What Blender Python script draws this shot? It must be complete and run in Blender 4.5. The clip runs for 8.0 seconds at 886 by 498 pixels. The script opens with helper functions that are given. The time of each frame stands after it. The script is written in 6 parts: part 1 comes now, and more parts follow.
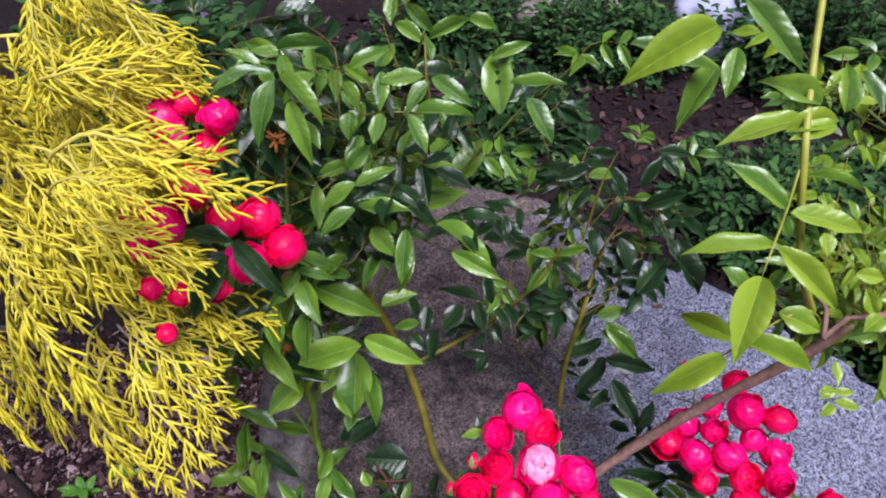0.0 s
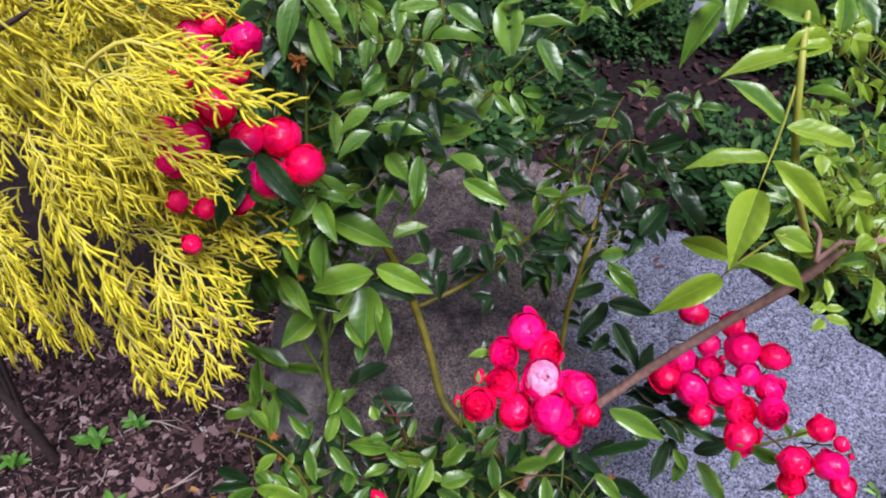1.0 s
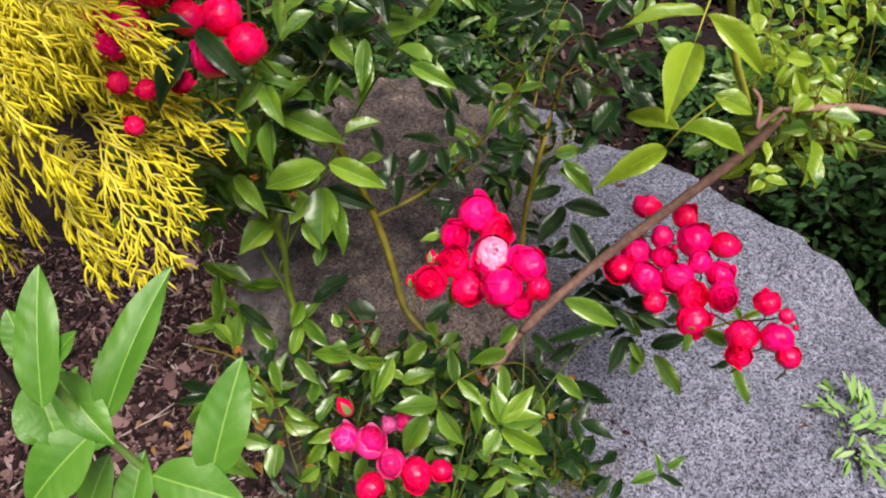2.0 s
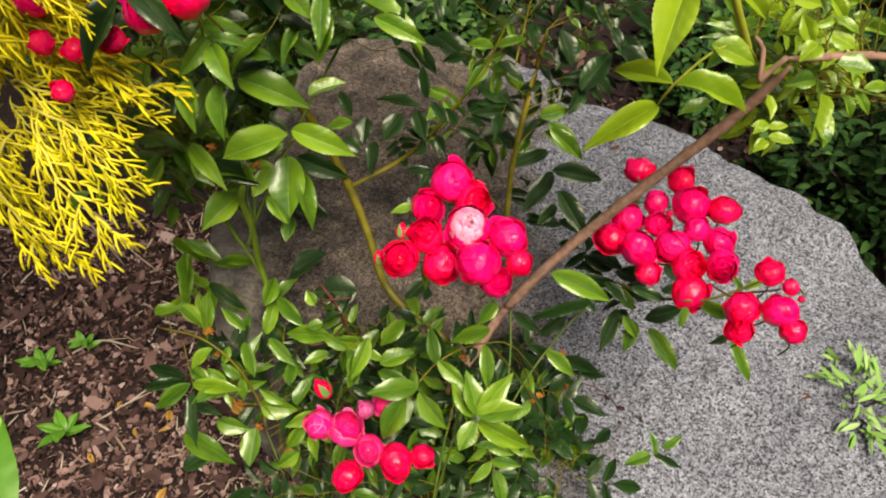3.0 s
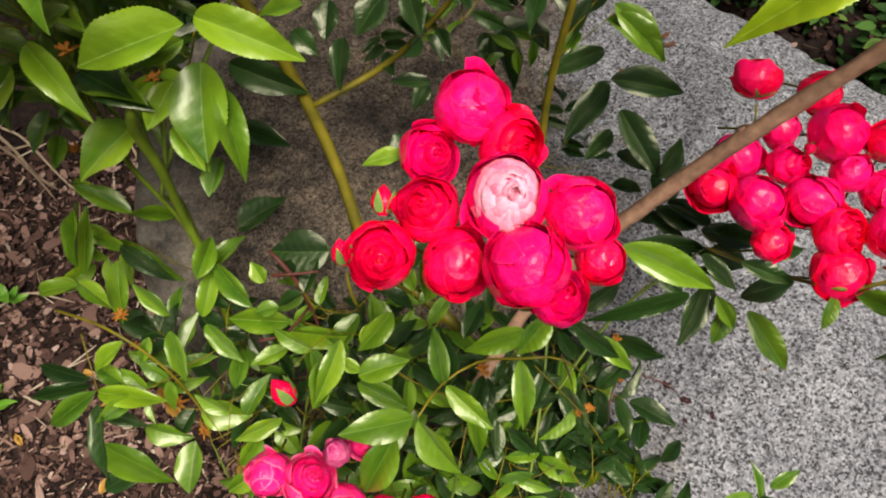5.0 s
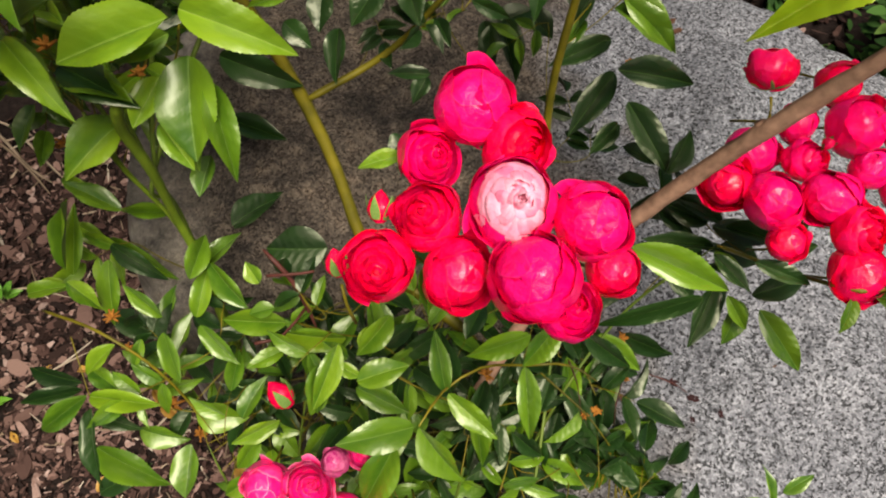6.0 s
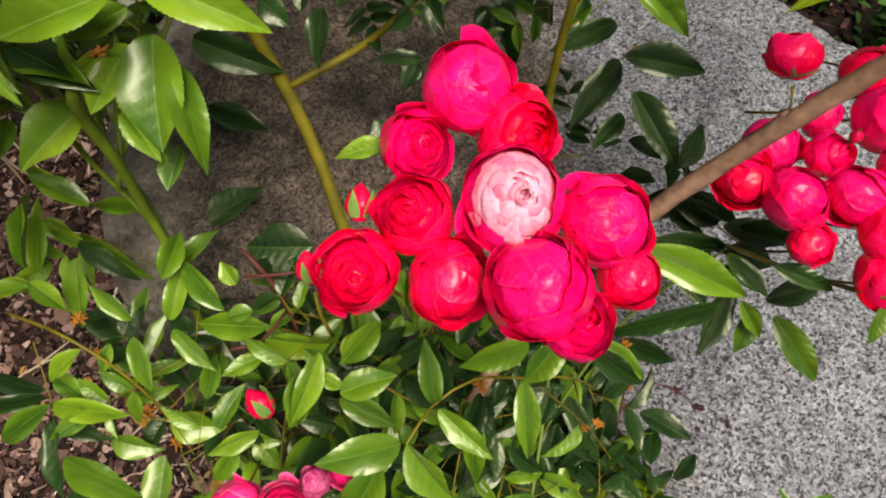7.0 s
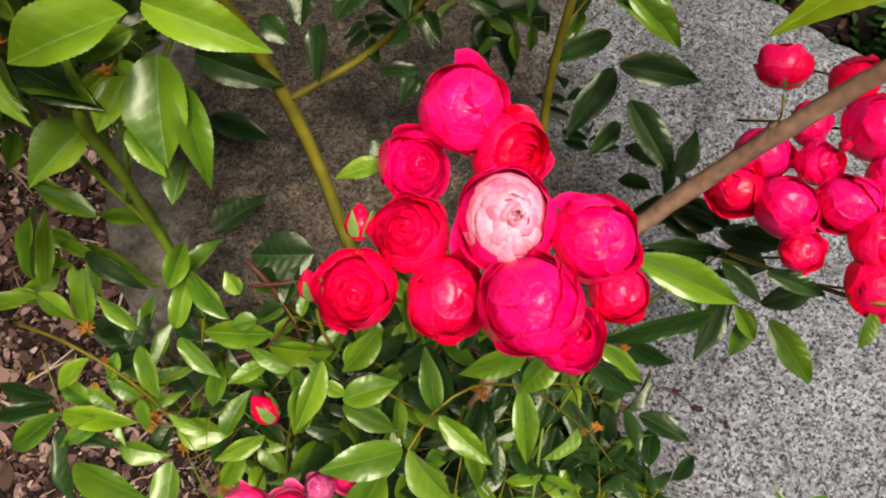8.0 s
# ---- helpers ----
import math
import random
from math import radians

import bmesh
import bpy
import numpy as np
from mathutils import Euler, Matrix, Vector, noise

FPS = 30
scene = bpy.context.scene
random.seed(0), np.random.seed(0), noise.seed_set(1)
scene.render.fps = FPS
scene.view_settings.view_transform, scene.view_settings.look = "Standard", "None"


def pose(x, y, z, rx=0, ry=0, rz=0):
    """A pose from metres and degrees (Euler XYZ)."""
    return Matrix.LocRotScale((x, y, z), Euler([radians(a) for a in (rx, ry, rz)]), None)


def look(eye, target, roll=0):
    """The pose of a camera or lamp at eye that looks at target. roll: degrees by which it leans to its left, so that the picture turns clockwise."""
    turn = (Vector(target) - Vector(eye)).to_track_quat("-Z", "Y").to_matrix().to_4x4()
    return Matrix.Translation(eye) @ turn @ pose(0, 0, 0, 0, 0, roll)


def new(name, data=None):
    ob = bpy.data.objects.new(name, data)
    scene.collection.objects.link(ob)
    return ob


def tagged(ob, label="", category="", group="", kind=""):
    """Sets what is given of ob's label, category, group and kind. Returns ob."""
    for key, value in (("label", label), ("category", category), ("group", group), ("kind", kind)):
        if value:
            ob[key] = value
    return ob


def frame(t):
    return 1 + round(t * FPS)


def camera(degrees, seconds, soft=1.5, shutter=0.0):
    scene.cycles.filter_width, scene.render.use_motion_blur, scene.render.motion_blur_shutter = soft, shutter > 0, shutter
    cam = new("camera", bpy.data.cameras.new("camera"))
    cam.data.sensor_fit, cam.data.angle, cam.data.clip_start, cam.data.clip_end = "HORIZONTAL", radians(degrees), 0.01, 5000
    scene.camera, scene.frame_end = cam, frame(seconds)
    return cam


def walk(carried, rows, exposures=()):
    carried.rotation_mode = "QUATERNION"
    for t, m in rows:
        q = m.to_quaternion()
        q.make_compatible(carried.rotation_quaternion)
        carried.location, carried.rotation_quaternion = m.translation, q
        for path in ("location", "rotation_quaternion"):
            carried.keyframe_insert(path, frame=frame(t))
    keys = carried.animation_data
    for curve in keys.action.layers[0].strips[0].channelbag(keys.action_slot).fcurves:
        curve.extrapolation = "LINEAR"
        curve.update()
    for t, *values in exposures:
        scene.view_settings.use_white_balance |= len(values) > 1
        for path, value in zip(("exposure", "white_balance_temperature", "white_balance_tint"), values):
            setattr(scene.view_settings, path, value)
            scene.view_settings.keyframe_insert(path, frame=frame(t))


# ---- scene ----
cam = camera(63.5, 8.0, soft=2.0)
METRES, EYE, TILT, LEAN, TURN = 0.65, 1.5, -46.0, 0.0, 0.0
ROWS = [
    (0.0, 0.0, 0.0, 0.0, -0.0, -0.0, -0.0),
    (0.5, -0.0219, -0.0243, -0.0241, 0.76, -0.24, -1.06),
    (1.0, -0.0101, -0.0497, -0.1026, 0.3, -0.63, -1.03),
    (1.5, 0.0104, -0.0813, -0.1879, -0.69, -1.74, -0.24),
    (2.0, 0.0364, -0.0601, -0.2355, -1.36, -3.13, 0.58),
    (3.5, 0.0842, 0.1523, -0.2097, -1.52, -7.53, 1.92),
    (4.0, 0.0791, 0.3188, -0.1999, -1.63, -9.73, 1.97),
    (4.5, 0.0746, 0.4442, -0.2196, -1.94, -11.91, 2.09),
    (6.0, 0.0755, 0.5345, -0.2106, -2.12, -14.49, 2.66),
    (6.5, 0.0787, 0.5655, -0.2171, -2.18, -14.66, 2.34),
    (7.0, 0.0802, 0.6012, -0.2239, -2.53, -14.78, 2.24),
    (7.5, 0.0813, 0.6125, -0.2231, -2.69, -14.92, 2.58),
    (8.0, 0.0847, 0.5883, -0.2084, -2.42, -14.9, 2.86),
]
walk(cam, [(t, pose(0, 0, EYE, TILT, LEAN, TURN) @ pose(METRES * x, METRES * y, METRES * z, 90 + pitch, roll, yaw)) for t, x, y, z, yaw, pitch, roll in ROWS],
     exposures=[(0.0, 0.28, 4950, 35), (1.0, 0.28, 4950, 32), (2.0, 0.36, 5650, 24), (3.3, 0.46, 6500, 10), (8.0, 0.38, 6500, 10)])

# ---- light: bright open shade under a hazy sky ----
world = bpy.data.worlds.new("sky")
scene.world = world
world.use_nodes = True
wn = world.node_tree.nodes
sky = wn.new("ShaderNodeTexSky")
sky.sky_type = 'NISHITA'
sky.sun_disc = False
sky.sun_elevation = radians(66)
sky.sun_rotation = radians(207)
sky.air_density = 1.0
sky.dust_density = 6.0
world.node_tree.links.new(sky.outputs[0], wn["Background"].inputs[0])
wn["Background"].inputs[1].default_value = 0.026

sun = new("sun", bpy.data.lights.new("sun", "SUN"))
sun.data.energy = 5.0
sun.data.angle = radians(32)
sun.data.color = (1.0, 0.93, 0.82)
sun.matrix_world = look((1.2, -2.4, 6), (0, 0, 0))


# ---- materials ----
def mat(name):
    m = bpy.data.materials.new(name)
    m.use_nodes = True
    n, l = m.node_tree.nodes, m.node_tree.links
    return m, n, l, n["Principled BSDF"]


def node(n, kind, **values):
    o = n.new(kind)
    for k, v in values.items():
        o.inputs[k].default_value = v
    return o


def ramp(n, stops):
    r = n.new("ShaderNodeValToRGB")
    e = r.color_ramp.elements
    while len(e) < len(stops):
        e.new(0.5)
    for i, (p, c) in enumerate(stops):
        e[i].position = p
        e[i].color = (*c, 1)
    return r


def mix(n, l, fac, a, b, mode='MIX'):
    m = n.new("ShaderNodeMix")
    m.data_type, m.blend_type = 'RGBA', mode
    for i, v in ((0, fac), (6, a), (7, b)):
        if hasattr(v, "is_output"):
            l.new(v, m.inputs[i])
        elif i == 0:
            m.inputs[0].default_value = v
        else:
            m.inputs[i].default_value = (*v, 1)
    return m.outputs[2]


def calc(n, l, op, a, b=0.0):
    m = n.new("ShaderNodeMath")
    m.operation = op
    for i, v in enumerate((a, b)):
        if hasattr(v, "is_output"):
            l.new(v, m.inputs[i])
        else:
            m.inputs[i].default_value = v
    return m.outputs[0]


def bump(n, l, height, strength, distance=0.002):
    b = node(n, "ShaderNodeBump", Strength=strength, Distance=distance)
    l.new(height, b.inputs["Height"])
    return b.outputs[0]


def leaf_material(name, low, high, rib, rough=0.32, veins=7.0, through_light=0.16, blotch=0.7, relief=0.42, wax=0.28):
    """A leaf mapped from base to tip along u, and across v with its rib at 0.5."""
    m, n, l, p = mat(name)
    info = n.new("ShaderNodeObjectInfo")
    isle = n.new("ShaderNodeNewGeometry")
    geo = n.new("ShaderNodeTexCoord")
    own = calc(n, l, 'FRACT', calc(n, l, 'ADD', info.outputs["Random"], isle.outputs["Random Per Island"]))
    sep = n.new("ShaderNodeSeparateXYZ")
    l.new(geo.outputs["UV"], sep.inputs[0])
    side = calc(n, l, 'ABSOLUTE', calc(n, l, 'SUBTRACT', sep.outputs[1], 0.5))
    shifted = n.new("ShaderNodeVectorMath")
    shifted.operation = 'ADD'
    l.new(geo.outputs["UV"], shifted.inputs[0])
    l.new(calc(n, l, 'MULTIPLY', own, 37.0), shifted.inputs[1])
    grain = node(n, "ShaderNodeTexNoise", Scale=3.5, Detail=4.0)
    l.new(shifted.outputs[0], grain.inputs["Vector"])
    slant = calc(n, l, 'SUBTRACT', calc(n, l, 'ADD', sep.outputs[0], calc(n, l, 'MULTIPLY', grain.outputs[0], 0.10)), calc(n, l, 'MULTIPLY', calc(n, l, 'POWER', side, 0.8), 0.45))
    wave = calc(n, l, 'SINE', calc(n, l, 'MULTIPLY', slant, veins * 6.28))
    vein = calc(n, l, 'POWER', calc(n, l, 'MULTIPLY_ADD', wave, 0.5), 6.0)
    mid = calc(n, l, 'LESS_THAN', side, 0.018)
    shift = node(n, "ShaderNodeTexNoise", Scale=55.0, Detail=3.0)
    l.new(shifted.outputs[0], shift.inputs["Vector"])
    # paler towards the margin, darker beside the rib
    tone = calc(n, l, 'ADD', calc(n, l, 'ADD', calc(n, l, 'MULTIPLY', own, 0.5), calc(n, l, 'MULTIPLY', grain.outputs[0], blotch)), calc(n, l, 'MULTIPLY', side, 0.45))
    col = ramp(n, [(0.28, low), (1.0, high)])
    l.new(tone, col.inputs[0])
    c = mix(n, l, calc(n, l, 'MULTIPLY', vein, 0.05), col.outputs[0], rib)
    c = mix(n, l, calc(n, l, 'MULTIPLY', mid, 0.7), c, rib)
    l.new(c, p.inputs["Base Color"])
    rg = calc(n, l, 'ADD', calc(n, l, 'MULTIPLY', shift.outputs[0], 0.25), rough - 0.1)
    l.new(rg, p.inputs["Roughness"])
    p.inputs["Specular IOR Level"].default_value = 0.85
    hgt = calc(n, l, 'ADD', calc(n, l, 'MULTIPLY', calc(n, l, 'ADD', calc(n, l, 'MULTIPLY', wave, own), vein), -0.07), calc(n, l, 'MULTIPLY', grain.outputs[0], 1.9))
    l.new(bump(n, l, hgt, relief, 0.0014), p.inputs["Normal"])
    p.inputs["Specular Tint"].default_value = (1.0, 1.0, 0.72, 1)
    p.inputs["Coat Weight"].default_value = wax
    p.inputs["Coat Roughness"].default_value = 0.30
    t = n.new("ShaderNodeBsdfTranslucent")
    l.new(mix(n, l, 0.5, c, high), t.inputs[0])
    ms = n.new("ShaderNodeMixShader")
    ms.inputs[0].default_value = through_light
    l.new(p.outputs[0], ms.inputs[1])
    l.new(t.outputs[0], ms.inputs[2])
    l.new(ms.outputs[0], n["Material Output"].inputs[0])
    return m


# older dark leaves, their green lowered further to paint in the bush's inner shade
MATURE_SHADED = leaf_material("leaf_mature_shaded", (0.004, 0.018, 0.004), (0.016, 0.052, 0.006), (0.04, 0.09, 0.015), rough=0.36, wax=0.2)
GREEN = leaf_material("leaf_green", (0.020, 0.082, 0.004), (0.135, 0.245, 0.006), (0.13, 0.22, 0.03), rough=0.38, wax=0.40, through_light=0.10)
LIGHT = leaf_material("leaf_light", (0.045, 0.138, 0.004), (0.21, 0.335, 0.008), (0.24, 0.35, 0.05), rough=0.38, through_light=0.14, wax=0.5)
LIME = leaf_material("leaf_lime", (0.17, 0.30, 0.003), (0.32, 0.45, 0.010), (0.42, 0.52, 0.06), rough=0.38, through_light=0.3)
HERB = leaf_material("leaf_herb", (0.07, 0.22, 0.008), (0.14, 0.33, 0.02), (0.30, 0.52, 0.06), rough=0.48, veins=5.0, blotch=0.4, through_light=0.25, relief=0.15, wax=0.05)
DEAD = leaf_material("leaf_dead", (0.28, 0.13, 0.02), (0.45, 0.24, 0.03), (0.30, 0.14, 0.04), rough=0.6)


def petal_material(name, low, high, edge, rough=0.26, rim_tint=(0.95, 0.32, 0.42), rim_share=0.06, rim_start=0.975):
    m, n, l, p = mat(name)
    info = n.new("ShaderNodeObjectInfo")
    geo = n.new("ShaderNodeTexCoord")
    streak = node(n, "ShaderNodeTexNoise", Scale=2.2, Detail=5.0, Roughness=0.6)
    l.new(geo.outputs["Object"], streak.inputs["Vector"])
    fine = node(n, "ShaderNodeTexNoise", Scale=14.0, Detail=3.0)
    l.new(geo.outputs["Object"], fine.inputs["Vector"])
    grooves = node(n, "ShaderNodeTexNoise", Scale=1.0, Detail=3.0)
    along = n.new("ShaderNodeVectorMath")
    along.operation = 'MULTIPLY'
    along.inputs[1].default_value = (16.0, 2.2, 1.0)
    l.new(geo.outputs["UV"], along.inputs[0])
    l.new(along.outputs[0], grooves.inputs["Vector"])
    isle = n.new("ShaderNodeNewGeometry")
    own = calc(n, l, 'ADD', calc(n, l, 'MULTIPLY', info.outputs["Random"], 0.25), calc(n, l, 'MULTIPLY', isle.outputs["Random Per Island"], 0.3))
    tone = calc(n, l, 'ADD', own, calc(n, l, 'MULTIPLY', streak.outputs[0], 0.7))
    col = ramp(n, [(0.22, low), (0.56, high), (0.92, edge)])
    l.new(tone, col.inputs[0])
    place = n.new("ShaderNodeSeparateXYZ")
    l.new(geo.outputs["UV"], place.inputs[0])
    rim = ramp(n, [(rim_start, (0, 0, 0)), (1.0, (1, 1, 1))])
    l.new(calc(n, l, 'ADD', place.outputs[1], calc(n, l, 'MULTIPLY', fine.outputs[0], 0.03)), rim.inputs[0])
    tint = mix(n, l, calc(n, l, 'MULTIPLY', rim.outputs[0], calc(n, l, 'MULTIPLY', calc(n, l, 'POWER', info.outputs["Random"], 0.6), rim_share)), col.outputs[0], rim_tint)
    l.new(tint, p.inputs["Base Color"])
    p.inputs["Roughness"].default_value = rough
    p.inputs["Coat Weight"].default_value = 0.35
    p.inputs["Coat Roughness"].default_value = 0.18
    p.inputs["Specular IOR Level"].default_value = 0.2
    relief = calc(n, l, 'ADD', calc(n, l, 'MULTIPLY', streak.outputs[0], 1.2), calc(n, l, 'MULTIPLY', grooves.outputs[0], 0.16))
    l.new(bump(n, l, relief, 0.7, 0.003), p.inputs["Normal"])
    t = n.new("ShaderNodeBsdfTranslucent")
    l.new(col.outputs[0], t.inputs[0])
    ms = n.new("ShaderNodeMixShader")
    ms.inputs[0].default_value = 0.12
    l.new(p.outputs[0], ms.inputs[1])
    l.new(t.outputs[0], ms.inputs[2])
    l.new(ms.outputs[0], n["Material Output"].inputs[0])
    return m


PINK = petal_material("petal_pink", (0.95, 0.0, 0.050), (0.97, 0.0, 0.115), (0.97, 0.010, 0.24))
CRIMSON = petal_material("petal_crimson", (0.94, 0.0, 0.018), (0.97, 0.0, 0.055), (0.97, 0.006, 0.14))
PALE = petal_material("petal_pale", (0.94, 0.10, 0.27), (0.95, 0.30, 0.45), (0.96, 0.52, 0.64), rough=0.5, rim_tint=(0.97, 0.70, 0.80), rim_share=1.0, rim_start=0.78)
BLUSH = petal_material("petal_blush", (0.95, 0.002, 0.11), (0.97, 0.008, 0.20), (0.97, 0.07, 0.34), rough=0.32, rim_tint=(0.97, 0.50, 0.64), rim_share=0.6, rim_start=0.94)
FADED = petal_material("petal_faded", (0.35, 0.01, 0.12), (0.55, 0.02, 0.18), (0.75, 0.2, 0.35), rough=0.6)


def bark_material(name, low, high, scale=120.0, rough=0.7, strength=0.5):
    m, n, l, p = mat(name)
    geo = n.new("ShaderNodeTexCoord")
    a = node(n, "ShaderNodeTexNoise", Scale=scale, Detail=5.0)
    b = node(n, "ShaderNodeTexNoise", Scale=scale * 0.12, Detail=3.0)
    for o in (a, b):
        l.new(geo.outputs["Object"], o.inputs["Vector"])
    col = ramp(n, [(0.3, low), (0.7, high)])
    l.new(calc(n, l, 'ADD', calc(n, l, 'MULTIPLY', a.outputs[0], 0.5), calc(n, l, 'MULTIPLY', b.outputs[0], 0.5)), col.inputs[0])
    l.new(col.outputs[0], p.inputs["Base Color"])
    p.inputs["Roughness"].default_value = rough
    p.inputs["Specular IOR Level"].default_value = 0.25
    l.new(bump(n, l, a.outputs[0], strength, 0.001), p.inputs["Normal"])
    return m


CANE = bark_material("cane_green", (0.055, 0.055, 0.006), (0.26, 0.205, 0.012), 45.0, 0.45, 0.3)
YOUNG = bark_material("cane_young", (0.05, 0.09, 0.012), (0.15, 0.20, 0.025), 60.0, 0.45, 0.2)
LIME_CANE = bark_material("cane_lime", (0.22, 0.24, 0.015), (0.42, 0.42, 0.04), 60.0, 0.4, 0.2)
FRESH = bark_material("cane_fresh", (0.08, 0.13, 0.010), (0.20, 0.28, 0.02), 60.0, 0.4, 0.2)
WOOD = bark_material("cane_wood", (0.125, 0.066, 0.042), (0.44, 0.255, 0.165), 130.0, 0.75, 1.0)
RED_TWIG = bark_material("twig_red", (0.05, 0.014, 0.010), (0.13, 0.04, 0.03), 160.0, 0.5, 0.3)
HERB_STEM = bark_material("stem_herb", (0.22, 0.40, 0.06), (0.32, 0.50, 0.10), 40.0, 0.5, 0.1)
SEPAL = bark_material("sepal", (0.10, 0.20, 0.03), (0.22, 0.32, 0.08), 80.0, 0.5, 0.2)
DARK_WOOD = bark_material("dark_wood", (0.035, 0.025, 0.02), (0.09, 0.06, 0.045), 90.0, 0.8, 0.7)


def thread_material():
    m, n, l, p = mat("cypress_thread")
    info = n.new("ShaderNodeObjectInfo")
    geo = n.new("ShaderNodeTexCoord")
    a = node(n, "ShaderNodeTexNoise", Scale=5.0, Detail=3.0)
    l.new(geo.outputs["Object"], a.inputs["Vector"])
    place = n.new("ShaderNodeSeparateXYZ")
    l.new(geo.outputs["UV"], place.inputs[0])
    tone = calc(n, l, 'ADD', calc(n, l, 'MULTIPLY', place.outputs[1], 0.55), calc(n, l, 'MULTIPLY', a.outputs[0], 0.35))
    tone = calc(n, l, 'ADD', tone, calc(n, l, 'MULTIPLY', info.outputs["Random"], 0.12))
    # pale cream main threads, bright yellow forks with greener stretches
    col = ramp(n, [(0.10, (0.24, 0.23, 0.004)), (0.36, (0.62, 0.52, 0.003)), (0.70, (0.86, 0.75, 0.006)), (0.98, (0.92, 0.84, 0.10))])
    l.new(tone, col.inputs[0])
    young = ramp(n, [(0.05, (0.75, 0.75, 0.75)), (0.7, (0, 0, 0))])
    l.new(place.outputs[0], young.inputs[0])
    c = mix(n, l, young.outputs[0], col.outputs[0], (0.72, 0.64, 0.11))
    l.new(c, p.inputs["Base Color"])
    p.inputs["Roughness"].default_value = 0.55
    p.inputs["Specular IOR Level"].default_value = 0.2
    t = n.new("ShaderNodeBsdfTranslucent")
    l.new(col.outputs[0], t.inputs[0])
    ms = n.new("ShaderNodeMixShader")
    ms.inputs[0].default_value = 0.25
    l.new(p.outputs[0], ms.inputs[1])
    l.new(t.outputs[0], ms.inputs[2])
    l.new(ms.outputs[0], n["Material Output"].inputs[0])
    return m


THREAD = thread_material()


def granite_material():
    m, n, l, p = mat("granite")
    geo = n.new("ShaderNodeTexCoord")
    def noise_at(scale, detail=4.0, rough=0.6):
        o = node(n, "ShaderNodeTexNoise", Scale=scale, Detail=detail, Roughness=rough)
        l.new(geo.outputs["Object"], o.inputs["Vector"])
        return o.outputs[0]
    grains = n.new("ShaderNodeTexVoronoi")
    grains.inputs["Scale"].default_value = 390.0
    warp = node(n, "ShaderNodeTexNoise", Scale=420.0, Detail=2.0)
    l.new(geo.outputs["Object"], warp.inputs["Vector"])
    pushed = n.new("ShaderNodeVectorMath")
    pushed.operation = 'MULTIPLY_ADD'
    l.new(warp.outputs["Color"], pushed.inputs[0])
    pushed.inputs[1].default_value = (0.005, 0.005, 0.005)
    l.new(geo.outputs["Object"], pushed.inputs[2])
    l.new(pushed.outputs[0], grains.inputs["Vector"])
    sep = n.new("ShaderNodeSeparateColor")
    l.new(grains.outputs["Color"], sep.inputs[0])
    crystals = ramp(n, [(0.0, (0.020, 0.020, 0.022)), (0.17, (0.045, 0.045, 0.048)), (0.28, (0.145, 0.146, 0.158)), (0.6, (0.245, 0.247, 0.268)), (1.0, (0.43, 0.43, 0.455))])
    l.new(sep.outputs[0], crystals.inputs[0])
    fleck = ramp(n, [(0.40, (0.55, 0.55, 0.57)), (0.55, (1, 1, 1))])
    l.new(noise_at(120.0, 5.0, 0.7), fleck.inputs[0])
    c = mix(n, l, 0.75, crystals.outputs[0], fleck.outputs[0], 'MULTIPLY')
    # brown weathering over the western end
    pos = n.new("ShaderNodeSeparateXYZ")
    l.new(geo.outputs["Object"], pos.inputs[0])
    west = calc(n, l, 'ADD', calc(n, l, 'MULTIPLY', pos.outputs[0], -3.2), calc(n, l, 'MULTIPLY', noise_at(6.0), 1.4))
    stain = ramp(n, [(0.48, (0, 0, 0)), (1.08, (1, 1, 1))])
    l.new(west, stain.inputs[0])
    brown = mix(n, l, 1.0, mix(n, l, 0.22, c, (0.20, 0.15, 0.115)), (0.96, 0.79, 0.58), 'MULTIPLY')
    c = mix(n, l, stain.outputs[0], c, brown)
    lit_end = ramp(n, [(0.55, (0, 0, 0)), (0.68, (1, 1, 1))])
    # the far western end is painted pale, for the light on its face
    l.new(calc(n, l, 'ADD', calc(n, l, 'MULTIPLY', pos.outputs[0], -1.08), calc(n, l, 'MULTIPLY', noise_at(11.0), 0.18)), lit_end.inputs[0])
    c = mix(n, l, calc(n, l, 'MULTIPLY', lit_end.outputs[0], 0.8), c, (0.52, 0.47, 0.40))
    blot = ramp(n, [(0.3, (0.66, 0.66, 0.68)), (0.6, (1, 1, 1))])
    l.new(noise_at(9.0, 6.0), blot.inputs[0])
    c = mix(n, l, 0.8, c, blot.outputs[0], 'MULTIPLY')
    lichen = ramp(n, [(0.38, (0.10, 0.09, 0.08)), (0.47, (0.62, 0.60, 0.58)), (0.56, (1.05, 1.02, 0.97)), (0.66, (1.7, 1.6, 1.45))])
    l.new(noise_at(17.0, 8.0, 0.75), lichen.inputs[0])
    c = mix(n, l, calc(n, l, 'MULTIPLY', stain.outputs[0], 0.8), c, mix(n, l, 1.0, c, lichen.outputs[0], 'MULTIPLY'))
    l.new(c, p.inputs["Base Color"])
    p.inputs["Roughness"].default_value = 0.85
    # the weathered end is pitted and streaked
    pits = calc(n, l, 'MULTIPLY', stain.outputs[0], noise_at(34.0, 7.0, 0.75))
    h = calc(n, l, 'ADD', calc(n, l, 'ADD', calc(n, l, 'MULTIPLY', noise_at(90.0, 5.0, 0.7), 0.8), calc(n, l, 'MULTIPLY', pits, 3.4)), calc(n, l, 'MULTIPLY', sep.outputs[1], 0.25))
    l.new(bump(n, l, h, 1.0, 0.005), p.inputs["Normal"])
    return m


GRANITE = granite_material()


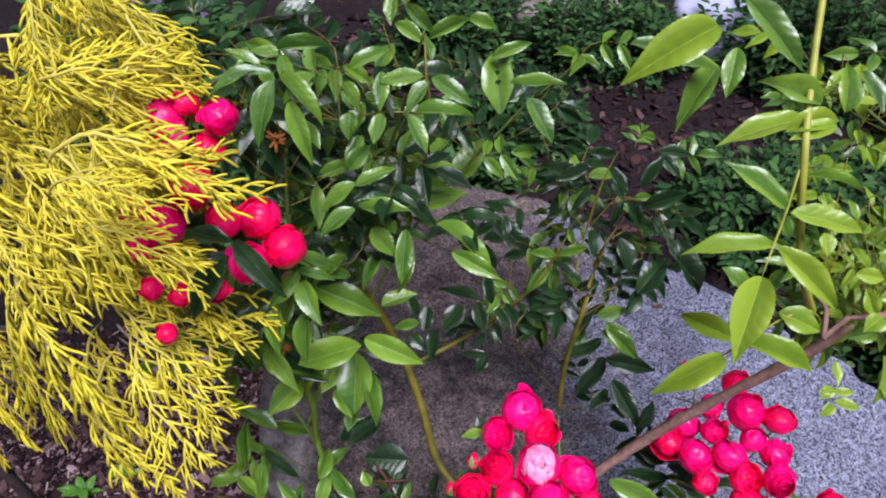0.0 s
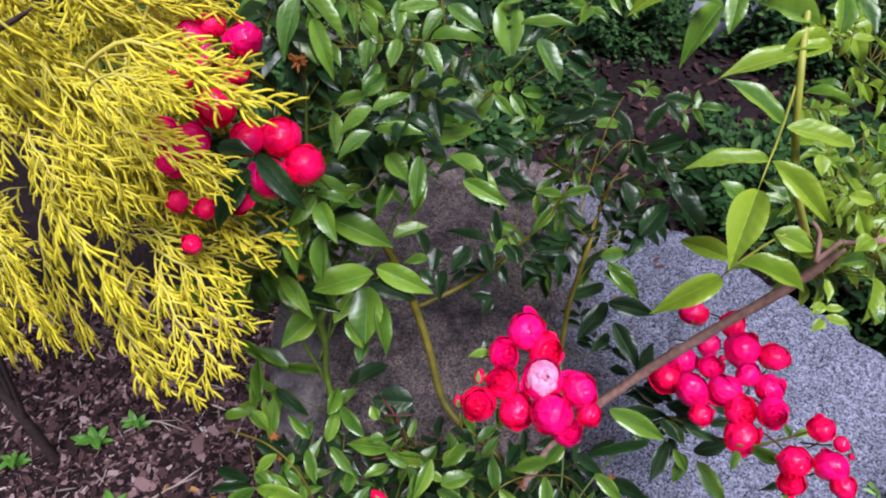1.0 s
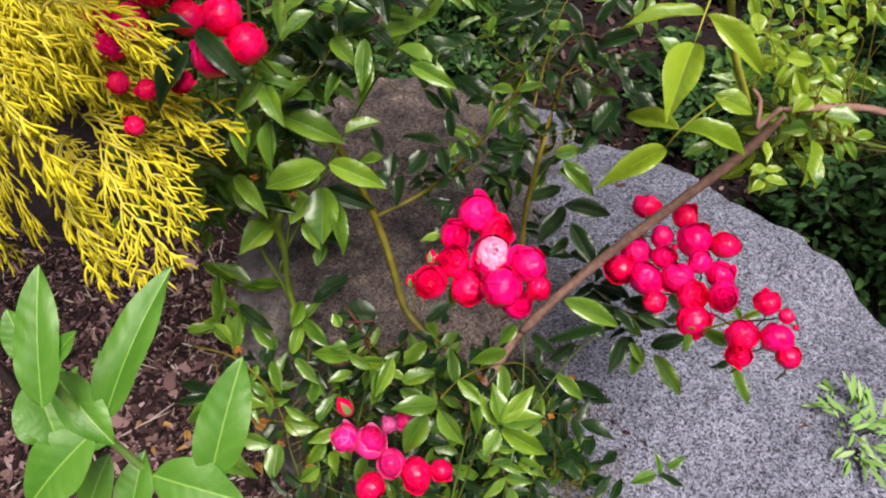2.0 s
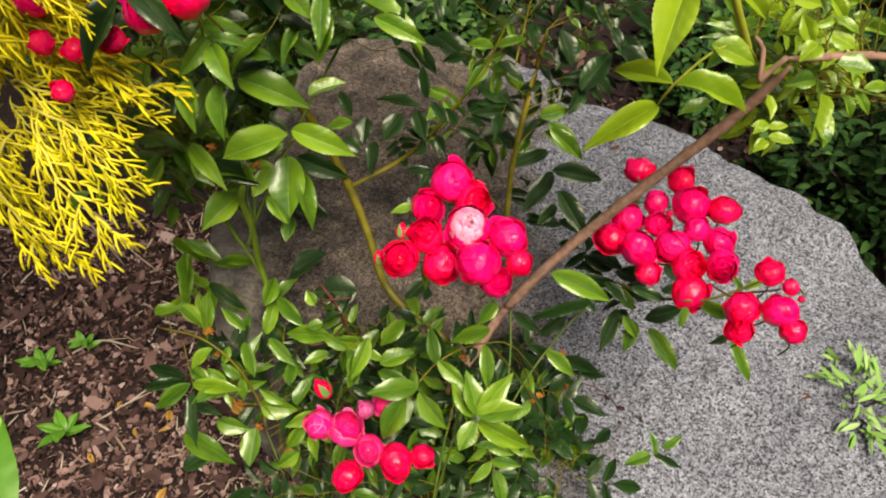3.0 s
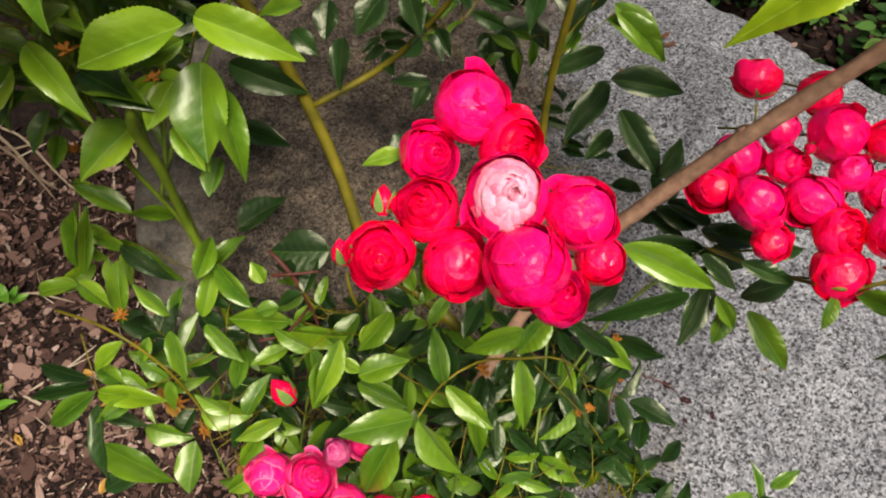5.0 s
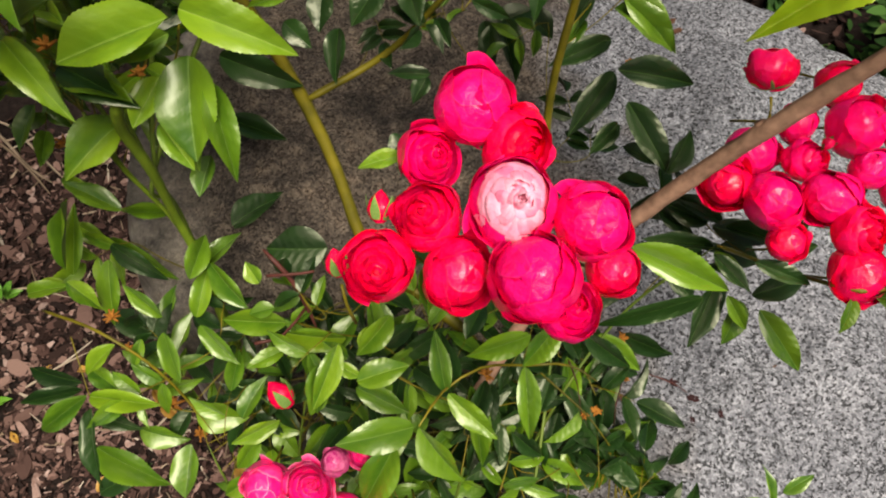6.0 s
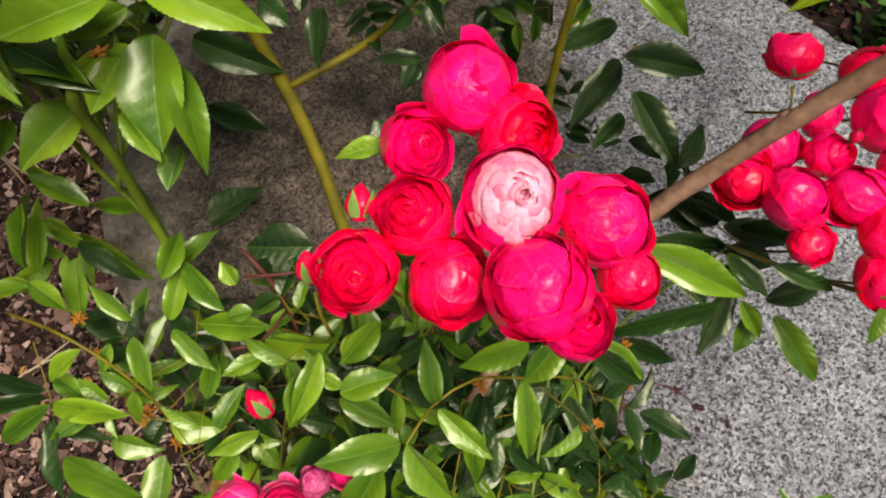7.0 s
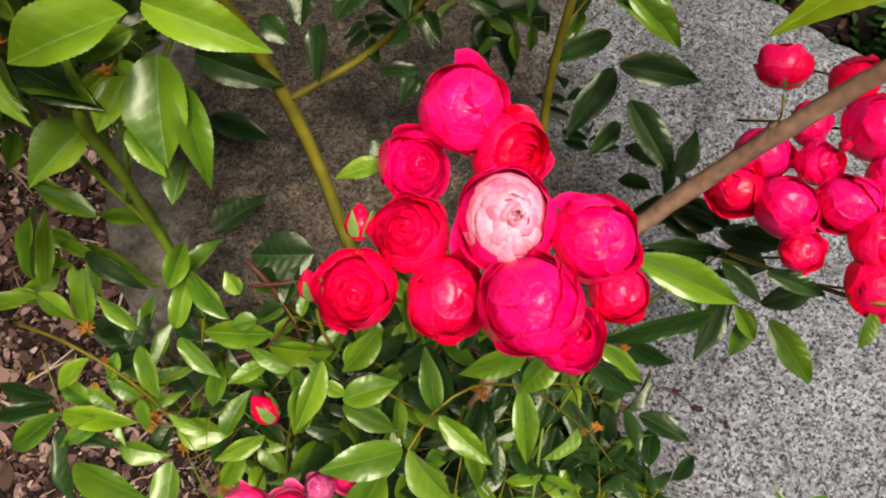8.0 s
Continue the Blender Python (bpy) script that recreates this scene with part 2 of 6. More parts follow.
def soil_material():
    m, n, l, p = mat("soil")
    geo = n.new("ShaderNodeTexCoord")
    a = node(n, "ShaderNodeTexNoise", Scale=90.0, Detail=6.0, Roughness=0.7)
    b = node(n, "ShaderNodeTexNoise", Scale=7.0, Detail=4.0)
    for o in (a, b):
        l.new(geo.outputs["Object"], o.inputs["Vector"])
    col = ramp(n, [(0.32, (0.007, 0.004, 0.003)), (0.5, (0.017, 0.011, 0.009)), (0.72, (0.045, 0.030, 0.024))])
    l.new(calc(n, l, 'ADD', calc(n, l, 'MULTIPLY', a.outputs[0], 0.7), calc(n, l, 'MULTIPLY', b.outputs[0], 0.3)), col.inputs[0])
    l.new(col.outputs[0], p.inputs["Base Color"])
    p.inputs["Roughness"].default_value = 0.95
    p.inputs["Specular IOR Level"].default_value = 0.15
    l.new(bump(n, l, a.outputs[0], 1.0, 0.008), p.inputs["Normal"])
    return m


SOIL = soil_material()


def chip_material(name, stops, rough=0.85):
    m, n, l, p = mat(name)
    isle = n.new("ShaderNodeNewGeometry")
    info = n.new("ShaderNodeObjectInfo")
    geo = n.new("ShaderNodeTexCoord")
    own = calc(n, l, 'FRACT', calc(n, l, 'ADD', info.outputs["Random"], isle.outputs["Random Per Island"]))
    a = node(n, "ShaderNodeTexNoise", Scale=160.0, Detail=4.0)
    l.new(geo.outputs["Object"], a.inputs["Vector"])
    col = ramp(n, stops)
    l.new(calc(n, l, 'ADD', calc(n, l, 'MULTIPLY', own, 0.85), calc(n, l, 'MULTIPLY', a.outputs[0], 0.15)), col.inputs[0])
    l.new(col.outputs[0], p.inputs["Base Color"])
    p.inputs["Roughness"].default_value = rough
    p.inputs["Specular IOR Level"].default_value = 0.15
    l.new(bump(n, l, a.outputs[0], 0.5, 0.001), p.inputs["Normal"])
    return m


CHIP = chip_material("bark_chips", [(0.0, (0.009, 0.005, 0.004)), (0.35, (0.032, 0.017, 0.013)), (0.66, (0.088, 0.048, 0.038)), (0.87, (0.24, 0.145, 0.115)), (1.0, (0.52, 0.40, 0.345))])
DARK_CHIP = chip_material("dark_bark_chips", [(0.0, (0.010, 0.005, 0.004)), (0.45, (0.026, 0.013, 0.010)), (0.8, (0.065, 0.032, 0.024)), (1.0, (0.17, 0.10, 0.08))])
STRAW = chip_material("dry_stalks", [(0.0, (0.16, 0.11, 0.07)), (0.6, (0.34, 0.26, 0.18)), (1.0, (0.50, 0.43, 0.34))])
FOLIAGE = chip_material("low_foliage", [(0.0, (0.008, 0.024, 0.004)), (0.5, (0.022, 0.060, 0.010)), (0.85, (0.05, 0.11, 0.018)), (1.0, (0.13, 0.19, 0.04))], rough=0.75)
PATH = bark_material("path_dirt", (0.22, 0.16, 0.13), (0.36, 0.27, 0.23), 60.0, 0.9, 0.5)
PALE_ROCK = bark_material("pale_rock", (0.42, 0.42, 0.46), (0.62, 0.62, 0.66), 40.0, 0.85, 0.6)
DARK_ROCK = bark_material("dark_rock", (0.06, 0.055, 0.065), (0.14, 0.13, 0.15), 40.0, 0.85, 0.6)


# ---- building helpers ----
def mesh_of(name, verts, faces, material, smooth=True, uv=None):
    me = bpy.data.meshes.new(name)
    me.from_pydata([tuple(v) for v in verts], [], faces)
    me.materials.append(material)
    if smooth:
        me.polygons.foreach_set("use_smooth", [True] * len(me.polygons))
    if uv:
        layer = me.uv_layers.new(name="along")
        for loop in me.loops:
            layer.data[loop.index].uv = uv[loop.vertex_index]
        # a leaf is creased along its rib
        crease = me.attributes.new("sharp_edge", 'BOOLEAN', 'EDGE')
        crease.data.foreach_set("value", [uv[e.vertices[0]][1] == 0.5 == uv[e.vertices[1]][1] for e in me.edges])
    me.update()
    return me


def part(name, me, parent, m=None, label=""):
    ob = new(name, me)
    ob.parent = parent
    if m is not None:
        ob.matrix_local = m
    if label:
        ob["label"] = label
    return ob


def thing(name, place, label, category, group=""):
    ob = new(name)
    ob.location = place
    ob.empty_display_size = 0.05
    return tagged(ob, label, category, group)


def axes(x, z):
    """A turn whose x axis lies along x and whose z axis leans towards z."""
    x = Vector(x).normalized()
    y = Vector(z).cross(x).normalized()
    return Matrix((x, y, x.cross(y))).transposed().to_4x4()


def smooth_line(points, step):
    """Catmull-Rom through the points."""
    ps = [Vector(p) for p in points]
    ps = [ps[0] * 2 - ps[1]] + ps + [ps[-1] * 2 - ps[-2]]
    out = []
    for i in range(1, len(ps) - 2):
        a, b, c, d = ps[i - 1:i + 3]
        k = max(2, int((c - b).length / step))
        for j in range(k):
            t = j / k
            out.append(0.5 * (2 * b + (c - a) * t + (2 * a - 5 * b + 4 * c - d) * t * t + (3 * b - a - 3 * c + d) * t ** 3))
    out.append(ps[-2])
    return out


def tube(points, r0, r1, sides=8, wobble=0.0, rng=random):
    verts, faces = [], []
    n = len(points)
    for i, p in enumerate(points):
        d = (points[min(i + 1, n - 1)] - points[max(i - 1, 0)]).normalized()
        a = d.cross(Vector((0.31, 0.77, 0.55))).normalized()
        b = d.cross(a)
        r = r0 + (r1 - r0) * i / max(1, n - 1)
        if n > 6:
            r *= {0: 0.5, n - 1: 0.3, n - 2: 0.65, n - 3: 0.88}.get(i, 1.0)
        for k in range(sides):
            w = r * (1 + wobble * (rng.random() - 0.5))
            s = 2 * math.pi * k / sides
            verts.append(p + a * (w * math.cos(s)) + b * (w * math.sin(s)))
    for i in range(n - 1):
        for k in range(sides):
            q = (k + 1) % sides
            faces.append((i * sides + k, i * sides + q, (i + 1) * sides + q, (i + 1) * sides + k))
    faces.append(tuple(reversed(range(sides))))
    faces.append(tuple(range((n - 1) * sides, n * sides)))
    return verts, faces


RNG = random.Random(7)

# ---- leaves: x from base to tip, y across, z up; one unit long and wide ----
SHAPES = {}
MASS = {}


def leaf_surface(fold, curl, twist, serrated, blunt, seed, n, m):
    """Folded along the rib, drawn out to a point, quilted between the side veins; n steps long, m columns to each side."""
    rng = random.Random(seed * 7 + 3)
    ph, quilt, sway, bulge = rng.uniform(0, 6), rng.uniform(0.003, 0.007), rng.uniform(-0.10, 0.10), rng.uniform(0.0, 0.05)
    verts, faces, uv = [], [], []
    for i in range(n + 1):
        x = i / n
        half = 0.52 * math.sin(math.pi * x ** 0.86) ** (blunt * 0.74) * (1 - 0.34 * max(0, x - 0.62) / 0.38 * (1.0 if serrated else 0.3))
        for k in range(-m, m + 1):
            q = abs(k) / m
            y = half * k / m
            if serrated and q == 1:
                y *= 1.0 if i % 2 else 0.955
            z = fold * (abs(y) - 0.75 * y * y) - curl * x * x + 0.03 * math.sin(math.pi * x)
            z += quilt * math.sin(44 * (x - 0.42 * abs(y)) + ph * (k > 0)) * math.sin(math.pi * min(1, q * 0.85)) * math.sin(math.pi * x)
            z += 0.022 * math.sin(x * 11 + ph + 2 * (k > 0)) * q * q + twist * y * x - bulge * q ** 3 * half * 2
            verts.append((x, y + sway * x * x * (1 - x), z))
            uv.append((x, y + 0.5))
    row = 2 * m + 1
    for i in range(n):
        for k in range(row - 1):
            a = i * row + k
            faces.append((a, a + row, a + row + 1, a + 1))
    return verts, faces, uv


def leaf_mesh(name, material, fold, curl, twist, serrated, blunt, seed):
    verts, faces, uv = leaf_surface(fold, curl, twist, serrated, blunt, seed, 44, 4)
    SHAPES.setdefault(material.name, []).append(leaf_surface(fold, curl, twist, serrated, blunt, seed, 26, 2))
    return mesh_of(name, verts, faces, material, True, uv)


LEAVES = {}
for leaf_stuff in (MATURE_SHADED, GREEN, LIGHT, LIME, DEAD):
    LEAVES[leaf_stuff] = [leaf_mesh("leaflet", leaf_stuff, f, c, t, True, b, i) for i, (f, c, t, b) in enumerate(
        ((0.48, 0.12, 0.1, 1.0), (0.66, 0.2, -0.15, 1.1), (0.32, 0.06, 0.05, 0.95), (0.8, 0.28, 0.2, 1.05), (0.58, -0.06, -0.1, 1.0), (0.42, 0.24, 0.0, 0.95)))]
LEAVES[HERB] = [leaf_mesh("leaf", HERB, f, c, t, False, 0.9, i) for i, (f, c, t) in enumerate(((0.15, 0.1, 0.1), (0.25, 0.2, -0.1), (0.1, 0.05, 0.0)))]

SKYWARD = Vector((0.0, -0.44, 0.90))
HEADS = {}


def bare(p):
    """The open space before the tall bush and round its thick green stem."""
    if -0.34 < p.x < 0.0 and p.y < 0.50 and 0.62 < p.z < 0.95:
        return True
    return p.x > -0.24 + 0.4 * (p.z - 0.45) and p.x < -0.01 and p.y > 0.50 and p.z < 0.85


def leaf(plant, base, tip, width, stuff, facing=SKYWARD, spread=0.28, joined=False):
    base, tip = Vector(base), Vector(tip)
    d = tip - base
    if not joined:
        HEADS.setdefault(plant.name, []).append(base)
    lean = facing + Vector([RNG.uniform(-spread, spread) for _ in range(3)])
    if joined and bare(base) or joined and bare(tip):
        return None
    if joined and not (clear_of_blooms(base, 0.01) and clear_of_blooms(tip, 0.008) and clear_of_blooms((base + tip) / 2, 0.01)):
        return None
    m = Matrix.Translation(base - plant.location) @ axes(d, lean) @ Matrix.Diagonal((d.length, width * (1.0 if stuff == HERB else 0.9), d.length, 1))
    if joined:
        verts, faces, uv = RNG.choice(SHAPES[stuff.name])
        add_to_mass(plant, [m @ Vector(v) for v in verts], faces, uv, stuff)
        return None
    return part("leaf" if stuff == HERB else "leaflet", RNG.choice(LEAVES[stuff]), plant, m)


def add_to_mass(plant, verts, faces, uv, stuff):
    """Leaves deep in a bush, too many to count, go into one mesh."""
    mass = MASS.setdefault(plant.name, dict(verts=[], faces=[], uv=[], stuffs=[], slot=[]))
    s = len(mass["verts"])
    mass["verts"].extend(verts)
    mass["uv"].extend(uv)
    mass["faces"].extend([tuple(i + s for i in q) for q in faces])
    if stuff not in mass["stuffs"]:
        mass["stuffs"].append(stuff)
    mass["slot"].extend([mass["stuffs"].index(stuff)] * len(faces))


def join_mass(plant):
    mass = MASS[plant.name]
    me = mesh_of("foliage", mass["verts"], mass["faces"], mass["stuffs"][0], True, mass["uv"])
    for stuff in mass["stuffs"][1:]:
        me.materials.append(stuff)
    me.polygons.foreach_set("material_index", mass["slot"])
    part("foliage", me, plant)["kind"] = "stuff"


CANES = {}


def compound(plant, base, tip, size, stuffs, facing=SKYWARD, pairs=2):
    """A rose leaf: a thin stalk with pairs of leaflets and one at its end."""
    base, tip = Vector(base), Vector(tip)
    d = tip - base
    if bare(base) or bare(tip) or not (clear_of_blooms(base, 0.005) and clear_of_blooms(tip, 0.005)):
        return
    mid = (base + tip) / 2 + Vector((0, 0, d.length * 0.08))
    line = [base, mid, tip]
    near = min(CANES[plant.name], key=lambda q: (q - base).length_squared + (0.02 if q.z > base.z else 0))
    if 0.01 < (near - base).length < 0.16:
        line = [near, near.lerp(base, 0.6) + Vector((0, 0, -0.008))] + line
    line = smooth_line(line, d.length / 4)
    v, f = tube([p - plant.location for p in line], 0.0007, 0.0005, 4)
    add_to_mass(plant, v, f, [(0, 0)] * len(v), CANE)
    side = d.cross(facing).normalized()
    fwd = d.normalized()
    stuff = RNG.choice(stuffs)
    for i in range(pairs):
        at = base + d * ((i + 0.7) / (pairs + 0.35))
        for s in (-1, 1):
            way = (side * s + fwd * RNG.uniform(0.35, 0.7) + Vector((0, 0, RNG.uniform(-0.35, 0.1)))).normalized()
            w = size * RNG.uniform(0.85, 1.1)
            leaf(plant, at, at + way * w, w * RNG.uniform(0.34, 0.46), stuff, facing, 0.45, True)
    w = size * RNG.uniform(1.0, 1.2)
    leaf(plant, tip, tip + (fwd + Vector((0, 0, RNG.uniform(-0.4, 0)))).normalized() * w, w * 0.46, stuff, facing, 0.45, True)


def cane(plant, points, radius, stuff, taper=0.75, label=""):
    line = smooth_line(points, 0.012)
    CANES.setdefault(plant.name, []).extend(line)
    v, f = tube([p - plant.location for p in line], radius, radius * taper, 9, 0.32 if stuff == WOOD else 0.12, RNG)
    return part("stem" if stuff == HERB_STEM else "cane", mesh_of("cane", v, f, stuff), plant, None, label)


# ---- roses: unit globes of lapping petals, open at the top ----
def petal_mesh(name, stuff, half_width, low, high, lip, seed):
    """One broad cupped petal on the globe, its far side tucked under the next; lip turns its rim outwards."""
    rng = random.Random(seed)
    verts, faces, uv = [], [], []
    nu, nv = 14, 10
    ph, shift, notch = rng.uniform(0, 6), rng.uniform(-0.5, 0.5), rng.choice((0.0, 0.02, 0.05))
    for j in range(nv + 1):
        v = j / nv
        for i in range(nu + 1):
            u = i / nu * 2 - 1
            top = high - 0.11 * abs(u) ** 3 + 0.014 * math.sin(u * 4 + ph) + 0.006 * math.sin(u * 13 + ph * 2) - notch * math.exp(-(u - shift) ** 2 / 0.03)
            th = math.pi * (low + (top - low) * v)
            az = u * half_width * (0.45 + 0.55 * math.sin(math.pi * min(0.5, 0.12 + v * 0.6)))
            uv.append((i / nu, v))
            edge = max(0, v - 0.8) / 0.2
            r = 0.96 + 0.03 * u + (0.095 - 0.16 * u * u) * math.sin(math.pi * min(1, v * 0.9 + 0.05)) + 0.09 * lip * edge * edge * (1 + 0.6 * math.sin(u * 3 + ph)) - 0.05 * max(0, th / math.pi - 0.72)
            r += 0.045 * lip * v * v * math.sin(u * 5.5 + ph * 3) + 0.05 * noise.noise((u * 1.7 + seed * 9.1, v * 2.1, ph))
            verts.append((r * math.sin(th) * math.cos(az), r * math.sin(th) * math.sin(az), -r * math.cos(th) * 0.93))
    for j in range(nv):
        for i in range(nu):
            a = j * (nu + 1) + i
            faces.append((a, a + 1, a + nu + 2, a + nu + 1))
    return mesh_of(name, verts, faces, stuff, True, uv)


def cap_mesh(name, stuff, seed):
    """A shell-shaped inner petal laid over the top of the globe; its edge towards the middle lifts a little."""
    rng = random.Random(seed)
    verts, faces, uv = [], [], []
    tilt, ph = rng.uniform(0.50, 0.68), rng.uniform(0, 6)
    centre = Vector((math.sin(tilt), 0, math.cos(tilt)))
    inward = Vector((-math.cos(tilt), 0, math.sin(tilt)))
    across = centre.cross(inward)
    rings, sides = 7, 20
    for j in range(rings + 1):
        q = j / rings
        for i in range(sides):
            a = 2 * math.pi * i / sides
            reach = q * 0.80 * (1 + 0.07 * math.sin(2 * a + ph) + 0.03 * math.sin(5 * a + ph * 2) + 0.015 * math.sin(9 * a))
            d = centre * math.cos(reach) + (inward * math.cos(a) + across * math.sin(a)) * math.sin(reach)
            r = 0.955 + 0.09 * q ** 3 * max(0, math.cos(a)) - 0.05 * q * q * max(0, -math.cos(a)) + 0.02 * (1 - q * q)
            r += 0.075 * noise.noise((d.x * 2.3 + seed * 5.3, d.y * 2.3, d.z * 2.3))
            verts.append((d.x * r, d.y * r, d.z * r * 0.93))
            uv.append((i / sides, q))
    for j in range(rings):
        for i in range(sides):
            k = (i + 1) % sides
            faces.append((j * sides + i, (j + 1) * sides + i, (j + 1) * sides + k, j * sides + k))
    return mesh_of(name, verts, faces, stuff, True, uv)


def core_mesh(stuff, seed, rings, closed, tuck=(0.15, 0.45)):
    """The heart: a dome, and standing on it rings of small upright petals that lean inwards."""
    rng = random.Random(seed)
    verts, faces, uv = [], [], []
    for j in range(9):
        for i in range(16):
            a, e = i * math.pi / 8, j * math.pi / 16
            verts.append((closed * math.cos(a) * math.cos(e), closed * math.sin(a) * math.cos(e), closed * 0.9 * math.sin(e)))
            uv.append((0.0, 0.2))
    for j in range(8):
        for i in range(16):
            q = (i + 1) % 16
            faces.append((j * 16 + i, j * 16 + q, j * 16 + 16 + q, j * 16 + 16 + i))
    for ring, count, rise in rings:
        start_turn = rng.uniform(0, 6.3)
        for k in range(count):
            turn = start_turn + k * 2 * math.pi / count + rng.uniform(-0.2, 0.2)
            half = math.pi / count * rng.uniform(1.15, 1.7)
            foot = closed * 0.9 * math.sqrt(max(0.05, 1 - (ring / closed) ** 2)) - 0.12
            tall = rise * rng.uniform(0.85, 1.15) - foot
            lean, ph, r0 = rng.uniform(*tuck), rng.uniform(0, 6), ring * rng.uniform(0.9, 1.1)
            start = len(verts)
            nu, nv = 8, 5
            for j in range(nv + 1):
                v = j / nv
                for i in range(nu + 1):
                    u = i / nu * 2 - 1
                    r = r0 * (1 + 0.06 * u - lean * v * v + 0.16 * max(0, v - 0.75)) + 0.05 * (1 - u * u) * math.sin(math.pi * v) + 0.012 * math.sin(u * 5 + ph) * v
                    a = turn + u * half
                    verts.append((r * math.cos(a), r * math.sin(a), foot + tall * v * (1 - 0.22 * abs(u) ** 2.5 + 0.05 * math.sin(u * 4 + ph))))
                    uv.append((i / nu, v))
            for j in range(nv):
                for i in range(nu):
                    a = start + j * (nu + 1) + i
                    faces.append((a, a + 1, a + nu + 2, a + nu + 1))
    return mesh_of("bloom", verts, faces, stuff, True, uv)


# tight globes, half-open cups and the wide pale rosette
TIGHT = ((0.34, 4, 0.84), (0.16, 3, 0.82))
CUPPED = ((0.60, 6, 0.80), (0.42, 5, 0.88), (0.24, 4, 0.90), (0.10, 2, 0.88))
ROSETTE = ((0.78, 9, 0.72), (0.64, 8, 0.84), (0.48, 7, 0.91), (0.33, 5, 0.95), (0.18, 4, 0.96), (0.08, 3, 0.95))
ROSE = {}
for petal_stuff in (PINK, CRIMSON, PALE, BLUSH, FADED):
    outer = PINK if petal_stuff == PALE else petal_stuff
    ROSE[petal_stuff] = dict(
        core=[core_mesh(petal_stuff, s, ROSETTE, 0.90, (0.35, 0.7)) if petal_stuff == PALE else core_mesh(petal_stuff, s, CUPPED if s == 1 else TIGHT, 0.78 if s == 1 else 0.86) for s in (1, 2, 3, 4)],
        outer=[petal_mesh("petal", outer, 1.0, 0.03, 0.56 + 0.07 * (s % 3), 1.8 if s == 0 else 1.2 if s % 2 else 0.5, s) for s in range(6)],
        middle=[petal_mesh("petal", outer, 0.95, 0.12, 0.68 + 0.05 * (s % 2), 0.5 + 0.4 * (s % 2), s) for s in range(6, 10)],
        inner=[cap_mesh("petal", outer, s) for s in range(10, 15)])


def sepal_mesh(name, material):
    verts, faces = [], []
    n = 6
    for i in range(n + 1):
        x = i / n
        w = 0.16 * math.sin(math.pi * (0.25 + 0.75 * x)) * (1 - 0.3 * x)
        for k in (-1, 0, 1):
            verts.append((x, k * w, 0.05 * abs(k) + 0.25 * x * x))
    for i in range(n):
        for k in range(2):
            a = i * 3 + k
            faces.append((a, a + 3, a + 4, a + 1))
    return mesh_of(name, verts, faces, material)


SEPAL_MESH = sepal_mesh("sepal", SEPAL)


def bloom_stalk(plant, centre, up, length, radius=0.0011):
    foot = centre - up * length + Vector((0, 0.01, -0.35 * length))
    line = smooth_line([centre - up * 0.004, centre - up * length * 0.5, foot], length / 4)
    v, f = tube([p - plant.location for p in line], radius * 0.9, radius, 6)
    part("flower_stalk", mesh_of("flower_stalk", v, f, CANE), plant)


BLOOMS = []


def clear_of_blooms(p, margin=0.035):
    """Leaves stay below and beside the flowers, which reach for the light."""
    for c, r in BLOOMS:
        v = p - c
        along = v.dot(SKYWARD)
        if along > -0.02 and (v - SKYWARD * along).length < r + margin:
            return False
    return True


def rose(plant, centre, radius, stuff, up=None):
    centre = Vector(centre)
    BLOOMS.append((centre, radius))
    rng = random.Random(round(centre.x * 9000) + round(centre.y * 70000))
    lean = 0.12 if stuff == PALE else 0.55
    up = (Vector(up or SKYWARD) + Vector([rng.uniform(-lean, lean) for _ in range(3)])).normalized()
    turn = up.to_track_quat('Z', 'Y').to_matrix().to_4x4() @ Matrix.Rotation(rng.uniform(0, 6.3), 4, 'Z')
    m = Matrix.Translation(centre - plant.location) @ turn @ Matrix.Diagonal((radius * rng.uniform(0.90, 1.05), radius * rng.uniform(0.87, 1.00), radius * rng.uniform(0.86, 1.02), 1))
    kit = ROSE[stuff]
    which = rng.choice((0, 1, 2, 3, 1, 2, 3))
    b = part("rose_bloom", kit["core"][which], plant, m)
    # a cup shows its heart; a tight globe is closed by its inner petals
    layers = [("outer", rng.choice((4, 5)), 0.95, 1.07), ("middle", 4, 0.92, 1.0)]
    if stuff != PALE and which:
        layers.append(("inner", 3, 0.90, 0.985))
    for layer, count, low, high in layers:
        start = rng.uniform(0, 6.3)
        sway = Matrix.Rotation(rng.uniform(-0.16, 0.16), 4, 'X') @ Matrix.Rotation(rng.uniform(-0.16, 0.16), 4, 'Y')
        for i in range(count):
            turn = sway @ Matrix.Rotation(start + i * 2 * math.pi / count + rng.uniform(-0.22, 0.22), 4, 'Z')
            tip = Matrix.Rotation({"outer": rng.choice((-0.05, 0.02, 0.10, 0.20)) * (0.4 if stuff == PALE else 1), "middle": rng.uniform(-0.12, 0.10), "inner": rng.uniform(-0.12, 0.06)}[layer], 4, 'Y')
            pick = rng.choice(kit[layer][:2] if stuff == PALE and layer == "middle" else kit[layer])
            part("petal", pick, b, turn @ tip @ Matrix.Scale(rng.uniform(low, high), 4))
    for i in range(5):
        part("sepal", SEPAL_MESH, b, Matrix.Translation((0, 0, -0.92)) @ Matrix.Rotation(i * 1.257, 4, 'Z') @ Matrix.Scale(0.8, 4))
    bloom_stalk(plant, centre - up * radius * 0.9, up, 0.035)
    return b


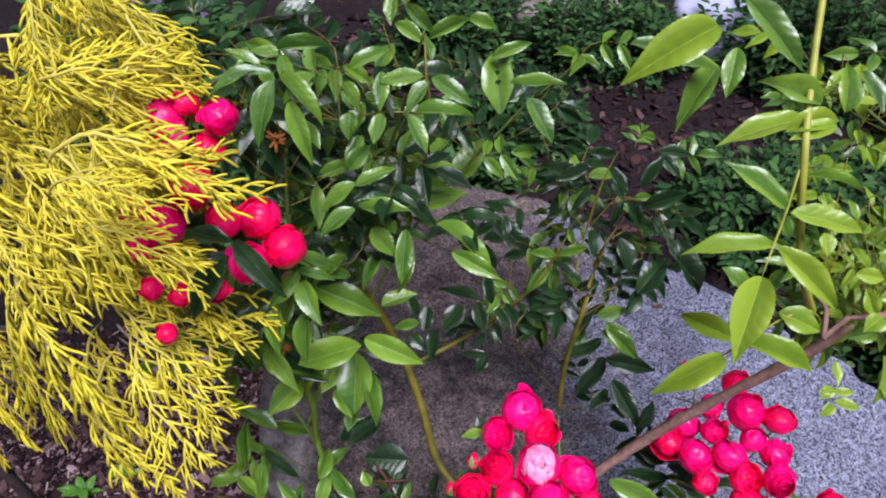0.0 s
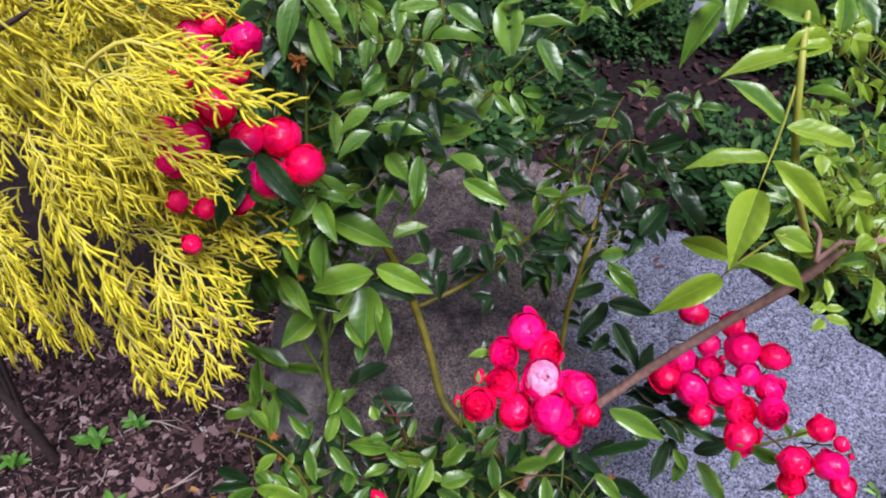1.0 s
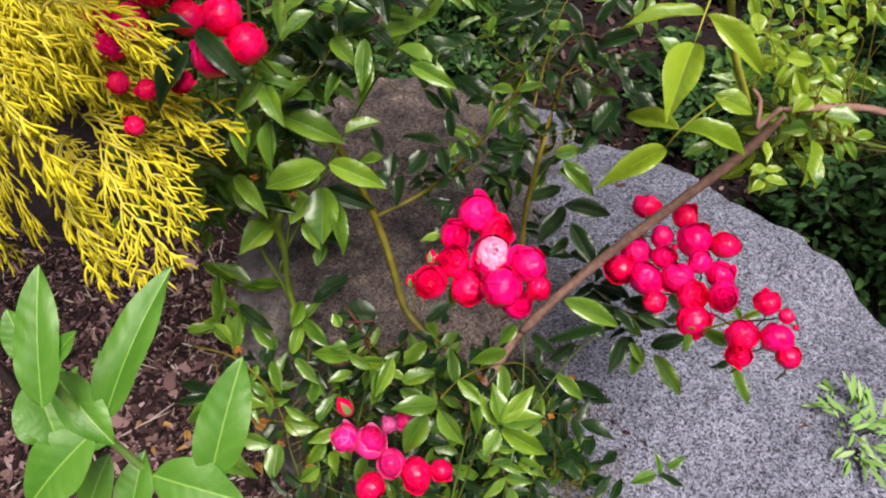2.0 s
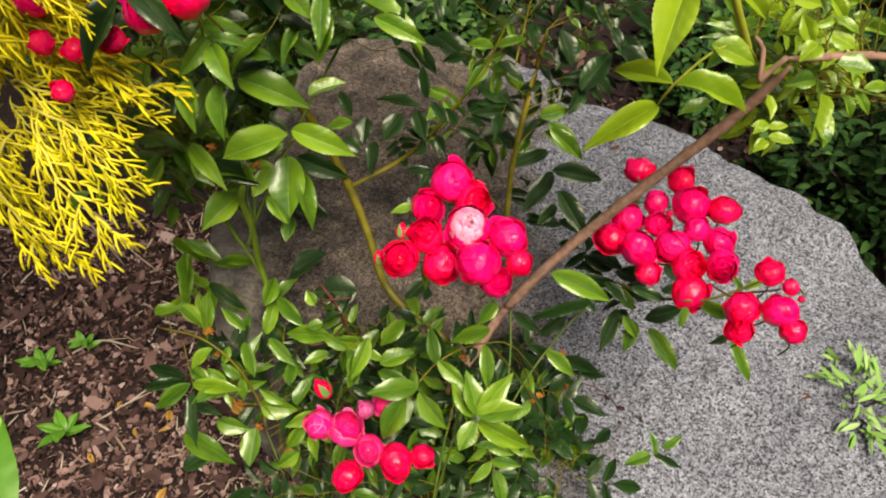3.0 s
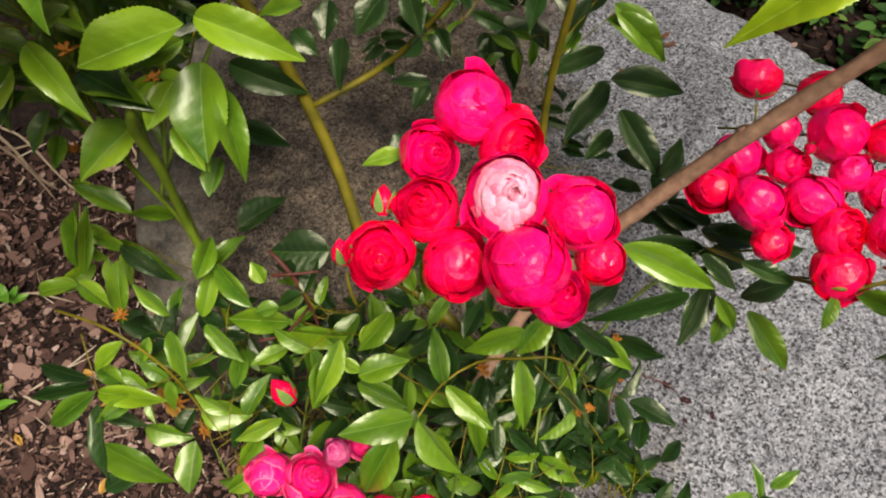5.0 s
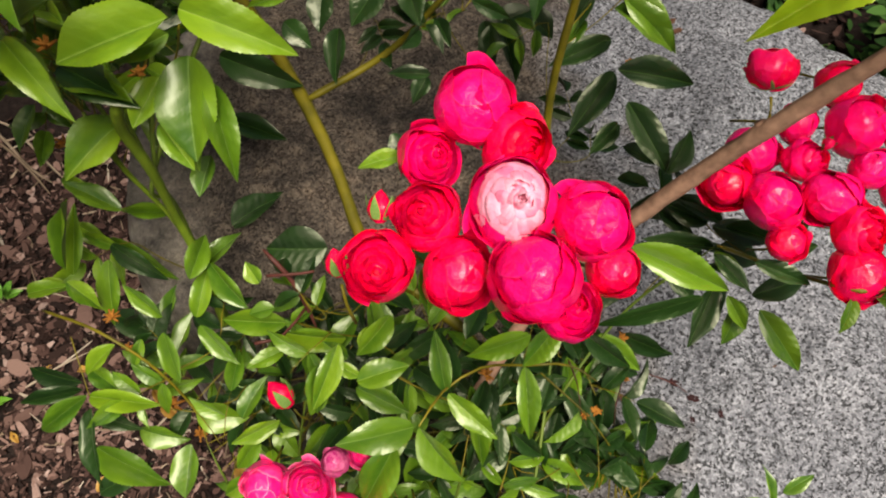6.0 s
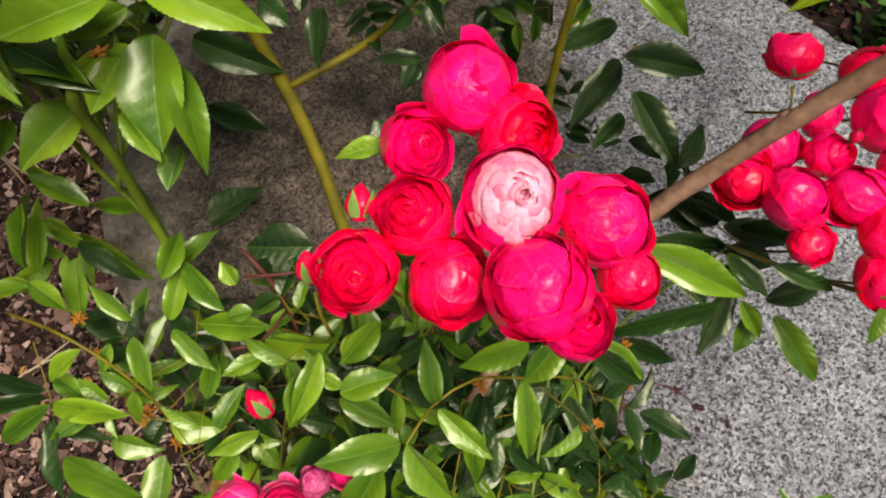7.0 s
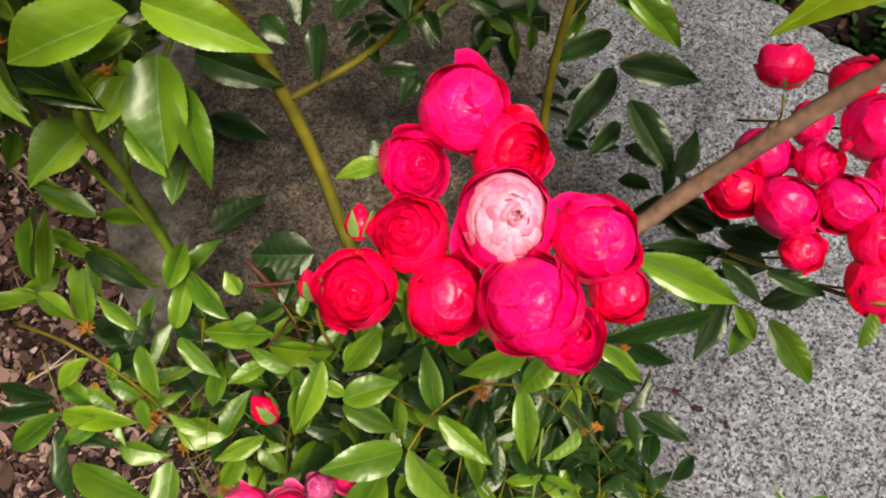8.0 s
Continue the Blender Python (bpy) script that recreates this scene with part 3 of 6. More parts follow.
def bud_mesh():
    verts, faces = [], []
    n, s = 8, 12
    for i in range(n + 1):
        t = i / n
        r = math.sin(math.pi * min(1, t * 0.93 + 0.07)) ** 0.8 * (1 - 0.25 * t)
        for k in range(s):
            a = 2 * math.pi * k / s + t * 0.8
            q = r * (1 + 0.09 * math.sin(3 * a + 2 * t))
            verts.append((q * math.cos(a), q * math.sin(a), t * 2.4 - 1.1))
    for i in range(n):
        for k in range(s):
            q = (k + 1) % s
            faces.append((i * s + k, i * s + q, (i + 1) * s + q, (i + 1) * s + k))
    return mesh_of("rosebud", verts, faces, CRIMSON)


BUD = bud_mesh()


def rosebud(plant, centre, radius, up=None):
    centre = Vector(centre)
    up = Vector(up).normalized() if up else (SKYWARD + Vector([RNG.uniform(-0.6, 0.6) for _ in range(3)])).normalized()
    m = Matrix.Translation(centre - plant.location) @ up.to_track_quat('Z', 'Y').to_matrix().to_4x4() @ Matrix.Scale(radius * 0.9, 4)
    BLOOMS.append((centre, radius * 1.2))
    b = part("rosebud", BUD, plant, m, "closed red rosebud")
    for i in range(5):
        part("sepal", SEPAL_MESH, b, Matrix.Rotation(i * 1.257, 4, 'Z') @ Matrix.Translation((0.66, 0, -0.85)) @ Matrix.Rotation(-1.1, 4, 'Y') @ Matrix.Diagonal((1.7, 2.6, 1.5, 1)))
    bloom_stalk(plant, centre - up * radius, up, 0.03, 0.0009)


SPENT = bark_material("spent_bloom", (0.25, 0.07, 0.01), (0.55, 0.24, 0.03), 300.0, 0.7, 0.6)


def spent_bloom(plant, centre, radius):
    """A dried flower head: a knot with short stamens."""
    verts, faces = [], []
    for k in range(12):
        a, e = k * 2.4, RNG.uniform(-0.2, 1.3)
        d = Vector((math.cos(a) * math.cos(e), math.sin(a) * math.cos(e), math.sin(e)))
        v, f = tube([Vector((0, 0, 0)), d * 0.5, d * RNG.uniform(0.8, 1.2) + Vector((0, 0, -0.1))], 0.22, 0.12, 4)
        s = len(verts)
        verts.extend(v)
        faces.extend([tuple(i + s for i in q) for q in f])
    part("spent_bloom", mesh_of("spent_bloom", verts, faces, SPENT), plant, Matrix.Translation(Vector(centre) - plant.location) @ Matrix.Scale(radius, 4), "dried orange flower head")


# ---- ground ----
def ground_height(x, y):
    s = min(1, max(0, (y + 0.45 * x - 0.75) / 0.65))
    h = 0.32 * s * s * (3 - 2 * s)
    if -3 < x < 3 and -2 < y < 4:
        h += 0.012 * noise.noise((x * 4, y * 4, 0)) + 0.006 * noise.noise((x * 15, y * 15, 3))
    return h


def build_ground():
    xs = [-400, -80, -20, -6, -3] + [-2.4 + 0.04 * i for i in range(111)] + [2.6, 4, 8, 30, 100, 400]
    ys = [-400, -80, -20, -6, -2] + [-1.2 + 0.04 * i for i in range(111)] + [3.6, 5, 9, 30, 100, 400]
    verts = [(x, y, ground_height(x, y)) for y in ys for x in xs]
    w = len(xs)
    faces = [(j * w + i, j * w + i + 1, (j + 1) * w + i + 1, (j + 1) * w + i) for j in range(len(ys) - 1) for i in range(w - 1)]
    ob = new("ground", mesh_of("ground", verts, faces, SOIL))
    return tagged(ob, "dark brown garden soil sloping up behind the boulder", "soil", kind="structure")


ground = build_ground()


# ---- boulder ----
BX, BY = 0.25, 0.66
RIM = [(0, 0.58), (9, 0.525), (17, 0.47), (28, 0.43), (44, 0.415), (58, 0.405), (72, 0.40), (86, 0.48), (100, 0.57), (112, 0.63), (122, 0.65), (134, 0.64), (150, 0.60), (168, 0.59), (188, 0.58), (206, 0.505), (225, 0.39), (245, 0.41), (270, 0.50), (300, 0.59), (325, 0.655), (343, 0.645), (360, 0.58)]


def rim(angle):
    a = math.degrees(angle) % 360
    for (a0, r0), (a1, r1) in zip(RIM, RIM[1:]):
        if a0 <= a <= a1:
            t = (a - a0) / (a1 - a0)
            t = t * t * (3 - 2 * t)
            return r0 + (r1 - r0) * t
    return RIM[0][1]


def build_boulder():
    verts, faces = [], []
    na, nr = 420, 180
    for j in range(nr + 1):
        q = j / nr
        for i in range(na):
            a = 2 * math.pi * i / na
            if q < 0.62:
                s = q / 0.62
                rr, drop = s * 0.93, 0.035 * s ** 3
            else:
                s = (q - 0.62) / 0.38
                rr = 0.93 + 0.10 * math.sin(s * math.pi / 2) + 0.05 * s
                drop = 0.035 + 0.50 * (1 - math.cos(min(1, s * 1.3) * math.pi / 2)) + max(0, s - 0.77) * 0.4
            r = rim(a) * rr
            x, y = r * math.cos(a), r * math.sin(a)
            top = 0.425 + 0.10 * (y + 0.1) + 0.02 * x + 0.055 * min(1, max(0, (-x - 0.12) / 0.3))
            z = top - drop
            p = Vector((x, y, z))
            z += 0.024 * noise.noise(p * 4.5) + 0.013 * noise.noise(p * 13) + 0.006 * noise.noise(p * 37)
            rough = 1 + 1.6 * min(1, max(0, (0.05 - x) / 0.2))
            z += rough * (0.0022 * noise.noise(p * 75) + 0.0014 * noise.noise(p * 150 + Vector((0, 9, 0))))
            k = 1 + 0.03 * noise.noise(p * 6 + Vector((5, 0, 0))) * q
            verts.append((x * k, y * k, z))
    for j in range(nr):
        for i in range(na):
            q = (i + 1) % na
            faces.append((j * na + i, (j + 1) * na + i, (j + 1) * na + q, j * na + q))
    ob = new("boulder", mesh_of("boulder", verts, faces, GRANITE))
    ob.location = (BX, BY, 0)
    tagged(ob, "large speckled grey granite boulder with a brown-stained end", "boulder")


build_boulder()

# ---- rose bushes ----
front_rose = thing("rose_bush", (-0.10, 0.16, 0.0), "rose bush with clusters of cupped pink-red roses before the boulder", "rose bush")
back_rose = thing("rose_bush", (-0.15, 0.32, 0.0), "tall dark-leaved rose bush with red roses beside the golden cypress", "rose bush")
side_rose = thing("rose_bush", (0.92, 0.30, 0.0), "rose bush with bright lime-green young leaves over the boulder", "rose bush")
herb = thing("herb", (-0.10, -0.10, 0.0), "tall green weed with broad smooth leaves", "weed")

cane(front_rose, [(-0.10, 0.16, -0.02), (-0.03, 0.22, 0.15), (0.08, 0.32, 0.40), (0.095, 0.39, 0.50), (0.055, 0.43, 0.54), (0.015, 0.46, 0.553), (-0.010, 0.488, 0.571), (-0.026, 0.529, 0.614), (-0.043, 0.561, 0.658), (-0.062, 0.585, 0.703), (-0.082, 0.601, 0.749), (-0.105, 0.609, 0.795), (-0.129, 0.608, 0.842)], 0.0066, CANE, 0.85)
cane(front_rose, [(-0.050, 0.570, 0.675), (0.020, 0.596, 0.698), (0.066, 0.591, 0.754), (0.107, 0.580, 0.826), (0.131, 0.598, 0.853), (0.150, 0.608, 0.897)], 0.0036, CANE, 0.4)
cane(front_rose, [(0.161, 0.534, 0.622), (0.163, 0.552, 0.712), (0.174, 0.564, 0.806), (0.191, 0.607, 0.839), (0.196, 0.601, 0.893)], 0.0038, CANE)
cane(front_rose, [(0.145, 0.394, 0.634), (0.192, 0.406, 0.705), (0.238, 0.412, 0.771), (0.280, 0.411, 0.833), (0.317, 0.407, 0.891), (0.346, 0.400, 0.947), (0.364, 0.393, 0.996)], 0.0066, WOOD)
cane(front_rose, [(0.262, 0.412, 0.803), (0.259, 0.417, 0.809)], 0.0048, WOOD)
cane(side_rose, [(0.337, 0.384, 0.988), (0.360, 0.398, 1.001)], 0.0030, WOOD)
cane(side_rose, [(0.337, 0.384, 0.988), (0.340, 0.403, 1.006), (0.333, 0.411, 1.013)], 0.0024, WOOD)
cane(side_rose, [(0.329, 0.399, 1.002), (0.290, 0.382, 1.069), (0.277, 0.397, 1.111), (0.265, 0.408, 1.163), (0.271, 0.449, 1.198), (0.279, 0.493, 1.240), (0.290, 0.538, 1.282)], 0.0034, LIME_CANE)
cane(side_rose, [(0.263, 0.410, 1.165), (0.256, 0.390, 1.130), (0.250, 0.378, 1.111), (0.242, 0.362, 1.095)], 0.0012, LIME_CANE)
cane(side_rose, [(0.254, 0.381, 0.967), (0.259, 0.372, 0.997), (0.285, 0.376, 1.026), (0.312, 0.385, 1.026), (0.335, 0.392, 1.000)], 0.0012, LIME_CANE)
cane(front_rose, [(0.038, 0.279, 0.672), (0.056, 0.306, 0.661), (0.084, 0.320, 0.667), (0.113, 0.307, 0.702), (0.144, 0.312, 0.683), (0.208, 0.362, 0.492)], 0.0010, CANE)
cane(front_rose, [(0.121, 0.302, 0.700), (0.182, 0.312, 0.547), (0.227, 0.301, 0.439)], 0.0008, CANE)
cane(front_rose, [(-0.326, 0.457, 0.522), (-0.253, 0.417, 0.554), (-0.210, 0.392, 0.519), (-0.191, 0.371, 0.446), (-0.185, 0.345, 0.419)], 0.0016, CANE)
cane(front_rose, [(-0.277, 0.414, 0.552), (-0.263, 0.366, 0.525)], 0.0006, CANE)
cane(back_rose, [(-0.152, 0.474, 0.79), (-0.165, 0.486, 0.75), (-0.167, 0.494, 0.69), (-0.177, 0.505, 0.60), (-0.171, 0.492, 0.55), (-0.169, 0.475, 0.50), (-0.16, 0.43, 0.40), (-0.14, 0.34, 0.15), (-0.13, 0.30, -0.02)], 0.0046, FRESH)
cane(back_rose, [(-0.214, 0.530, 0.72), (-0.205, 0.520, 0.66), (-0.187, 0.512, 0.60), (-0.173, 0.496, 0.55)], 0.0026, FRESH)
cane(front_rose, [(0.287, 0.420, 0.647), (0.338, 0.420, 0.612), (0.325, 0.344, 0.720), (0.350, 0.336, 0.727), (0.395, 0.345, 0.734), (0.408, 0.337, 0.765)], 0.0020, CANE)
cane(back_rose, [(-0.016, 0.578, 1.176), (-0.015, 0.552, 1.151), (-0.014, 0.545, 1.117), (-0.052, 0.544, 1.117), (-0.097, 0.555, 1.100)], 0.0012, CANE)
cane(back_rose, [(-0.082, 0.458, 0.869), (-0.112, 0.503, 0.800), (-0.134, 0.467, 0.767)], 0.0009, CANE)
cane(front_rose, [(-0.091, 0.456, 0.618), (-0.072, 0.439, 0.598), (-0.061, 0.424, 0.567), (-0.054, 0.408, 0.535)], 0.0024, RED_TWIG)
cane(front_rose, [(-0.089, 0.436, 0.607), (-0.061, 0.436, 0.608), (-0.048, 0.437, 0.609)], 0.0016, RED_TWIG)
cane(front_rose, [(-0.103, 0.386, 0.578), (-0.080, 0.395, 0.572), (-0.061, 0.424, 0.567)], 0.0016, RED_TWIG)
cane(herb, [(-0.064, -0.049, 1.274), (-0.065, -0.048, 1.262), (-0.062, -0.048, 1.242), (-0.060, -0.045, 1.211), (-0.059, -0.039, 1.164)], 0.0013, HERB_STEM)
cane(front_rose, [(0.158, 0.571, 0.866), (0.170, 0.610, 0.887), (0.189, 0.645, 0.947), (0.207, 0.671, 0.971)], 0.0015, CANE)
cane(front_rose, [(0.175, 0.613, 0.903), (0.206, 0.631, 0.933), (0.234, 0.629, 0.931)], 0.0009, CANE)
cane(front_rose, [(0.263, 0.376, 0.468), (0.293, 0.369, 0.453), (0.362, 0.390, 0.321)], 0.0008, RED_TWIG)
cane(front_rose, [(0.140, 0.308, 0.704), (0.177, 0.344, 0.542), (0.179, 0.321, 0.530)], 0.0008, RED_TWIG)
cane(front_rose, [(0.239, 0.371, 0.464), (0.210, 0.326, 0.533), (0.225, 0.329, 0.454)], 0.0007, RED_TWIG)
leaf(back_rose, (-0.142, 0.522, 0.897), (-0.069, 0.496, 0.885), 0.0370, LIGHT)
leaf(back_rose, (-0.184, 0.586, 0.847), (-0.176, 0.527, 0.808), 0.0213, GREEN)
leaf(back_rose, (-0.167, 0.510, 0.910), (-0.176, 0.467, 0.883), 0.0216, GREEN)
leaf(back_rose, (-0.170, 0.480, 0.934), (-0.186, 0.453, 0.918), 0.0170, GREEN)
leaf(back_rose, (-0.101, 0.527, 0.944), (-0.143, 0.498, 0.927), 0.0201, GREEN)
leaf(back_rose, (-0.098, 0.509, 0.931), (-0.131, 0.515, 0.939), 0.0151, GREEN)
leaf(back_rose, (-0.034, 0.495, 0.990), (-0.042, 0.455, 0.966), 0.0156, GREEN)
leaf(back_rose, (-0.062, 0.504, 0.972), (-0.083, 0.473, 0.953), 0.0166, GREEN)
leaf(back_rose, (-0.153, 0.499, 0.948), (-0.170, 0.484, 0.942), 0.0126, DEAD)
leaf(back_rose, (-0.068, 0.506, 0.885), (-0.030, 0.517, 0.899), 0.0212, LIGHT)
leaf(back_rose, (-0.087, 0.478, 0.863), (-0.022, 0.453, 0.851), 0.0297, LIGHT)
leaf(back_rose, (-0.088, 0.463, 0.870), (-0.158, 0.455, 0.845), 0.0370, LIGHT, SKYWARD, 0.1)
leaf(back_rose, (-0.114, 0.587, 0.717), (-0.050, 0.561, 0.704), 0.0304, MATURE_SHADED)
leaf(back_rose, (-0.102, 0.500, 0.804), (-0.104, 0.441, 0.765), 0.0470, GREEN, SKYWARD, 0.1)
leaf(back_rose, (-0.091, 0.486, 0.794), (-0.075, 0.429, 0.758), 0.0231, GREEN)
leaf(back_rose, (-0.124, 0.493, 0.793), (-0.143, 0.463, 0.776), 0.0221, LIGHT)
leaf(back_rose, (-0.130, 0.474, 0.767), (-0.108, 0.446, 0.751), 0.0201, LIGHT)
leaf(back_rose, (-0.178, 0.514, 0.726), (-0.216, 0.467, 0.724), 0.0370, LIGHT, SKYWARD, 0.1)
leaf(back_rose, (-0.135, 0.465, 0.800), (-0.200, 0.514, 0.780), 0.0290, GREEN)
leaf(back_rose, (-0.239, 0.530, 0.580), (-0.290, 0.553, 0.600), 0.0240, GREEN)
leaf(back_rose, (-0.190, 0.530, 0.570), (-0.245, 0.537, 0.570), 0.0170, GREEN)
leaf(back_rose, (-0.244, 0.545, 0.784), (-0.205, 0.493, 0.760), 0.0280, GREEN)
leaf(back_rose, (-0.249, 0.556, 0.780), (-0.300, 0.573, 0.770), 0.0250, LIGHT)
leaf(back_rose, (-0.268, 0.549, 0.760), (-0.288, 0.505, 0.740), 0.0260, LIGHT)
leaf(back_rose, (-0.229, 0.583, 0.800), (-0.204, 0.555, 0.780), 0.0270, LIGHT)
leaf(back_rose, (-0.236, 0.560, 0.790), (-0.268, 0.600, 0.800), 0.0270, GREEN)
leaf(back_rose, (-0.256, 0.566, 0.740), (-0.330, 0.560, 0.735), 0.0260, GREEN)
leaf(back_rose, (-0.164, 0.681, 0.528), (-0.098, 0.653, 0.519), 0.0301, MATURE_SHADED)
leaf(back_rose, (-0.100, 0.481, 0.842), (-0.133, 0.464, 0.837), 0.0186, LIGHT)
leaf(back_rose, (-0.186, 0.503, 0.792), (-0.144, 0.481, 0.786), 0.0246, LIGHT)
leaf(back_rose, (-0.213, 0.509, 0.795), (-0.189, 0.478, 0.782), 0.0211, LIGHT)
leaf(back_rose, (-0.114, 0.480, 0.758), (-0.109, 0.450, 0.746), 0.0184, LIGHT)
leaf(back_rose, (-0.108, 0.479, 0.723), (-0.116, 0.449, 0.711), 0.0196, GREEN)
leaf(back_rose, (-0.286, 0.477, 0.553), (-0.279, 0.534, 0.590), 0.0211, LIGHT)
leaf(back_rose, (-0.295, 0.472, 0.550), (-0.327, 0.466, 0.550), 0.0151, LIGHT)
leaf(back_rose, (-0.290, 0.472, 0.550), (-0.261, 0.446, 0.541), 0.0171, LIGHT)
leaf(back_rose, (-0.261, 0.498, 0.543), (-0.260, 0.440, 0.515), 0.0228, LIGHT)
leaf(back_rose, (-0.289, 0.552, 0.495), (-0.221, 0.508, 0.477), 0.0206, GREEN)
leaf(back_rose, (-0.312, 0.555, 0.519), (-0.278, 0.534, 0.513), 0.0223, LIGHT)
leaf(back_rose, (-0.340, 0.619, 0.519), (-0.282, 0.582, 0.505), 0.0197, LIGHT)
leaf(back_rose, (-0.220, 0.579, 0.501), (-0.282, 0.582, 0.505), 0.0162, LIGHT)
leaf(back_rose, (-0.162, 0.568, 0.476), (-0.108, 0.599, 0.500), 0.0250, MATURE_SHADED)
leaf(back_rose, (-0.089, 0.597, 0.426), (-0.143, 0.573, 0.415), 0.0385, MATURE_SHADED)
leaf(back_rose, (-0.176, 0.441, 0.520), (-0.161, 0.485, 0.550), 0.0216, LIGHT)
leaf(back_rose, (-0.176, 0.498, 0.518), (-0.138, 0.524, 0.539), 0.0215, GREEN)
leaf(front_rose, (-0.081, 0.417, 0.549), (-0.143, 0.421, 0.554), 0.0273, LIGHT)
leaf(front_rose, (-0.194, 0.426, 0.557), (-0.227, 0.453, 0.575), 0.0164, GREEN)
leaf(front_rose, (-0.210, 0.446, 0.499), (-0.205, 0.477, 0.521), 0.0159, GREEN)
leaf(front_rose, (-0.313, 0.506, 0.404), (-0.257, 0.477, 0.395), 0.0339, MATURE_SHADED)
leaf(front_rose, (-0.167, 0.426, 0.534), (-0.131, 0.389, 0.519), 0.0200, GREEN)
leaf(front_rose, (-0.200, 0.420, 0.536), (-0.184, 0.376, 0.516), 0.0188, GREEN)
leaf(front_rose, (-0.221, 0.416, 0.533), (-0.228, 0.391, 0.523), 0.0129, GREEN)
leaf(front_rose, (-0.239, 0.407, 0.545), (-0.268, 0.383, 0.535), 0.0174, LIGHT)
leaf(front_rose, (-0.277, 0.400, 0.505), (-0.248, 0.380, 0.499), 0.0203, GREEN)
leaf(front_rose, (-0.264, 0.367, 0.522), (-0.196, 0.355, 0.522), 0.0222, LIGHT)
leaf(front_rose, (-0.267, 0.368, 0.522), (-0.315, 0.338, 0.508), 0.0242, GREEN)
leaf(front_rose, (-0.280, 0.380, 0.505), (-0.336, 0.371, 0.503), 0.0170, MATURE_SHADED)
leaf(front_rose, (-0.280, 0.386, 0.509), (-0.334, 0.399, 0.518), 0.0220, MATURE_SHADED)
leaf(front_rose, (-0.260, 0.355, 0.524), (-0.256, 0.289, 0.492), 0.0214, MATURE_SHADED)
leaf(front_rose, (-0.285, 0.371, 0.465), (-0.241, 0.351, 0.461), 0.0188, MATURE_SHADED)
leaf(front_rose, (-0.309, 0.355, 0.396), (-0.236, 0.313, 0.380), 0.0338, GREEN)
leaf(front_rose, (-0.313, 0.315, 0.362), (-0.255, 0.338, 0.382), 0.0286, MATURE_SHADED)
leaf(front_rose, (-0.262, 0.369, 0.406), (-0.214, 0.351, 0.402), 0.0282, GREEN)
leaf(front_rose, (-0.211, 0.387, 0.406), (-0.232, 0.357, 0.393), 0.0257, MATURE_SHADED)
leaf(front_rose, (-0.189, 0.369, 0.452), (-0.140, 0.356, 0.451), 0.0352, LIGHT)
leaf(front_rose, (-0.133, 0.349, 0.486), (-0.111, 0.381, 0.510), 0.0212, GREEN)
leaf(front_rose, (-0.106, 0.357, 0.448), (-0.154, 0.339, 0.441), 0.0213, LIGHT)
leaf(front_rose, (-0.131, 0.347, 0.430), (-0.153, 0.315, 0.416), 0.0217, GREEN)
leaf(front_rose, (-0.116, 0.361, 0.416), (-0.095, 0.327, 0.402), 0.0256, GREEN)
leaf(front_rose, (-0.196, 0.342, 0.435), (-0.202, 0.294, 0.413), 0.0321, GREEN)
leaf(front_rose, (-0.136, 0.310, 0.420), (-0.165, 0.292, 0.413), 0.0240, LIGHT)
leaf(front_rose, (-0.021, 0.352, 0.649), (-0.041, 0.307, 0.628), 0.0198, LIGHT)
leaf(front_rose, (-0.009, 0.329, 0.628), (0.032, 0.336, 0.638), 0.0241, LIGHT)
leaf(front_rose, (-0.007, 0.332, 0.630), (-0.026, 0.341, 0.639), 0.0120, LIGHT)
leaf(front_rose, (-0.013, 0.335, 0.597), (0.029, 0.313, 0.590), 0.0213, GREEN)
leaf(front_rose, (0.003, 0.365, 0.649), (-0.004, 0.345, 0.642), 0.0141, LIGHT)
leaf(front_rose, (0.058, 0.307, 0.657), (0.052, 0.344, 0.682), 0.0169, GREEN)
leaf(front_rose, (0.062, 0.310, 0.647), (0.058, 0.347, 0.673), 0.0153, MATURE_SHADED)
leaf(front_rose, (0.059, 0.295, 0.689), (0.090, 0.265, 0.677), 0.0181, LIGHT)
leaf(front_rose, (0.037, 0.292, 0.623), (0.066, 0.251, 0.605), 0.0243, GREEN)
leaf(front_rose, (0.034, 0.285, 0.650), (-0.019, 0.271, 0.666), 0.0270, GREEN, SKYWARD, 0.1)
leaf(front_rose, (0.02, 0.276, 0.64), (-0.007, 0.237, 0.615), 0.0300, GREEN, SKYWARD, 0.15)
leaf(front_rose, (0.041, 0.320, 0.469), (0.018, 0.276, 0.448), 0.0254, GREEN)
leaf(front_rose, (0.120, 0.336, 0.684), (0.074, 0.323, 0.680), 0.0206, GREEN)
leaf(front_rose, (0.115, 0.290, 0.807), (0.098, 0.270, 0.799), 0.0155, GREEN)
leaf(front_rose, (0.111, 0.308, 0.698), (0.112, 0.263, 0.678), 0.0174, GREEN)
leaf(front_rose, (0.103, 0.315, 0.679), (0.095, 0.300, 0.675), 0.0102, MATURE_SHADED)
leaf(front_rose, (0.178, 0.325, 0.527), (0.145, 0.298, 0.515), 0.0190, GREEN)
leaf(front_rose, (0.137, 0.318, 0.648), (0.127, 0.294, 0.638), 0.0155, MATURE_SHADED)
leaf(front_rose, (0.168, 0.339, 0.477), (0.153, 0.301, 0.460), 0.0257, MATURE_SHADED)
leaf(front_rose, (0.196, 0.319, 0.479), (0.164, 0.300, 0.471), 0.0152, MATURE_SHADED)
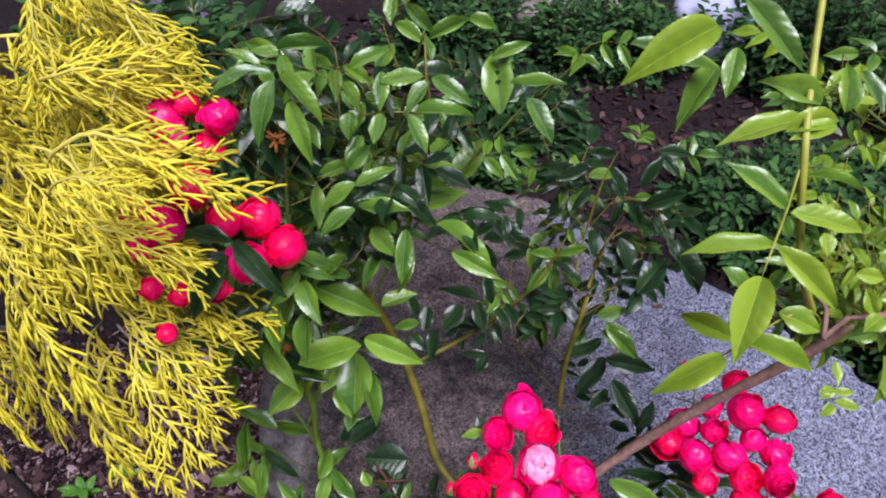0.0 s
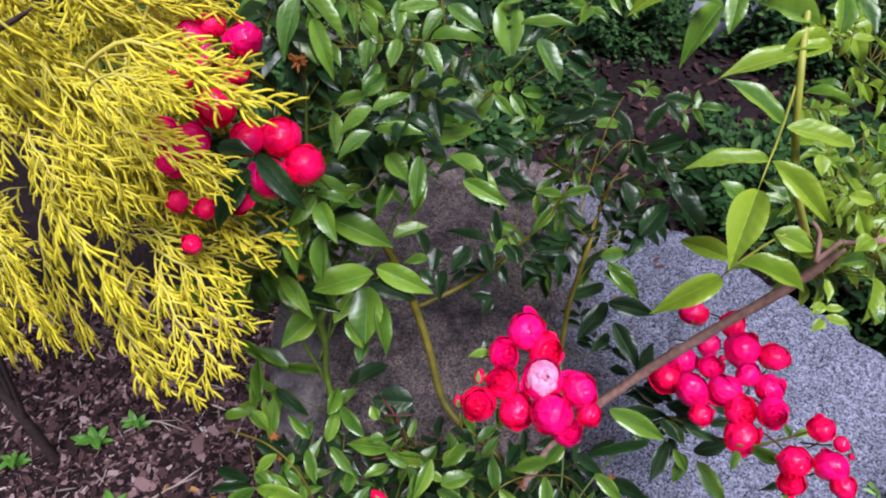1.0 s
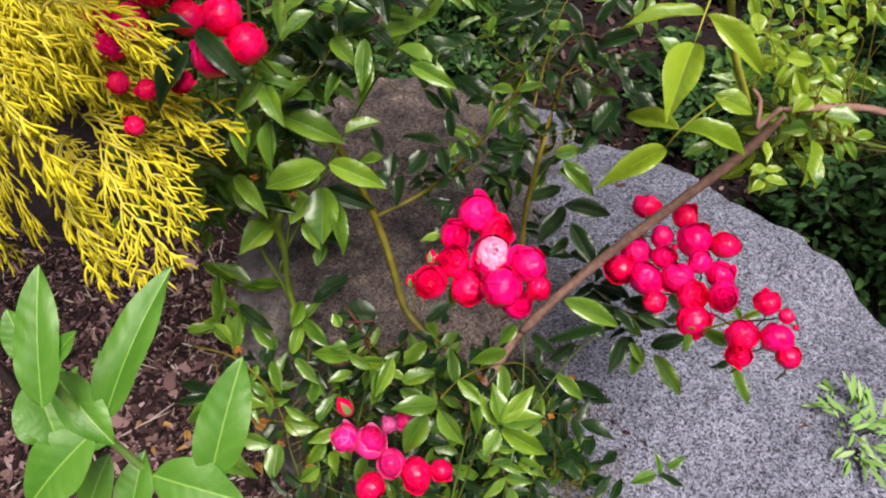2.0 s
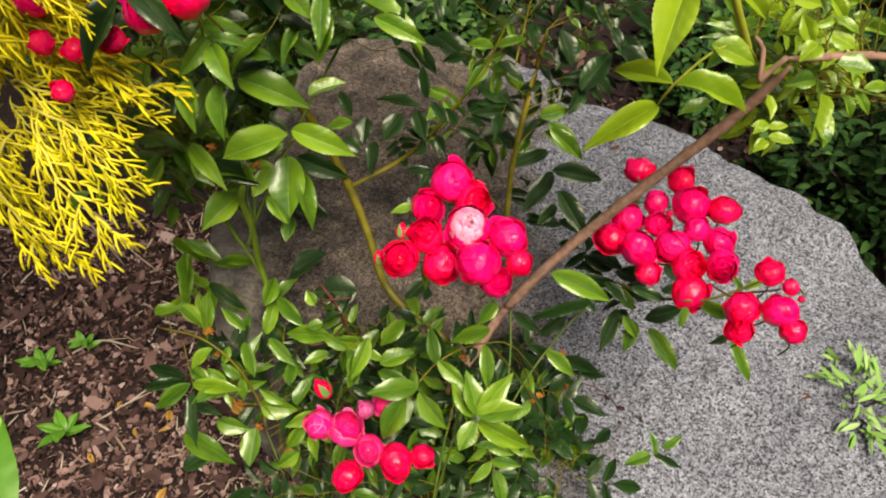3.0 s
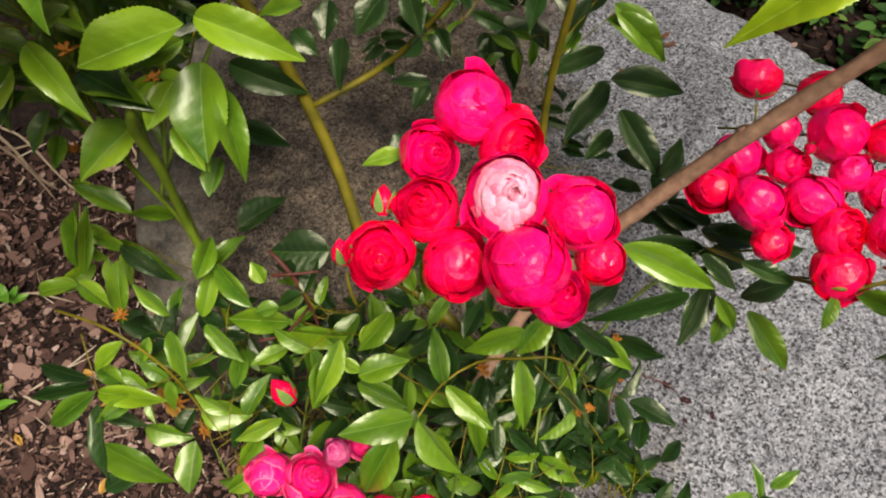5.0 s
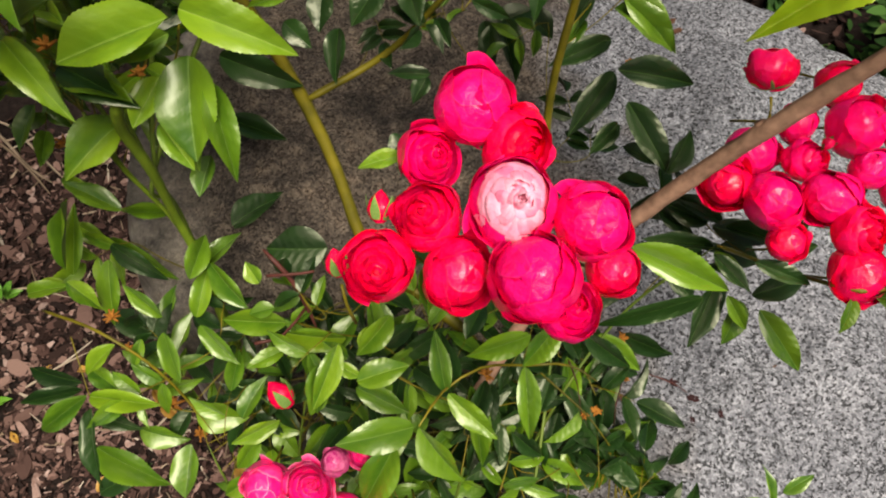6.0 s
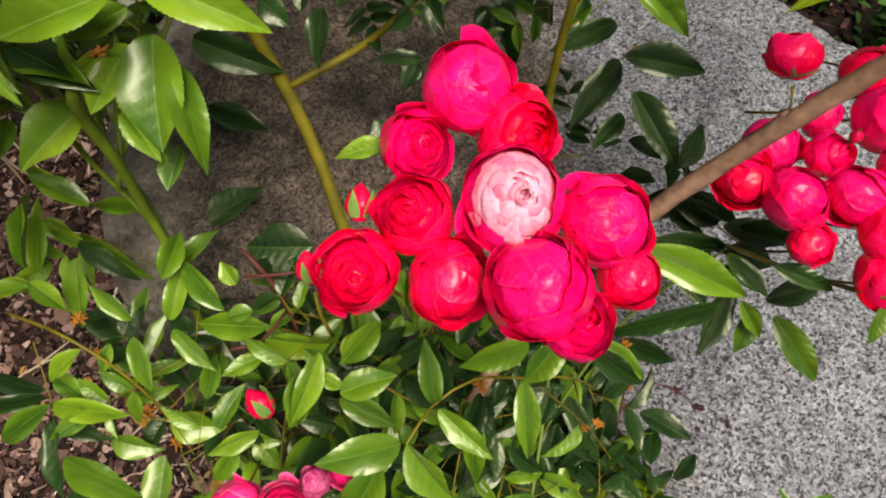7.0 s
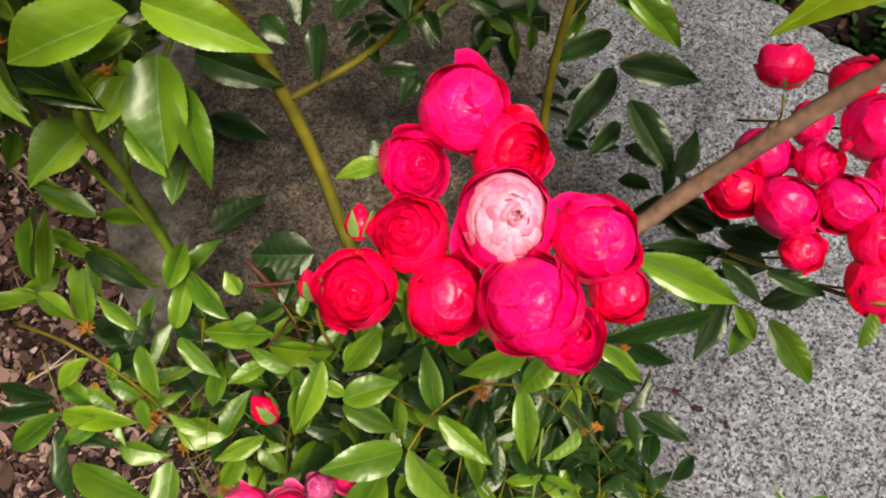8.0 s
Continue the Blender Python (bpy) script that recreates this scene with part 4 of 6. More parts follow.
leaf(front_rose, (0.110, 0.315, 0.496), (0.120, 0.275, 0.478), 0.0294, MATURE_SHADED)
leaf(front_rose, (0.209, 0.400, 0.520), (0.247, 0.365, 0.507), 0.0213, GREEN)
leaf(front_rose, (0.263, 0.448, 0.379), (0.316, 0.407, 0.363), 0.0281, MATURE_SHADED)
leaf(front_rose, (0.264, 0.439, 0.397), (0.320, 0.422, 0.395), 0.0183, MATURE_SHADED)
leaf(front_rose, (0.214, 0.324, 0.446), (0.270, 0.327, 0.455), 0.0212, GREEN)
leaf(front_rose, (0.245, 0.318, 0.357), (0.316, 0.317, 0.364), 0.0212, GREEN)
leaf(front_rose, (0.221, 0.307, 0.449), (0.272, 0.264, 0.431), 0.0261, LIGHT)
leaf(front_rose, (0.210, 0.317, 0.443), (0.202, 0.270, 0.421), 0.0212, GREEN)
leaf(front_rose, (0.209, 0.346, 0.444), (0.237, 0.372, 0.464), 0.0243, GREEN)
leaf(front_rose, (0.200, 0.373, 0.459), (0.218, 0.394, 0.476), 0.0184, GREEN)
leaf(front_rose, (-0.024, 0.387, 0.577), (-0.080, 0.389, 0.581), 0.0217, LIGHT)
leaf(front_rose, (-0.037, 0.335, 0.604), (-0.050, 0.314, 0.597), 0.0173, GREEN)
leaf(front_rose, (0.005, 0.374, 0.605), (0.000, 0.404, 0.626), 0.0161, GREEN)
leaf(front_rose, (0.020, 0.369, 0.659), (-0.006, 0.340, 0.647), 0.0204, LIGHT)
leaf(front_rose, (-0.097, 0.433, 0.600), (-0.107, 0.448, 0.613), 0.0170, LIGHT)
leaf(front_rose, (-0.039, 0.343, 0.632), (-0.040, 0.308, 0.616), 0.0208, GREEN)
leaf(front_rose, (-0.018, 0.353, 0.615), (-0.037, 0.364, 0.625), 0.0173, GREEN)
leaf(front_rose, (-0.089, 0.422, 0.572), (-0.112, 0.418, 0.573), 0.0166, GREEN)
leaf(front_rose, (0.047, 0.306, 0.849), (0.049, 0.284, 0.841), 0.0086, GREEN)
leaf(front_rose, (0.020, 0.351, 0.603), (-0.020, 0.344, 0.603), 0.0194, MATURE_SHADED)
leaf(front_rose, (-0.015, 0.412, 0.568), (-0.046, 0.378, 0.553), 0.0234, GREEN)
leaf(front_rose, (0.136, 0.297, 0.777), (0.161, 0.276, 0.770), 0.0133, MATURE_SHADED)
leaf(front_rose, (0.311, 0.235, 0.551), (0.279, 0.226, 0.548), 0.0174, GREEN)
leaf(front_rose, (0.316, 0.234, 0.551), (0.310, 0.258, 0.573), 0.0112, GREEN)
leaf(front_rose, (0.314, 0.236, 0.551), (0.346, 0.219, 0.545), 0.0112, MATURE_SHADED)
leaf(front_rose, (0.326, 0.240, 0.555), (0.349, 0.250, 0.568), 0.0124, GREEN)
leaf(front_rose, (0.288, 0.275, 0.349), (0.302, 0.309, 0.379), 0.0200, GREEN)
leaf(front_rose, (0.273, 0.277, 0.325), (0.258, 0.305, 0.350), 0.0204, MATURE_SHADED)
leaf(front_rose, (0.085, 0.143, 0.875), (0.078, 0.168, 0.898), 0.0170, LIGHT)
leaf(front_rose, (0.085, 0.143, 0.875), (0.113, 0.165, 0.897), 0.0163, LIGHT)
leaf(front_rose, (0.085, 0.143, 0.875), (0.120, 0.144, 0.882), 0.0185, LIGHT)
leaf(front_rose, (0.085, 0.143, 0.863), (0.125, 0.123, 0.854), 0.0189, LIGHT)
leaf(front_rose, (0.083, 0.143, 0.863), (0.070, 0.124, 0.853), 0.0166, LIGHT)
leaf(front_rose, (0.083, 0.146, 0.865), (0.067, 0.166, 0.884), 0.0151, LIGHT)
leaf(front_rose, (0.290, 0.400, 0.617), (0.263, 0.356, 0.590), 0.0249, MATURE_SHADED)
leaf(front_rose, (0.310, 0.387, 0.609), (0.296, 0.354, 0.590), 0.0213, GREEN)
leaf(front_rose, (0.292, 0.383, 0.629), (0.306, 0.356, 0.615), 0.0139, GREEN)
leaf(front_rose, (0.330, 0.382, 0.598), (0.362, 0.334, 0.571), 0.0251, GREEN)
leaf(front_rose, (0.282, 0.413, 0.649), (0.306, 0.385, 0.635), 0.0173, GREEN)
leaf(front_rose, (0.330, 0.399, 0.592), (0.381, 0.407, 0.604), 0.0243, MATURE_SHADED)
leaf(front_rose, (0.283, 0.428, 0.635), (0.231, 0.432, 0.642), 0.0202, MATURE_SHADED)
leaf(front_rose, (0.289, 0.448, 0.637), (0.250, 0.462, 0.651), 0.0216, MATURE_SHADED)
leaf(front_rose, (0.292, 0.445, 0.635), (0.342, 0.429, 0.630), 0.0240, MATURE_SHADED)
leaf(front_rose, (0.310, 0.445, 0.600), (0.345, 0.428, 0.594), 0.0275, MATURE_SHADED)
leaf(front_rose, (0.356, 0.433, 0.605), (0.393, 0.434, 0.611), 0.0173, MATURE_SHADED)
leaf(front_rose, (0.365, 0.466, 0.616), (0.390, 0.446, 0.608), 0.0225, MATURE_SHADED)
leaf(front_rose, (0.347, 0.336, 0.721), (0.385, 0.319, 0.716), 0.0179, GREEN)
leaf(front_rose, (0.333, 0.334, 0.720), (0.324, 0.313, 0.710), 0.0119, GREEN)
leaf(front_rose, (0.395, 0.347, 0.730), (0.386, 0.357, 0.742), 0.0089, GREEN)
leaf(front_rose, (0.397, 0.347, 0.731), (0.421, 0.352, 0.739), 0.0109, GREEN)
leaf(front_rose, (0.372, 0.291, 0.715), (0.388, 0.252, 0.693), 0.0144, GREEN)
leaf(front_rose, (0.370, 0.296, 0.718), (0.345, 0.288, 0.717), 0.0106, MATURE_SHADED)
leaf(front_rose, (0.188, 0.375, 0.734), (0.253, 0.343, 0.723), 0.0263, GREEN)
leaf(front_rose, (0.228, 0.336, 0.732), (0.158, 0.321, 0.726), 0.0142, MATURE_SHADED)
leaf(front_rose, (0.262, 0.466, 0.651), (0.304, 0.442, 0.644), 0.0178, MATURE_SHADED)
leaf(front_rose, (0.253, 0.468, 0.629), (0.280, 0.446, 0.622), 0.0175, MATURE_SHADED)
leaf(front_rose, (0.293, 0.432, 0.656), (0.342, 0.416, 0.654), 0.0189, MATURE_SHADED)
leaf(front_rose, (0.292, 0.427, 0.630), (0.232, 0.434, 0.637), 0.0134, MATURE_SHADED)
leaf(front_rose, (0.218, 0.561, 0.705), (0.282, 0.546, 0.703), 0.0293, MATURE_SHADED)
leaf(front_rose, (0.226, 0.586, 0.675), (0.182, 0.538, 0.651), 0.0275, MATURE_SHADED)
leaf(front_rose, (0.226, 0.539, 0.690), (0.256, 0.481, 0.664), 0.0276, MATURE_SHADED)
leaf(front_rose, (0.254, 0.484, 0.661), (0.279, 0.511, 0.682), 0.0200, MATURE_SHADED)
leaf(front_rose, (0.197, 0.547, 0.785), (0.244, 0.517, 0.774), 0.0230, GREEN)
leaf(front_rose, (0.214, 0.583, 0.718), (0.172, 0.567, 0.711), 0.0222, MATURE_SHADED)
leaf(front_rose, (0.188, 0.583, 0.741), (0.168, 0.559, 0.731), 0.0128, GREEN)
leaf(front_rose, (0.228, 0.549, 0.650), (0.201, 0.524, 0.640), 0.0191, MATURE_SHADED)
leaf(front_rose, (0.231, 0.530, 0.640), (0.259, 0.512, 0.636), 0.0172, MATURE_SHADED)
leaf(front_rose, (0.139, 0.712, 0.627), (0.157, 0.655, 0.600), 0.0249, MATURE_SHADED)
leaf(front_rose, (0.122, 0.711, 0.626), (0.130, 0.670, 0.608), 0.0221, MATURE_SHADED)
leaf(front_rose, (-0.010, 0.577, 0.750), (-0.016, 0.539, 0.733), 0.0198, MATURE_SHADED)
leaf(front_rose, (0.061, 0.572, 0.699), (0.025, 0.573, 0.703), 0.0152, MATURE_SHADED)
leaf(front_rose, (0.058, 0.570, 0.698), (0.045, 0.550, 0.691), 0.0179, MATURE_SHADED)
leaf(front_rose, (0.040, 0.360, 0.868), (0.018, 0.355, 0.869), 0.0105, LIGHT)
leaf(front_rose, (0.043, 0.379, 0.855), (0.032, 0.372, 0.856), 0.0159, MATURE_SHADED)
leaf(front_rose, (0.057, 0.538, 0.850), (0.052, 0.567, 0.876), 0.0148, MATURE_SHADED)
leaf(front_rose, (0.063, 0.534, 0.846), (0.080, 0.510, 0.835), 0.0148, MATURE_SHADED)
leaf(front_rose, (0.049, 0.603, 0.781), (-0.005, 0.615, 0.794), 0.0167, MATURE_SHADED)
leaf(front_rose, (0.044, 0.600, 0.779), (0.054, 0.565, 0.758), 0.0232, MATURE_SHADED)
leaf(front_rose, (0.025, 0.597, 0.776), (0.001, 0.569, 0.760), 0.0283, MATURE_SHADED)
leaf(front_rose, (-0.020, 0.598, 0.772), (-0.025, 0.569, 0.755), 0.0233, MATURE_SHADED)
leaf(front_rose, (-0.028, 0.527, 0.828), (-0.059, 0.520, 0.828), 0.0139, GREEN)
leaf(front_rose, (-0.030, 0.532, 0.832), (-0.042, 0.555, 0.853), 0.0139, MATURE_SHADED)
leaf(front_rose, (-0.040, 0.528, 0.804), (-0.022, 0.510, 0.796), 0.0178, MATURE_SHADED)
leaf(front_rose, (0.070, 0.744, 0.790), (0.131, 0.698, 0.763), 0.0353, MATURE_SHADED)
leaf(front_rose, (0.131, 0.598, 0.848), (0.101, 0.570, 0.831), 0.0168, GREEN)
leaf(front_rose, (0.138, 0.590, 0.879), (0.174, 0.595, 0.888), 0.0139, GREEN)
leaf(front_rose, (0.135, 0.589, 0.878), (0.103, 0.592, 0.884), 0.0139, GREEN)
leaf(front_rose, (0.144, 0.615, 0.839), (0.175, 0.591, 0.826), 0.0148, MATURE_SHADED)
leaf(front_rose, (0.122, 0.618, 0.803), (0.163, 0.597, 0.794), 0.0319, MATURE_SHADED)
leaf(front_rose, (0.177, 0.638, 0.757), (0.143, 0.615, 0.745), 0.0176, MATURE_SHADED)
leaf(front_rose, (0.112, 0.641, 0.758), (0.139, 0.613, 0.743), 0.0298, MATURE_SHADED)
leaf(front_rose, (0.172, 0.716, 0.632), (0.123, 0.703, 0.626), 0.0286, MATURE_SHADED)
leaf(front_rose, (0.168, 0.714, 0.630), (0.194, 0.692, 0.620), 0.0286, MATURE_SHADED)
leaf(front_rose, (0.136, 0.707, 0.624), (0.116, 0.673, 0.604), 0.0270, MATURE_SHADED)
leaf(front_rose, (0.199, 0.602, 0.758), (0.166, 0.565, 0.735), 0.0172, MATURE_SHADED)
leaf(front_rose, (0.205, 0.568, 0.733), (0.157, 0.552, 0.724), 0.0225, MATURE_SHADED)
leaf(front_rose, (0.202, 0.554, 0.794), (0.239, 0.516, 0.772), 0.0246, GREEN)
leaf(front_rose, (0.192, 0.561, 0.799), (0.229, 0.564, 0.807), 0.0209, GREEN)
leaf(back_rose, (0.009, 0.490, 0.988), (0.057, 0.465, 0.976), 0.0202, LIGHT)
leaf(back_rose, (-0.010, 0.554, 1.147), (0.026, 0.532, 1.132), 0.0188, GREEN)
leaf(back_rose, (-0.012, 0.551, 1.145), (-0.034, 0.528, 1.129), 0.0167, GREEN)
leaf(back_rose, (-0.018, 0.555, 1.148), (-0.059, 0.547, 1.147), 0.0177, GREEN)
leaf(back_rose, (-0.025, 0.530, 1.126), (0.029, 0.528, 1.128), 0.0188, LIGHT)
leaf(back_rose, (-0.030, 0.528, 1.124), (-0.014, 0.501, 1.103), 0.0157, GREEN)
leaf(back_rose, (-0.054, 0.557, 1.151), (-0.056, 0.528, 1.129), 0.0157, GREEN)
leaf(back_rose, (-0.054, 0.530, 1.125), (-0.061, 0.506, 1.108), 0.0157, GREEN)
leaf(back_rose, (-0.085, 0.547, 1.114), (-0.087, 0.526, 1.100), 0.0183, GREEN)
leaf(back_rose, (-0.091, 0.567, 1.133), (-0.076, 0.546, 1.119), 0.0151, GREEN)
leaf(back_rose, (-0.081, 0.501, 1.065), (-0.043, 0.511, 1.079), 0.0151, GREEN)
leaf(back_rose, (-0.081, 0.503, 1.067), (-0.113, 0.483, 1.053), 0.0173, GREEN)
leaf(back_rose, (-0.088, 0.519, 1.069), (-0.069, 0.534, 1.088), 0.0187, GREEN)
leaf(back_rose, (-0.078, 0.488, 1.052), (-0.029, 0.481, 1.051), 0.0184, GREEN)
leaf(back_rose, (-0.081, 0.486, 1.050), (-0.115, 0.466, 1.038), 0.0184, GREEN)
leaf(back_rose, (-0.033, 0.583, 0.962), (0.026, 0.595, 0.978), 0.0258, GREEN)
leaf(back_rose, (-0.007, 0.556, 0.964), (0.060, 0.516, 0.930), 0.0289, LIGHT)
leaf(back_rose, (-0.069, 0.494, 1.017), (-0.046, 0.472, 1.001), 0.0226, GREEN)
leaf(back_rose, (-0.036, 0.494, 1.016), (-0.040, 0.452, 0.982), 0.0192, GREEN)
leaf(back_rose, (0.015, 0.678, 0.918), (0.053, 0.715, 0.958), 0.0360, GREEN)
leaf(back_rose, (0.074, 0.681, 1.058), (0.137, 0.676, 1.058), 0.0192, GREEN)
leaf(back_rose, (0.094, 0.670, 1.047), (0.121, 0.630, 1.015), 0.0257, GREEN)
leaf(back_rose, (0.064, 0.776, 1.038), (0.070, 0.716, 0.987), 0.0423, GREEN)
leaf(back_rose, (-0.129, 0.490, 1.190), (-0.092, 0.460, 1.167), 0.0185, GREEN)
leaf(back_rose, (-0.121, 0.474, 1.176), (-0.103, 0.436, 1.145), 0.0167, GREEN)
leaf(back_rose, (-0.129, 0.470, 1.198), (-0.143, 0.432, 1.168), 0.0197, GREEN)
leaf(back_rose, (-0.181, 0.535, 1.039), (-0.131, 0.511, 1.022), 0.0195, MATURE_SHADED)
leaf(back_rose, (-0.141, 0.475, 1.203), (-0.180, 0.461, 1.195), 0.0152, GREEN)
leaf(back_rose, (-0.193, 0.564, 1.066), (-0.186, 0.533, 1.043), 0.0172, MATURE_SHADED)
leaf(back_rose, (-0.117, 0.487, 1.147), (-0.101, 0.467, 1.133), 0.0146, GREEN)
leaf(back_rose, (-0.109, 0.529, 0.909), (-0.147, 0.521, 0.907), 0.0168, MATURE_SHADED)
leaf(back_rose, (-0.139, 0.572, 0.922), (-0.111, 0.538, 0.896), 0.0198, MATURE_SHADED)
leaf(back_rose, (-0.129, 0.497, 1.207), (-0.087, 0.500, 1.215), 0.0131, GREEN)
leaf(back_rose, (-0.125, 0.495, 1.204), (-0.150, 0.495, 1.211), 0.0109, GREEN)
leaf(back_rose, (-0.134, 0.485, 1.195), (-0.181, 0.478, 1.193), 0.0157, GREEN)
leaf(back_rose, (-0.131, 0.502, 1.184), (-0.099, 0.479, 1.167), 0.0126, GREEN)
leaf(back_rose, (-0.085, 0.576, 1.142), (-0.049, 0.589, 1.159), 0.0165, GREEN)
leaf(back_rose, (-0.044, 0.607, 1.171), (-0.015, 0.590, 1.160), 0.0155, GREEN)
leaf(back_rose, (-0.045, 0.607, 1.199), (-0.047, 0.583, 1.182), 0.0150, GREEN)
leaf(back_rose, (-0.012, 0.578, 1.171), (0.024, 0.590, 1.188), 0.0140, GREEN)
leaf(back_rose, (0.024, 0.618, 1.168), (0.051, 0.611, 1.166), 0.0157, GREEN)
leaf(back_rose, (0.058, 0.755, 1.046), (0.106, 0.764, 1.061), 0.0174, GREEN)
leaf(back_rose, (-0.077, 0.551, 1.085), (-0.093, 0.524, 1.065), 0.0160, GREEN)
leaf(back_rose, (-0.097, 0.588, 1.111), (-0.078, 0.569, 1.098), 0.0162, GREEN)
leaf(back_rose, (-0.078, 0.580, 1.103), (-0.086, 0.555, 1.085), 0.0194, GREEN)
leaf(back_rose, (-0.193, 0.467, 1.044), (-0.146, 0.429, 1.013), 0.0225, MATURE_SHADED)
leaf(back_rose, (-0.193, 0.468, 1.045), (-0.243, 0.467, 1.050), 0.0205, MATURE_SHADED)
leaf(back_rose, (-0.193, 0.468, 1.017), (-0.216, 0.432, 0.988), 0.0264, MATURE_SHADED)
leaf(back_rose, (-0.214, 0.490, 0.969), (-0.234, 0.504, 0.988), 0.0236, MATURE_SHADED)
leaf(side_rose, (0.250, 0.378, 1.111), (0.184, 0.385, 1.100), 0.0226, LIME)
leaf(side_rose, (0.252, 0.378, 1.111), (0.301, 0.342, 1.080), 0.0226, LIME)
leaf(side_rose, (0.242, 0.362, 1.095), (0.213, 0.305, 1.068), 0.0316, LIME)
leaf(side_rose, (0.258, 0.373, 0.997), (0.216, 0.421, 0.983), 0.0225, LIME)
leaf(side_rose, (0.261, 0.371, 0.997), (0.319, 0.349, 0.996), 0.0240, LIME)
leaf(side_rose, (0.254, 0.381, 0.967), (0.190, 0.351, 0.950), 0.0260, LIME)
leaf(side_rose, (0.283, 0.381, 1.028), (0.319, 0.368, 1.020), 0.0247, LIME)
leaf(side_rose, (0.236, 0.364, 1.082), (0.215, 0.372, 1.095), 0.0155, GREEN)
leaf(side_rose, (0.253, 0.389, 1.140), (0.209, 0.412, 1.168), 0.0217, LIGHT)
leaf(side_rose, (0.257, 0.387, 1.138), (0.310, 0.374, 1.131), 0.0209, LIME)
leaf(side_rose, (0.270, 0.407, 1.157), (0.314, 0.398, 1.153), 0.0130, LIGHT)
leaf(side_rose, (0.332, 0.546, 1.107), (0.253, 0.527, 1.096), 0.0269, LIME)
leaf(side_rose, (0.255, 0.433, 1.177), (0.298, 0.440, 1.189), 0.0192, LIME)
leaf(side_rose, (0.282, 0.448, 1.191), (0.238, 0.459, 1.208), 0.0219, LIGHT)
leaf(side_rose, (0.299, 0.443, 1.187), (0.303, 0.469, 1.216), 0.0201, LIGHT)
leaf(side_rose, (0.312, 0.466, 1.208), (0.324, 0.439, 1.188), 0.0175, GREEN)
leaf(side_rose, (0.268, 0.611, 1.124), (0.224, 0.564, 1.086), 0.0260, LIGHT)
leaf(side_rose, (0.286, 0.623, 1.136), (0.273, 0.585, 1.105), 0.0237, LIGHT)
leaf(side_rose, (0.257, 0.581, 1.137), (0.187, 0.589, 1.152), 0.0184, GREEN)
leaf(side_rose, (0.235, 0.562, 1.193), (0.156, 0.527, 1.165), 0.0402, LIME)
leaf(side_rose, (0.211, 0.473, 1.263), (0.250, 0.433, 1.230), 0.0219, GREEN)
leaf(side_rose, (0.291, 0.434, 1.183), (0.256, 0.424, 1.178), 0.0166, LIME)
leaf(side_rose, (0.299, 0.401, 1.151), (0.285, 0.407, 1.162), 0.0124, GREEN)
leaf(side_rose, (0.367, 0.375, 1.030), (0.352, 0.364, 1.025), 0.0188, LIME)
leaf(side_rose, (0.347, 0.403, 1.053), (0.371, 0.397, 1.053), 0.0154, LIME)
leaf(side_rose, (0.362, 0.378, 1.030), (0.352, 0.391, 1.048), 0.0154, LIME)
leaf(side_rose, (0.378, 0.403, 1.053), (0.390, 0.387, 1.044), 0.0133, LIME)
leaf(side_rose, (0.378, 0.382, 1.034), (0.396, 0.371, 1.030), 0.0205, LIME)
leaf(side_rose, (0.398, 0.412, 1.062), (0.410, 0.413, 1.068), 0.0123, LIME)
leaf(side_rose, (0.367, 0.410, 1.060), (0.378, 0.415, 1.070), 0.0113, LIME)
leaf(side_rose, (0.327, 0.333, 0.988), (0.315, 0.324, 0.986), 0.0102, LIME)
leaf(side_rose, (0.400, 0.389, 1.000), (0.429, 0.380, 0.998), 0.0236, GREEN)
leaf(side_rose, (0.387, 0.361, 0.974), (0.388, 0.335, 0.956), 0.0182, LIME)
leaf(side_rose, (0.309, 0.412, 1.092), (0.310, 0.395, 1.083), 0.0148, LIME)
leaf(side_rose, (0.326, 0.333, 0.986), (0.314, 0.329, 0.988), 0.0086, LIME)
leaf(side_rose, (0.328, 0.331, 0.984), (0.343, 0.328, 0.988), 0.0086, LIME)
leaf(side_rose, (0.328, 0.325, 0.980), (0.347, 0.317, 0.980), 0.0102, LIME)
leaf(side_rose, (0.326, 0.323, 0.978), (0.315, 0.313, 0.976), 0.0102, LIME)
leaf(side_rose, (0.329, 0.352, 1.000), (0.328, 0.332, 0.990), 0.0110, LIME)
leaf(side_rose, (0.384, 0.367, 0.987), (0.374, 0.330, 0.965), 0.0172, LIME)
leaf(side_rose, (0.388, 0.333, 0.963), (0.378, 0.344, 0.975), 0.0123, GREEN)
leaf(side_rose, (0.396, 0.400, 0.975), (0.370, 0.395, 0.975), 0.0173, GREEN)
leaf(herb, (-0.058, -0.049, 1.256), (-0.043, -0.023, 1.284), 0.0117, HERB)
leaf(herb, (-0.035, -0.058, 1.236), (-0.025, -0.035, 1.261), 0.0133, HERB)
leaf(herb, (-0.061, -0.052, 1.254), (-0.078, -0.067, 1.245), 0.0150, HERB)
leaf(herb, (-0.050, -0.056, 1.237), (-0.025, -0.064, 1.237), 0.0144, HERB)
leaf(herb, (-0.062, -0.050, 1.281), (-0.054, -0.046, 1.290), 0.0053, HERB)
leaf(herb, (-0.071, -0.040, 1.263), (-0.055, -0.056, 1.255), 0.0109, HERB)
leaf(herb, (-0.076, -0.041, 1.262), (-0.068, -0.056, 1.255), 0.0123, HERB)
leaf(herb, (-0.077, -0.056, 1.210), (-0.070, -0.045, 1.225), 0.0112, HERB)
leaf(herb, (-0.064, -0.057, 1.210), (-0.060, -0.045, 1.225), 0.0112, HERB)
leaf(herb, (-0.065, -0.049, 1.282), (-0.069, -0.042, 1.293), 0.0072, HERB)
